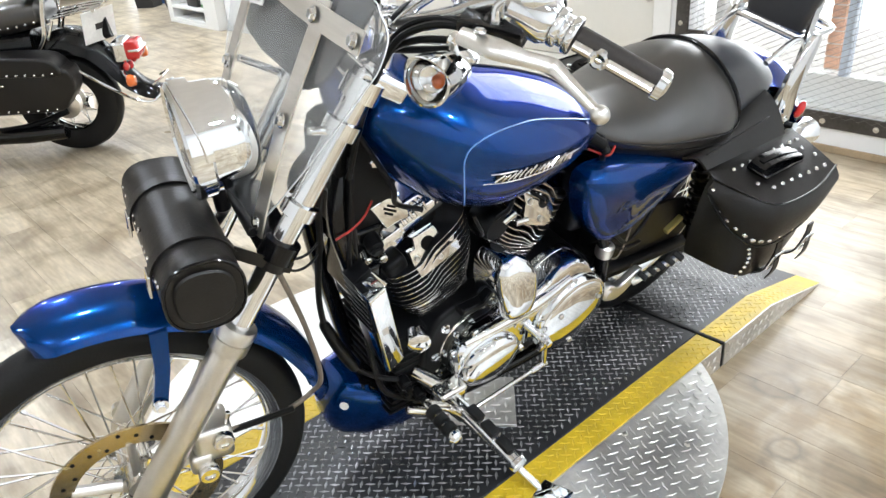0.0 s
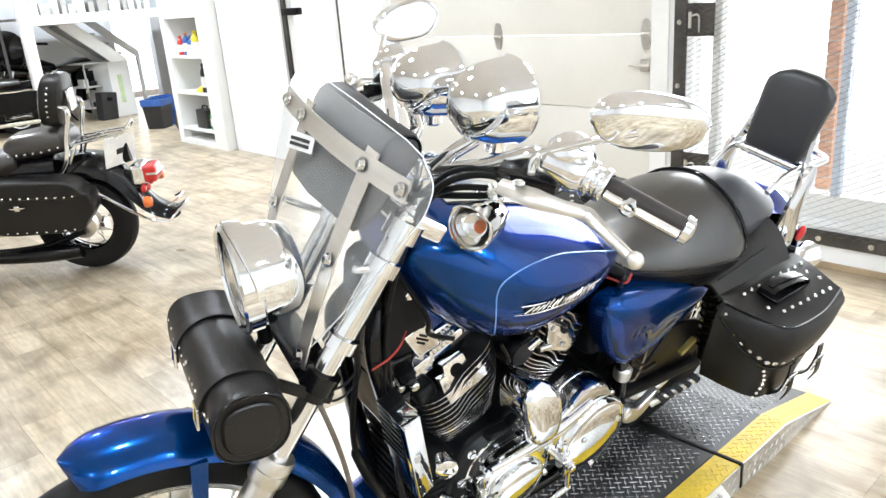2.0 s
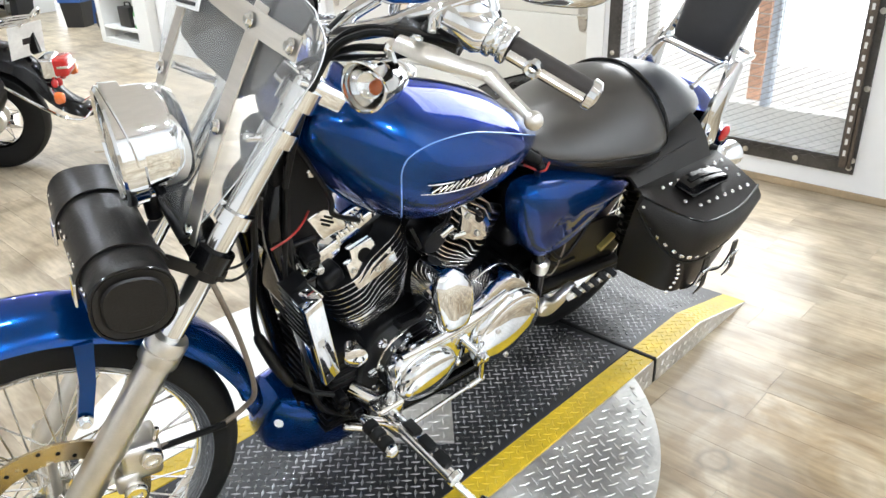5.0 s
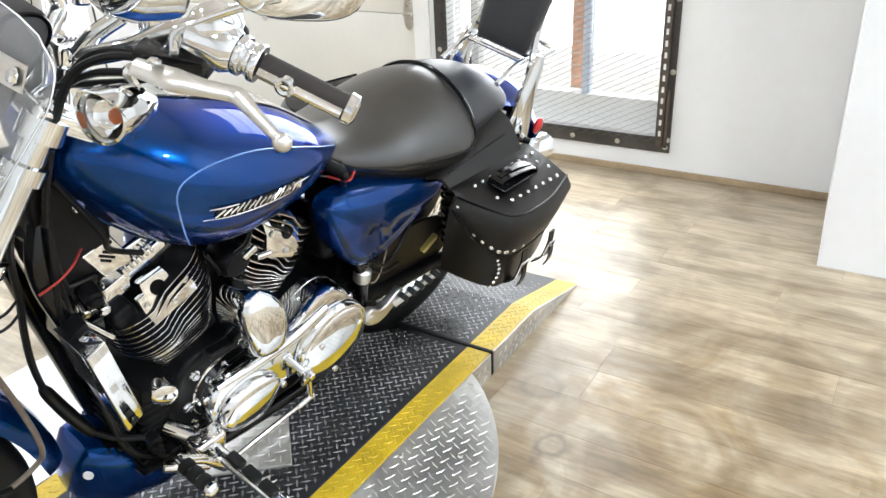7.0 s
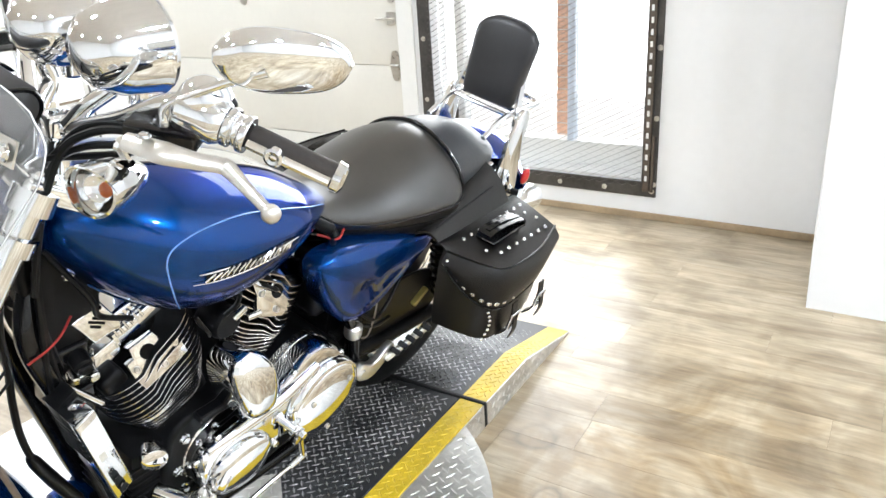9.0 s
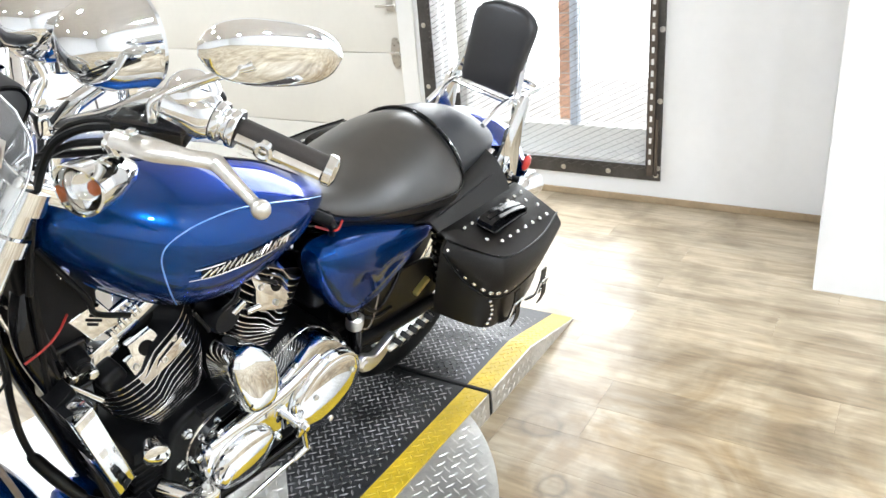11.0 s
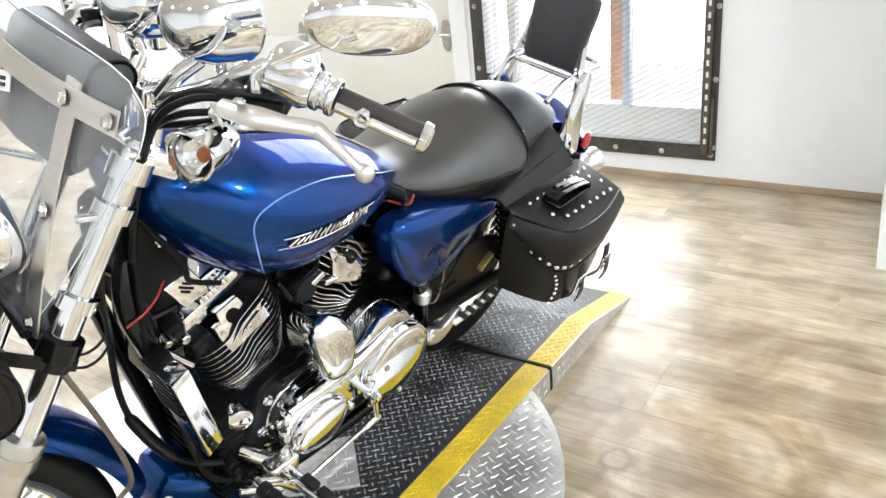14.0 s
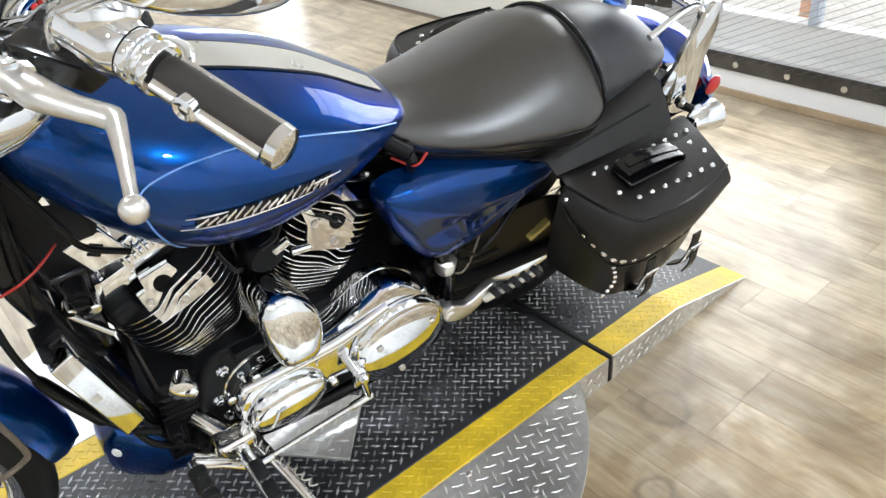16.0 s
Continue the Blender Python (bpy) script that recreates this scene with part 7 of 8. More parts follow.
# ---- second motorcycle and the far end of the showroom ----
def studs_along(points, r=0.007, step=0.05, push=(0, 0, 0)):
    """Domed studs at even steps along a line."""
    line = [Vector(p) for p in points]
    bms, left = [], 0.0
    for a, b in zip(line, line[1:]):
        d = (b - a).length
        s = left
        while s < d:
            bms.append(ball(a.lerp(b, s / d) + Vector(push), r, n=8))
            s += step
        left = s - d
    return join(*bms)


def stud_part(points, r, step, parent):
    """A row of small studs, kept as one piece of trim."""
    return tagged(part("studs", studs_along(points, r, step), CHROME, parent), kind="stuff")


def spoked_wheel(parent, x, z, r_tyre=0.285, width=0.062, r_rim=0.165, drum=0.075):
    """Tyre, chrome rim, hub and laced spokes, axle across the bike."""
    w, rt = width, r_tyre
    wheel = part("wheel", lathe([(r_rim - 0.012, -0.036), (r_rim + 0.006, -0.044), (r_rim + 0.010, -0.030), (r_rim - 0.004, 0.0), (r_rim + 0.010, 0.030), (r_rim + 0.006, 0.044), (r_rim - 0.012, 0.036), (r_rim - 0.016, 0.0)],
                                40, (0, 1, 0), (x, 0, z), True), CHROME, parent, "chrome laced rim")
    part("tyre", lathe([(r_rim - 0.004, -w * 0.72), (r_rim + 0.03, -w * 0.96), (rt - 0.045, -w), (rt - 0.018, -w * 0.86), (rt - 0.003, -w * 0.45), (rt, 0), (rt - 0.003, w * 0.45), (rt - 0.018, w * 0.86), (rt - 0.045, w), (r_rim + 0.03, w * 0.96), (r_rim - 0.004, w * 0.72)],
                       48, (0, 1, 0), (x, 0, z)), RUBBER, wheel, "black rubber tyre")
    part("hub", lathe([(0, -0.09), (0.03, -0.09), (drum, -0.08), (drum, -0.03), (0.035, -0.02), (0.035, 0.05), (0.06, 0.06), (0.06, 0.07), (0, 0.07)], 28, (0, 1, 0), (x, 0, z)), BRUSHED, wheel)
    for k in range(20):
        a, b = 2 * math.pi * k / 20, 2 * math.pi * (k + (1.6 if k % 2 else -1.6)) / 20
        side = -0.05 if k % 4 < 2 else 0.05
        part("spoke", rod((x + 0.05 * math.cos(a), side, z + 0.05 * math.sin(a)), (x + (r_rim - 0.006) * math.cos(b), 0, z + (r_rim - 0.006) * math.sin(b)), 0.0022, 6), CHROME, wheel)
    return wheel


def second_bike():
    bike = thing("motorcycle", pose(1.335, 3.29, 0.0, 6, 0, -38), "black cruiser motorcycle with studded leather saddlebags and chrome rack", "motorcycle")

    def add(name, bm, material, parent=bike, label=""):
        return part(name, bm, material, parent, label)

    spoked_wheel(bike, 0.0, 0.285)
    spoked_wheel(bike, -1.35, 0.285)
    # deep rear fender with a flared tail
    line = spline([(-0.20, 0, 0.52), (-0.06, 0, 0.645), (0.10, 0, 0.690), (0.24, 0, 0.635), (0.335, 0, 0.52), (0.41, 0, 0.40), (0.50, 0, 0.335), (0.555, 0, 0.345)], 5)
    rings = []
    for k, p in enumerate(line):
        d = (line[min(k + 1, len(line) - 1)] - line[max(k - 1, 0)]).normalized()
        n = Vector((-d.z, 0, d.x))
        q = k / (len(line) - 1)
        w, drop = 0.095, 0.13 * (1 - q) + 0.03
        rings.append([p + Vector((0, s, 0)) + n * (-drop * abs(u) ** 2.6) for u, s in [(u, w * math.copysign(abs(u) ** 0.75, u)) for u in np.linspace(-1, 1, 13)]])
    add("rear_fender", loft(rings, False, False), BLACK_GLOSS)
    for s in (-1, 1):
        add("fender_rail", tube([(0.06, s * 0.20, 0.585), (0.16, s * 0.185, 0.515), (0.30, s * 0.15, 0.385), (0.40, s * 0.125, 0.305), (0.49, s * 0.115, 0.285), (0.545, s * 0.09, 0.325)], 0.008, 8), CHROME)
        sig = add("turn_signal", lathe([(0, -0.012), (0.030, -0.012), (0.034, 0.004), (0.026, 0.026), (0, 0.032)], 16, (1, 0, 0), (0.405, s * (0.185 if s > 0 else 0.135), 0.415 + (0.06 if s > 0 else 0))), ORANGE_LENS, label="amber turn signal lens")
        part("bulb_shell", rod((0.392, s * (0.185 if s > 0 else 0.135), 0.415 + (0.06 if s > 0 else 0)), (0.35, s * 0.07, 0.45), 0.011, 10), CHROME, sig)
    add("fender_rail", tube([(0.545, -0.09, 0.325), (0.572, -0.06, 0.345), (0.578, 0, 0.352), (0.572, 0.06, 0.345), (0.545, 0.09, 0.325)], 0.008, 8), CHROME)
    add("fender_rail", tube([(0.50, -0.085, 0.365), (0.555, -0.055, 0.395), (0.56, 0, 0.40), (0.555, 0.055, 0.395), (0.50, 0.085, 0.365)], 0.006, 8), CHROME)
    lamp = add("tail_lamp", box((0.325, -0.075, 0.495), (0.40, 0.075, 0.610), 0.02, 3), CHROME, label="chrome tail lamp housing")
    part("lens", box((0.385, -0.068, 0.505), (0.465, 0.068, 0.600), 0.018, 3), RED_LENS, lamp, "red lens")
    part("lens_band", box((0.41, -0.071, 0.546), (0.472, 0.071, 0.562), 0.004, 1), CHROME, lamp)
    for y, z in ((-0.075, 0.475), (0.0, 0.462), (0.075, 0.475)):
        part("reflector", ball((0.385, y, z), 0.024, (0.7, 1, 1)), RED_LENS, lamp)
    carrier = add("plate_bag", loft([oval(0.02, 0.69, 0.060, 0.065, 0.275, 20, 4), oval(0.02, 0.69, 0.065, 0.075, 0.305, 20, 4), oval(0.02, 0.685, 0.055, 0.065, 0.335, 20, 3)]), BLACK_METAL)
    plate = add("number_plate", prism([(-0.10, -0.085), (0.10, -0.085), (0.10, 0.085), (-0.10, 0.085)], 0, 0.004, "x", 0.0), PAPER, label="white number plate")
    plate.matrix_local = pose(0.30, -0.055, 0.705, 0, 12, -35)
    bars = part("plate_bars", join(box((0.0045, -0.025, -0.02), (0.006, 0.045, 0.012))), BLACK_PLASTIC, plate)
    # luggage rack
    for y in (-0.105, -0.04, 0.04, 0.105):
        add("rack_bar", tube([(0.07, y, 0.765), (0.2, y, 0.785), (0.33, y * 0.8, 0.80), (0.36, y * 0.7, 0.825)], 0.007, 8), CHROME)
    for x, z in ((0.09, 0.76), (0.20, 0.78), (0.31, 0.79)):
        add("rack_bar", tube([(x, -0.115, z), (x, 0, z - 0.002), (x, 0.115, z)], 0.007, 8), CHROME)
    add("rack_bar", tube([(0.36, -0.075, 0.825), (0.372, -0.03, 0.845), (0.372, 0.03, 0.845), (0.36, 0.075, 0.825)], 0.007, 8), CHROME)
    for s in (-1, 1):
        add("rack_bar", rod((0.09, s * 0.10, 0.76), (0.04, s * 0.11, 0.66), 0.007, 8), CHROME)
    # sissy bar and studded backrest
    for s in (-1, 1):
        add("sissy_bar", tube([(-0.03, s * 0.115, 0.60), (0.03, s * 0.12, 0.68), (0.06, s * 0.118, 0.80), (0.10, s * 0.11, 0.95), (0.05, s * 0.10, 0.985)], 0.012, 8, flat=0.45), CHROME)
    pad = add("backrest", loft([oval(0, 1.00, 0.08, 0.10, 0.075, 24, 2.6, tilt=0.22), oval(0, 1.00, 0.115, 0.135, 0.06, 24, 2.6, tilt=0.22), oval(0, 1.00, 0.125, 0.145, 0.01, 24, 2.6, tilt=0.22), oval(0, 1.0, 0.115, 0.135, -0.035, 24, 2.6, tilt=0.22), oval(0, 1.0, 0.08, 0.10, -0.055, 24, 2.6, tilt=0.22)]), LEATHER, label="black studded leather backrest")
    ring = [(0.012 + 0.22 * z, y, 1.0 + z) for y, z in [(0.13 * math.cos(a), 0.145 * math.sin(a)) for a in np.linspace(0, 2 * math.pi, 30)]]
    stud_part(ring, 0.007, 0.032, pad)
    part("backrest_plate", box((0.085, -0.05, 0.94), (0.10, 0.05, 1.05), 0.006, 2), CHROME, pad)
    # two-step seat
    seat = add("passenger_seat", loft([oval(0, 0.745, 0.08, 0.05, -0.30, 24, 3), oval(0, 0.755, 0.125, 0.075, -0.25, 24, 3), oval(0, 0.775, 0.135, 0.075, -0.1, 24, 3), oval(0, 0.79, 0.125, 0.07, 0.02, 24, 3), oval(0, 0.785, 0.09, 0.05, 0.055, 24, 3)]), SEAT_VINYL, label="black studded leather seat")
    stud_part([(-0.26, -0.128, 0.735), (-0.1, -0.138, 0.745), (0.03, -0.125, 0.765)], 0.008, 0.045, seat)
    add("solo_seat", loft([oval(0, 0.70, 0.06, 0.03, -0.72, 24, 3), oval(0, 0.68, 0.13, 0.05, -0.62, 24, 3), oval(0, 0.66, 0.17, 0.06, -0.45, 24, 3), oval(0, 0.68, 0.16, 0.075, -0.32, 24, 3), oval(0, 0.70, 0.13, 0.06, -0.24, 24, 3)]), SEAT_VINYL)
    add("frame_cover", loft([oval(0, 0.60, 0.10, 0.08, -0.62, 20, 3), oval(0, 0.60, 0.13, 0.11, -0.35, 20, 3), oval(0, 0.62, 0.12, 0.09, -0.05, 20, 3)]), BLACK_GLOSS)
    # saddlebags
    for s in (-1, 1):
        y0, y1 = sorted((s * 0.155, s * 0.30))
        body = [(-0.45, 0.58), (-0.44, 0.42), (-0.33, 0.345), (-0.10, 0.335), (0.07, 0.335), (0.12, 0.38), (0.175, 0.47), (0.10, 0.575)]
        bag = add("saddlebag", prism(rounded(body, 3), y0, y1, "y", 0.018, 3), LEATHER, label="black studded leather saddlebag")
        lid = [(-0.47, 0.60), (-0.46, 0.555), (-0.2, 0.54), (0.06, 0.525), (0.13, 0.53), (0.115, 0.585), (0.03, 0.625), (-0.25, 0.64), (-0.42, 0.635)]
        top = part("lid", prism(rounded(lid, 3), y0 - 0.008, y1 + 0.008, "y", 0.016, 3), LEATHER, bag, "black leather lid edged with studs")
        f = s * 0.309
        stud_part([(-0.45, f, 0.57), (-0.2, f, 0.555), (0.05, f, 0.54), (0.11, f, 0.545)], 0.007, 0.045, top)
        stud_part([(-0.43, s * 0.302, 0.43), (-0.32, s * 0.302, 0.362), (-0.10, s * 0.302, 0.352), (0.06, s * 0.302, 0.352)], 0.006, 0.05, bag)
        part("emblem", join(box((-0.25, f - 0.002, 0.497), (-0.17, f + 0.002, 0.503), 0.001, 1), box((-0.225, f - 0.003, 0.485), (-0.195, f + 0.003, 0.515), 0.004, 1)), CHROME_SOFT, bag)
        add("muffler", tube([(-0.95, s * 0.17, 0.24), (-0.5, s * 0.20, 0.19), (-0.2, s * 0.21, 0.185), (0.02, s * 0.21, 0.19)], [0.028, 0.035, 0.045, 0.04], 14), CHROME if s > 0 else BLACK_GLOSS)
        add("side_tube", tube([(-0.95, s * 0.13, 0.20), (-0.6, s * 0.18, 0.21), (-0.2, s * 0.19, 0.225), (0.02, s * 0.12, 0.27)], 0.017, 10), BLACK_METAL)
        add("footboard", box((-0.92, s * 0.22 - 0.06, 0.245), (-0.62, s * 0.22 + 0.06, 0.265), 0.01, 2), BLACK_METAL)
        add("fork_leg", rod((-1.33, s * 0.085, 0.27), (-1.07, s * 0.085, 0.92), 0.024, 14), CHROME)
        add("handlebar", tube([(-1.03, s * 0.05, 0.93), (-1.02, s * 0.12, 1.0), (-0.92, s * 0.30, 1.02), (-0.75, s * 0.37, 0.99)], [0.011, 0.011, 0.012, 0.016], 10), CHROME)
    # engine, tank, lamp and front fender
    add("fuel_tank", loft([oval(0, 0.80, 0.05, 0.05, -1.05, 24, 2.6), oval(0, 0.79, 0.13, 0.09, -0.95, 24, 2.6), oval(0, 0.77, 0.15, 0.10, -0.8, 24, 2.6), oval(0, 0.74, 0.09, 0.06, -0.64, 24, 2.6)]), BLACK_GLOSS)
    eng = add("engine", join(lathe([(0, -0.14), (0.11, -0.14), (0.13, -0.11), (0.13, 0.11), (0.11, 0.14), (0, 0.14)], 28, (0, 1, 0), (-0.68, 0, 0.36)), box((-0.62, -0.10, 0.26), (-0.38, 0.10, 0.50), 0.03, 3)), POLISHED)
    for x, tilt in ((-0.78, -0.35), (-0.58, 0.35)):
        for k in range(9):
            part("cooling_fin", lathe([(0, 0), (0.08, 0), (0.082, 0.006), (0, 0.008)], 20, (tilt, 0, 1), (x + tilt * (0.02 * k), 0, 0.47 + 0.02 * k)), BRUSHED, eng)
    add("headlamp", lathe([(0, -0.02), (0.085, -0.02), (0.09, 0.0), (0.08, 0.06), (0.04, 0.11), (0, 0.12)], 24, (1, 0, 0), (-1.22, 0, 0.86)), CHROME)
    add("front_fender", loft([[(-1.35 + 0.315 * math.cos(a), s, 0.285 + 0.315 * math.sin(a) - 0.05 * abs(u) ** 2.5) for u, s in [(u, 0.075 * u) for u in np.linspace(-1, 1, 9)]] for a in np.linspace(0.2, 2.9, 18)], False, False), BLACK_GLOSS)
    add("side_stand", tube([(-0.55, -0.16, 0.20), (-0.55, -0.24, 0.10), (-0.50, -0.30, 0.0)], 0.012, 8), BLACK_METAL)


second_bike()


def touring_bike(m, tank_paint, label, fairing=True):
    """A plain touring machine seen far off: wheels, body, bags, bar and fork-mounted fairing."""
    bike = thing("motorcycle", m, label, "motorcycle", "motorcycles at the far end")
    for x in (0.0, -1.35):
        wheel = part("wheel", lathe([(0.15, -0.03), (0.17, -0.035), (0.17, 0.035), (0.15, 0.03)], 24, (0, 1, 0), (x, 0, 0.27), True), CHROME_SOFT, bike)
        part("tyre", lathe([(0.165, -0.05), (0.23, -0.06), (0.27, 0), (0.23, 0.06), (0.165, 0.05)], 28, (0, 1, 0), (x, 0, 0.27)), RUBBER, wheel)
    part("fuel_tank", loft([oval(0, 0.74, 0.06, 0.06, -1.0, 20), oval(0, 0.73, 0.15, 0.11, -0.85, 20), oval(0, 0.68, 0.10, 0.06, -0.58, 20)]), tank_paint, bike)
    part("seat", loft([oval(0, 0.66, 0.06, 0.03, -0.62, 20, 3), oval(0, 0.64, 0.16, 0.06, -0.4, 20, 3), oval(0, 0.69, 0.14, 0.07, -0.15, 20, 3), oval(0, 0.69, 0.08, 0.04, 0.1, 20, 3)]), SEAT_VINYL, bike)
    part("engine", join(box((-0.85, -0.13, 0.2), (-0.4, 0.13, 0.42), 0.05, 3), rod((-0.75, 0, 0.4), (-0.85, 0, 0.66), 0.075, 18), rod((-0.58, 0, 0.4), (-0.5, 0, 0.64), 0.075, 18)), BRUSHED, bike)
    part("rear_fender", loft([[(0.31 * math.cos(a), 0.09 * u, 0.27 + 0.33 * math.sin(a) - 0.06 * abs(u) ** 2.5) for u in np.linspace(-1, 1, 9)] for a in np.linspace(0.1, 2.4, 14)], False, False), tank_paint, bike)
    part("front_fender", loft([[(-1.35 + 0.31 * math.cos(a), 0.08 * u, 0.27 + 0.31 * math.sin(a) - 0.05 * abs(u) ** 2.5) for u in np.linspace(-1, 1, 9)] for a in np.linspace(0.3, 2.8, 14)], False, False), tank_paint, bike)
    for s in (-1, 1):
        y0, y1 = sorted((s * 0.16, s * 0.32))
        bag = part("saddlebag", prism(rounded([(-0.32, 0.62), (-0.30, 0.38), (0.2, 0.36), (0.30, 0.55), (0.26, 0.62)], 3), y0, y1, "y", 0.02, 2), BLACK_METAL, bike)
        part("bag_rail", tube([(-0.30, s * 0.335, 0.63), (0.0, s * 0.335, 0.635), (0.28, s * 0.335, 0.62), (0.24, s * 0.335, 0.38)], 0.009, 8), CHROME, bag)
        part("fork_leg", rod((-1.33, s * 0.08, 0.27), (-1.08, s * 0.08, 0.88), 0.024, 12), CHROME, bike)
        part("handlebar", tube([(-1.04, s * 0.05, 0.92), (-1.0, s * 0.2, 1.0), (-0.85, s * 0.38, 1.0)], 0.014, 8), BLACK_METAL, bike)
        part("muffler", rod((-0.6, s * 0.2, 0.2), (0.25, s * 0.2, 0.22), 0.04, 14), CHROME, bike)
    if fairing:
        shell = [oval(0, 0.90, 0.09, 0.10, -1.36, 24, 2.2), oval(0, 0.91, 0.26, 0.20, -1.28, 24, 2.2), oval(0, 0.93, 0.34, 0.24, -1.16, 24, 2.2), oval(0, 0.94, 0.33, 0.22, -1.10, 24, 2.2)]
        fair = part("fairing", loft(shell), BLACK_GLOSS, bike, "glossy black fork-mounted fairing")
        part("headlamp", lathe([(0, 0), (0.08, 0), (0.085, 0.02), (0, 0.05)], 20, (-1, 0, 0), (-1.35, 0, 0.88)), REFLECTOR, fair)
        for s in (-1, 1):
            part("mirror", ball((-1.05, s * 0.36, 1.12), 0.05, (0.3, 1, 0.7)), BLACK_GLOSS, bike)
    else:
        part("headlamp", lathe([(0, 0), (0.08, 0), (0.085, 0.02), (0.04, 0.11), (0, 0.12)], 20, (1, 0, 0), (-1.22, 0, 0.86)), CHROME, bike)
    part("side_stand", tube([(-0.55, -0.12, 0.20), (-0.55, -0.2, 0.10), (-0.50, -0.25, 0.0)], 0.012, 8), BLACK_METAL, bike)
    return bike


touring_bike(pose(3.98, 11.05, 0, 4, 0, 22) @ Matrix.Scale(1.15, 4), BLACK_GLOSS, "black touring motorcycle with a rounded fork fairing")
touring_bike(pose(2.95, 10.75, 0, 6, 0, -14) @ Matrix.Scale(1.1, 4), ORANGE_PAINT, "orange motorcycle with black saddlebags parked in a row", False)
touring_bike(pose(2.62, 9.85, 0, 6, 0, -14), mat("burgundy_tank_paint", (0.22, 0.02, 0.02), 0.2, 0.2, coat=0.8), "dark red motorcycle with black saddlebags parked in a row", False)

# white shelf unit with bottles
SX, SY0, SY1, SH = 3.56, 5.94, 7.08, 2.30
unit = thing("shelf_unit", Matrix.Translation((SX, SY0, 0)), "tall white wooden shelf unit with open shelves holding bottles", "shelf")
W = SY1 - SY0
part("side_panel", box((0, 0, 0), (0.42, 0.27, SH), 0.003, 1), WHITE_TRIM, unit, smooth=False)
part("side_panel", box((0, W - 0.11, 0), (0.42, W, SH), 0.003, 1), WHITE_TRIM, unit, smooth=False)
part("back_panel", box((0.39, 0.272, 0), (0.42, W - 0.112, SH), 0.002, 1), WHITE_TRIM, unit, smooth=False)
for z in (0.06, 0.185, 0.575, 0.955):
    part("shelf_board", box((0.004, 0.272, z - 0.028), (0.388, W - 0.112, z), 0.003, 1), WHITE_TRIM, unit, smooth=False)
part("header", box((0.0, 0.272, 1.335), (0.388, W - 0.112, SH), 0.003, 1), WHITE_TRIM, unit, smooth=False)
part("kick_board", box((0.002, 0.272, 0.0), (0.03, W - 0.112, 0.03), 0.002, 1), WHITE_TRIM, unit, smooth=False)


def bottle(at, r, h, material, cap, label, neck=0.4):
    b = thing("bottle", Matrix.Translation(at), label, "bottle", "bottles on the white shelves")
    part("body", lathe([(0, 0), (r * 0.92, 0), (r, 0.006), (r, h * 0.68), (r * 0.85, h * 0.76), (r * neck, h * 0.84), (r * neck, h * 0.9), (0, h * 0.9)], 20), material, b)
    part("cap", lathe([(0, h * 0.9), (r * neck * 1.15, h * 0.9), (r * neck * 1.1, h), (0, h)], 14), cap, b)
    part("label", lathe([(r + 0.0012, h * 0.18), (r + 0.0012, h * 0.55)], 20), PAPER, b)


GREEN = mat("green_plastic", (0.05, 0.30, 0.07), 0.4)
for at, r, h, m, c, l in (((3.63, 6.80, 0.955), 0.032, 0.20, RED_PLASTIC, RED_PLASTIC, "red plastic bottle with a white label"),
                          ((3.63, 6.66, 0.955), 0.036, 0.23, BLUE_PLASTIC, ORANGE_LENS, "blue spray bottle with an orange cap"),
                          ((3.64, 6.57, 0.955), 0.036, 0.20, BLUE_PLASTIC, BLUE_PLASTIC, "blue plastic bottle with a pale label"),
                          ((3.65, 6.47, 0.955), 0.045, 0.25, YELLOW_PLASTIC, YELLOW_PLASTIC, "plain yellow plastic bottle"),
                          ((3.72, 6.40, 0.955), 0.045, 0.24, YELLOW_PLASTIC, RED_PLASTIC, "yellow plastic bottle with a red cap"),
                          ((3.63, 6.38, 0.575), 0.030, 0.30, BLACK_PLASTIC, BLACK_PLASTIC, "tall black plastic bottle"),
                          ((3.65, 6.34, 0.185), 0.04, 0.22, GREEN, YELLOW_PLASTIC, "green bottle with a yellow cap")):
    bottle(at, r, h, m, c, l)
solid("tissue_box", box((3.60, 6.42, 0.9555), (3.72, 6.62, 0.995), 0.004, 1), PAPER, "flat white carton lying on a shelf", "box")
solid("yellow_cloth", loft([oval(6.50, 0.585, 0.055, 0.010, 3.60, 20), oval(6.49, 0.605, 0.08, 0.03, 3.65, 20), oval(6.50, 0.60, 0.07, 0.025, 3.72, 20), oval(6.51, 0.585, 0.04, 0.010, 3.76, 20)]), YELLOW_PLASTIC, "crumpled yellow cloth on a shelf", "cloth")
case = thing("black_case", Matrix.Translation((3.60, 6.42, 0.1855)), "small black plastic case on a low shelf", "case")
part("body", box((0, 0, 0), (0.12, 0.24, 0.20), 0.012, 2), BLACK_PLASTIC, case)
part("handle", tube([(0.06, 0.06, 0.20), (0.06, 0.07, 0.235), (0.06, 0.17, 0.235), (0.06, 0.18, 0.20)], 0.008, 8), BLACK_PLASTIC, case)

# bin with a blue liner
bin_ob = thing("waste_bin", pose(3.90, 8.45, 0, 0, 0, 38) @ Matrix.Scale(0.88, 4), "black plastic waste bin with a blue liner", "bin")
part("body", loft([[(x * w, y * w, z) for x, y in ((-1, -1), (1, -1), (1, 1), (-1, 1))] for w, z in ((0.125, 0.0), (0.155, 0.40), (0.145, 0.40), (0.12, 0.03))]), BLACK_PLASTIC, bin_ob, smooth=False)
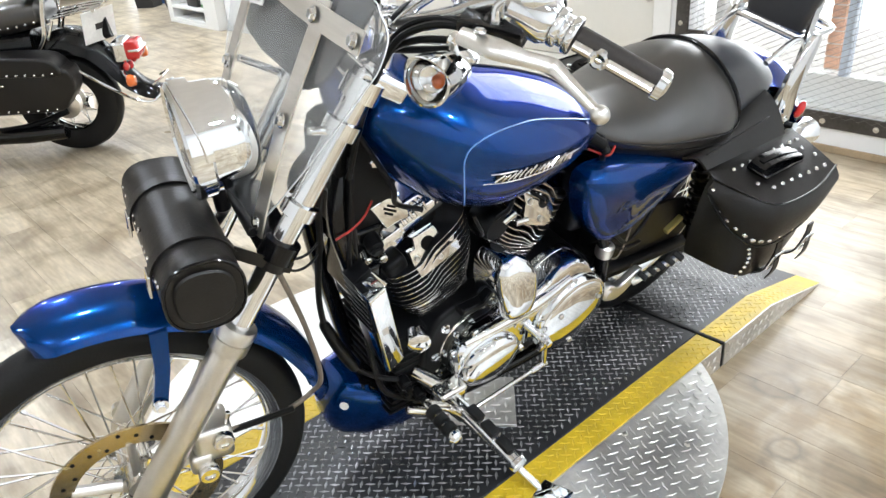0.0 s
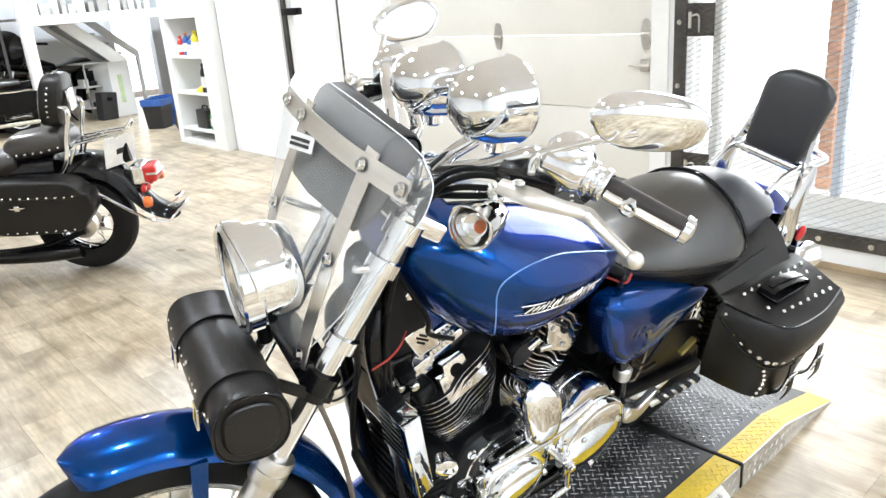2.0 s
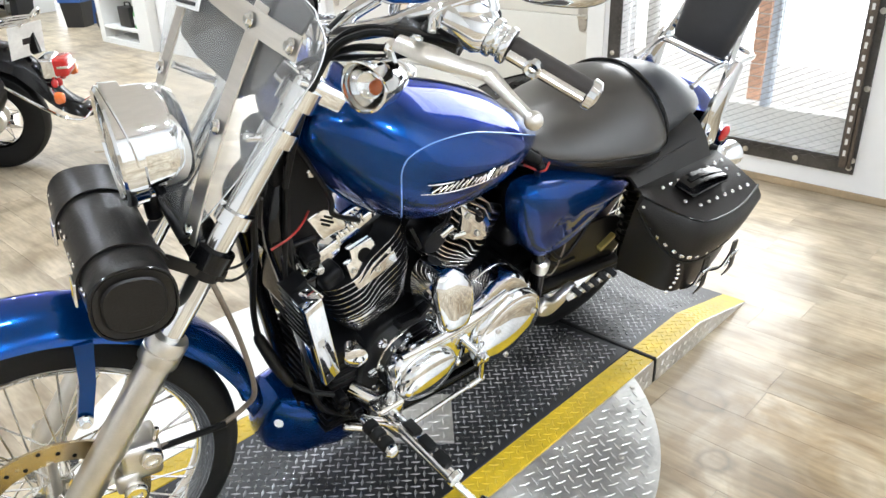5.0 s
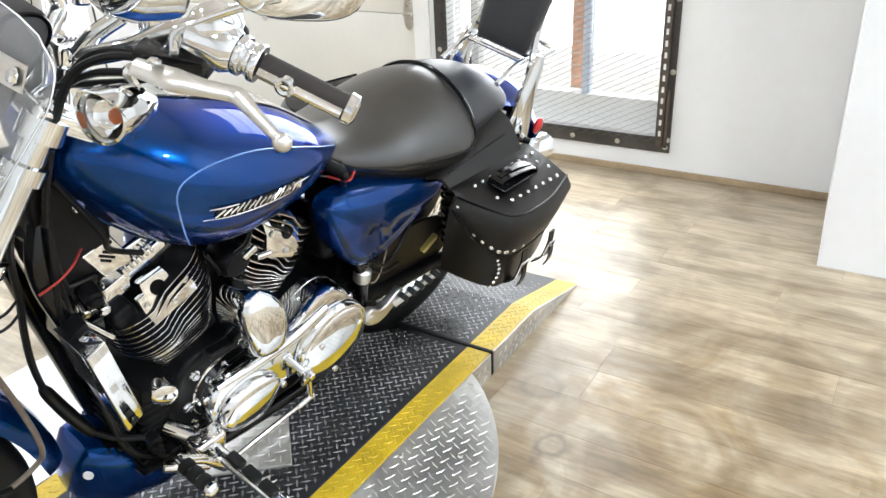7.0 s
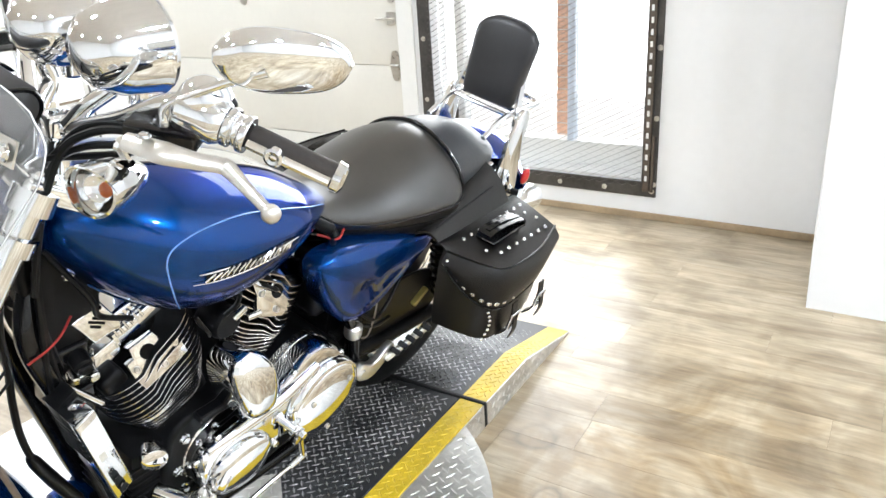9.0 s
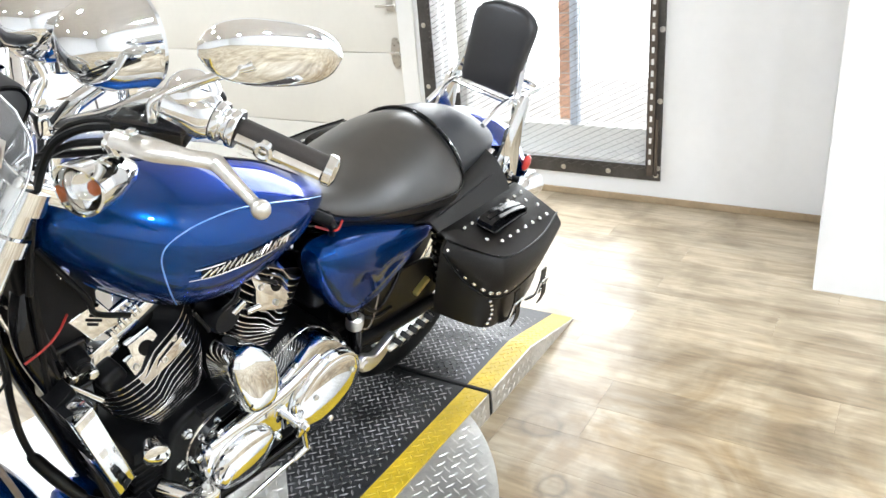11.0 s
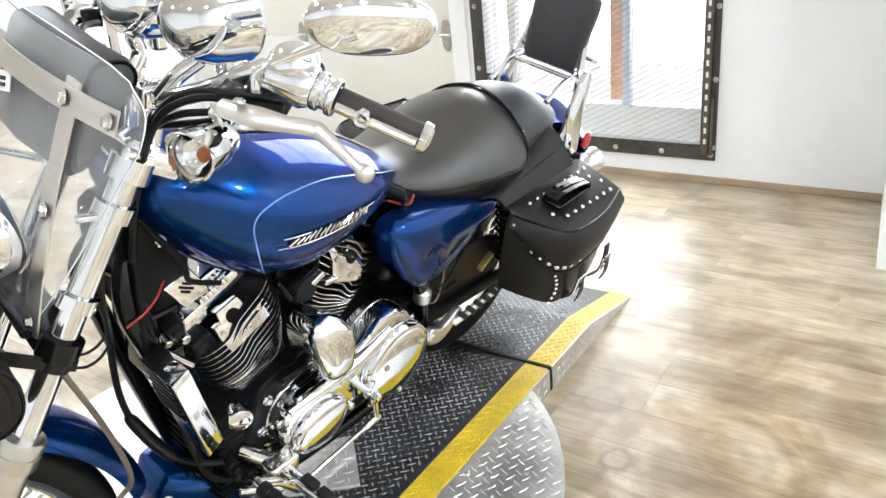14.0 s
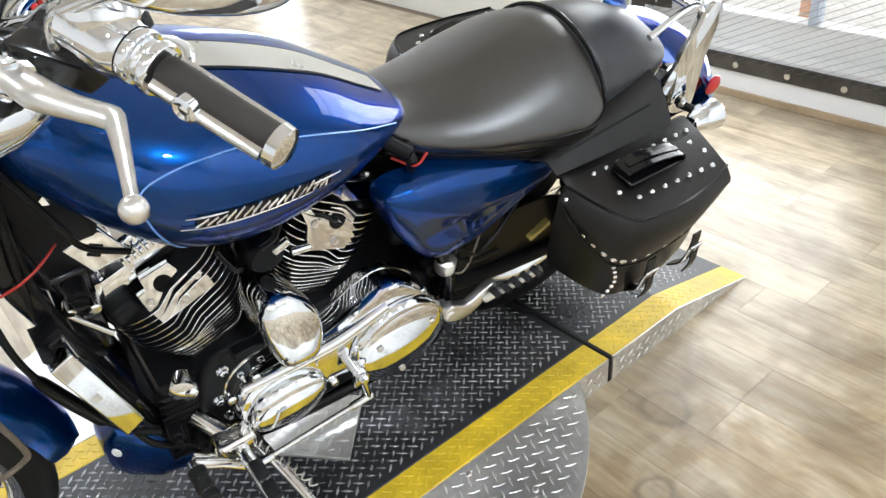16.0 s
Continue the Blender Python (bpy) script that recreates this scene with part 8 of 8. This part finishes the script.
part("liner", loft([[(x * w, y * w, z) for x, y in ((-1, -1), (0, -1.03), (1, -1), (1.03, 0), (1, 1), (0, 1.03), (-1, 1), (-1.03, 0))] for w, z in ((0.163, 0.33), (0.166, 0.42), (0.158, 0.425), (0.15, 0.36))], False), BLUE_PLASTIC, bin_ob, "blue plastic liner folded over the rim")
solid("blue_tub", loft([[(4.06 + x * w, 8.62 + y * w, z) for x, y in ((-1, -1), (1, -1), (1, 1), (-1, 1))] for w, z in ((0.10, 0.0), (0.13, 0.38), (0.12, 0.38), (0.09, 0.03))]), BLUE_PLASTIC, "blue plastic tub behind the waste bin", "tub")
vac = thing("vacuum_cleaner", Matrix.Translation((4.02, 7.95, 0)), "black canister vacuum cleaner with a hose on the floor", "vacuum")
part("body", loft([oval(0, 0.11, 0.07, 0.09, -0.10, 20), oval(0, 0.13, 0.11, 0.13, -0.02, 20), oval(0, 0.11, 0.09, 0.10, 0.10, 20)]), BLACK_PLASTIC, vac)
part("hose", tube([(0, 0, 0.25), (-0.03, -0.06, 0.33), (-0.05, -0.1, 0.2), (-0.06, -0.1, 0.02)], 0.015, 8), CABLE, vac)
for s in (-1, 1):
    part("wheel", lathe([(0, -0.012), (0.035, -0.012), (0.035, 0.012), (0, 0.012)], 16, (0, 1, 0), (0.05, s * 0.1, 0.036)), RUBBER, vac)

# white cabinet, black case and shelf things at the far end
cab = thing("cabinet", pose(3.99, 10.2, 0, 0, 0, 14), "low white cabinet with a pale green strip on its side", "cabinet")
part("body", box((0.0, 0.0, 0.0), (0.34, 0.62, 0.80), 0.006, 2), WHITE_TRIM, cab)
part("strip", box((0.12, -0.004, 0.20), (0.19, -0.001, 0.60), 0.001, 1), mat("pale_green_print", (0.55, 0.68, 0.40), 0.5), cab, "pale green printed strip")
rack = thing("shelf", pose(3.70, 10.35, 0, 0, 0, 14), "open grey shelf rack with parts", "shelf")
for z in (0.15, 0.45, 0.78):
    part("shelf_board", box((0, 0, z), (0.28, 0.4, z + 0.02), 0.002, 1), PAPER, rack, smooth=False)
for x in (0.0, 0.26):
    for y in (0.0, 0.38):
        part("post", box((x, y, 0), (x + 0.02, y + 0.02, 0.80)), BRUSHED, rack, smooth=False)
for k, (x, w, h, m) in enumerate(((0.02, 0.08, 0.10, PAPER), (0.13, 0.10, 0.06, BLACK_PLASTIC))):
    for z in (0.17, 0.47):
        solid("parts_box", box((0, 0, 0), (w, 0.15, h), 0.003, 1), m, "small box of parts on the rack", "box", m=pose(3.70, 10.35, z + 0.001, 0, 0, 14) @ Matrix.Translation((x, 0.1, 0)))
crate = thing("black_crate", pose(3.70, 10.22, 0, 0, 6, 10), "black plastic tool case standing on the floor", "case")
part("body", box((0, -0.18, 0.001), (0.24, 0, 0.40), 0.02, 3), BLACK_PLASTIC, crate)
part("latch", box((0.08, -0.19, 0.28), (0.16, -0.1805, 0.33), 0.003, 1), BLACK_METAL, crate)

# mezzanine on a column with stairs beneath
FAR_X, FAR_Y = 6.4, 12.6
mezz = thing("mezzanine", Matrix.Translation((0, 9.5, 0)), "white-edged mezzanine shelf crowded with grey and white stock", "mezzanine", "", "structure")
part("beam", box((2.90, 0.0, 1.36), (FAR_X, 0.12, 1.48), 0.004, 1), WHITE_TRIM, mezz, smooth=False)
part("deck", box((2.90, 0.121, 1.44), (FAR_X, 3.0, 1.47), 0.002, 1), GREY_WALL, mezz, smooth=False)
part("column", box((2.80, -0.02, 0.0), (2.93, 0.11, CEILING - 0.002), 0.004, 1), WHITE_TRIM, mezz, smooth=False)
part("back_board", box((2.94, 0.35, 1.482), (FAR_X, 0.38, CEILING - 0.002), 0.002, 1), GREY_WALL, mezz, smooth=False)
rs = random.Random(9)
x = 2.98
while x < 4.5:
    w = rs.uniform(0.05, 0.16)
    h = rs.uniform(0.10, 0.24)
    solid("stock_carton", box((x, 9.62, 1.4805), (x + w, 9.80, 1.4805 + h), 0.004, 1), rs.choice((PAPER, PAPER, GREY_WALL, BRUSHED)), "pale carton standing on the mezzanine edge", "carton", group="cartons on the mezzanine")
    x += w + rs.uniform(0.01, 0.05)
stairs = thing("stairs", Matrix.Translation((0, 10.0, 0)), "white open stairs climbing to the mezzanine", "stairs", "", "structure")
for y in (0.0, 0.75):
    part("stringer", prism([(3.35, 1.358), (3.60, 1.358), (4.20, 0.84), (4.20, 0.802), (3.99, 0.802)], y, y + 0.05, "y", 0.003, 1), WHITE_TRIM, stairs, smooth=False)
for k in range(3):
    part("tread", box((3.66 + 0.16 * k, 0.052, 1.18 - 0.145 * k), (3.86 + 0.16 * k, 0.748, 1.21 - 0.145 * k), 0.003, 1), GREY_WALL, stairs, smooth=False)
part("soffit", prism([(3.50, 1.330), (4.14, 0.83), (4.12, 0.81), (3.48, 1.31)], 0.052, 0.748, "y", 0.0), GREY_WALL, stairs, smooth=False)
part("stringer", prism([(4.02, 1.358), (4.18, 1.358), (4.75, 0.88), (4.75, 0.0), (4.70, 0.0), (4.70, 0.80)], 0.9, 0.95, "y", 0.003, 1), WHITE_TRIM, stairs, smooth=False)

# cardboard and yellow tins high at the far end
tall = thing("storage_rack", Matrix.Translation((2.35, 9.2, 0)), "tall steel rack with cardboard boxes and yellow tins", "rack")
for z in (0.55, 1.30, 1.62):
    part("shelf_board", box((-0.45, 0.9, z), (0.35, 1.3, z + 0.025), 0.002, 1), BRUSHED, tall, smooth=False)
for x in (-0.45, 0.33):
    for y in (0.88, 1.30):
        part("post", box((x, y, 0), (x + 0.03, y + 0.03, 2.2)), STEEL_DARK, tall, smooth=False)
for x, w, h, m, z, n in ((0.06, 0.24, 0.16, CARDBOARD, 1.326, "cardboard_box"), (-0.28, 0.30, 0.20, CARDBOARD, 1.326, "cardboard_box"), (0.0, 0.10, 0.20, YELLOW_PLASTIC, 1.646, "yellow_tin"), (0.14, 0.10, 0.20, YELLOW_PLASTIC, 1.646, "yellow_tin"), (-0.2, 0.12, 0.24, YELLOW_PLASTIC, 1.646, "yellow_tin")):
    solid(n, box((2.35 + x, 10.12, z), (2.35 + x + w, 10.36, z + h), 0.005, 1), m, "brown cardboard box on a rack" if m is CARDBOARD else "yellow tin on a rack", "box" if m is CARDBOARD else "tin", group="stock on the rack")

# ---- plank floor ----
solid("floor", join(box((X_BACK, Y_LOW, -0.10), (WALL_X + 0.22, 5.93, -0.0025)), box((X_BACK, 5.93, -0.10), (X_FAR, Y_HIGH + 1.2, -0.0025))), GROUT, "pale oak-look vinyl plank floor", "floor", "structure", smooth=False)
floor_ob = bpy.data.objects["floor"]
PW, PL = 0.152, 0.92
plank_meshes = {}


def plank_mesh(length):
    key = round(length, 2)
    if key not in plank_meshes:
        bm = box((0.0004, 0.0004, -0.002), (PW - 0.0004, length - 0.0004, 0.0))
        me = bpy.data.meshes.new("plank")
        bm.to_mesh(me)
        bm.free()
        me.materials.append(PLANKS)
        plank_meshes[key] = me
    return plank_meshes[key]


rng = random.Random(5)
rest_v, rest_f = [], []
nx = int((WALL_X - X_BACK) / PW)
nfar = int((X_FAR - WALL_X) / PW)
for i in range(-nfar, nx + 1):
    x = WALL_X - (i + 1) * PW
    low = 6.1 if i < 0 else Y_LOW
    y = Y_LOW - rng.random() * PL
    while y < Y_HIGH:
        a, b = max(y, low), min(y + PL, Y_HIGH)
        y += PL
        if b - a < 0.05:
            continue
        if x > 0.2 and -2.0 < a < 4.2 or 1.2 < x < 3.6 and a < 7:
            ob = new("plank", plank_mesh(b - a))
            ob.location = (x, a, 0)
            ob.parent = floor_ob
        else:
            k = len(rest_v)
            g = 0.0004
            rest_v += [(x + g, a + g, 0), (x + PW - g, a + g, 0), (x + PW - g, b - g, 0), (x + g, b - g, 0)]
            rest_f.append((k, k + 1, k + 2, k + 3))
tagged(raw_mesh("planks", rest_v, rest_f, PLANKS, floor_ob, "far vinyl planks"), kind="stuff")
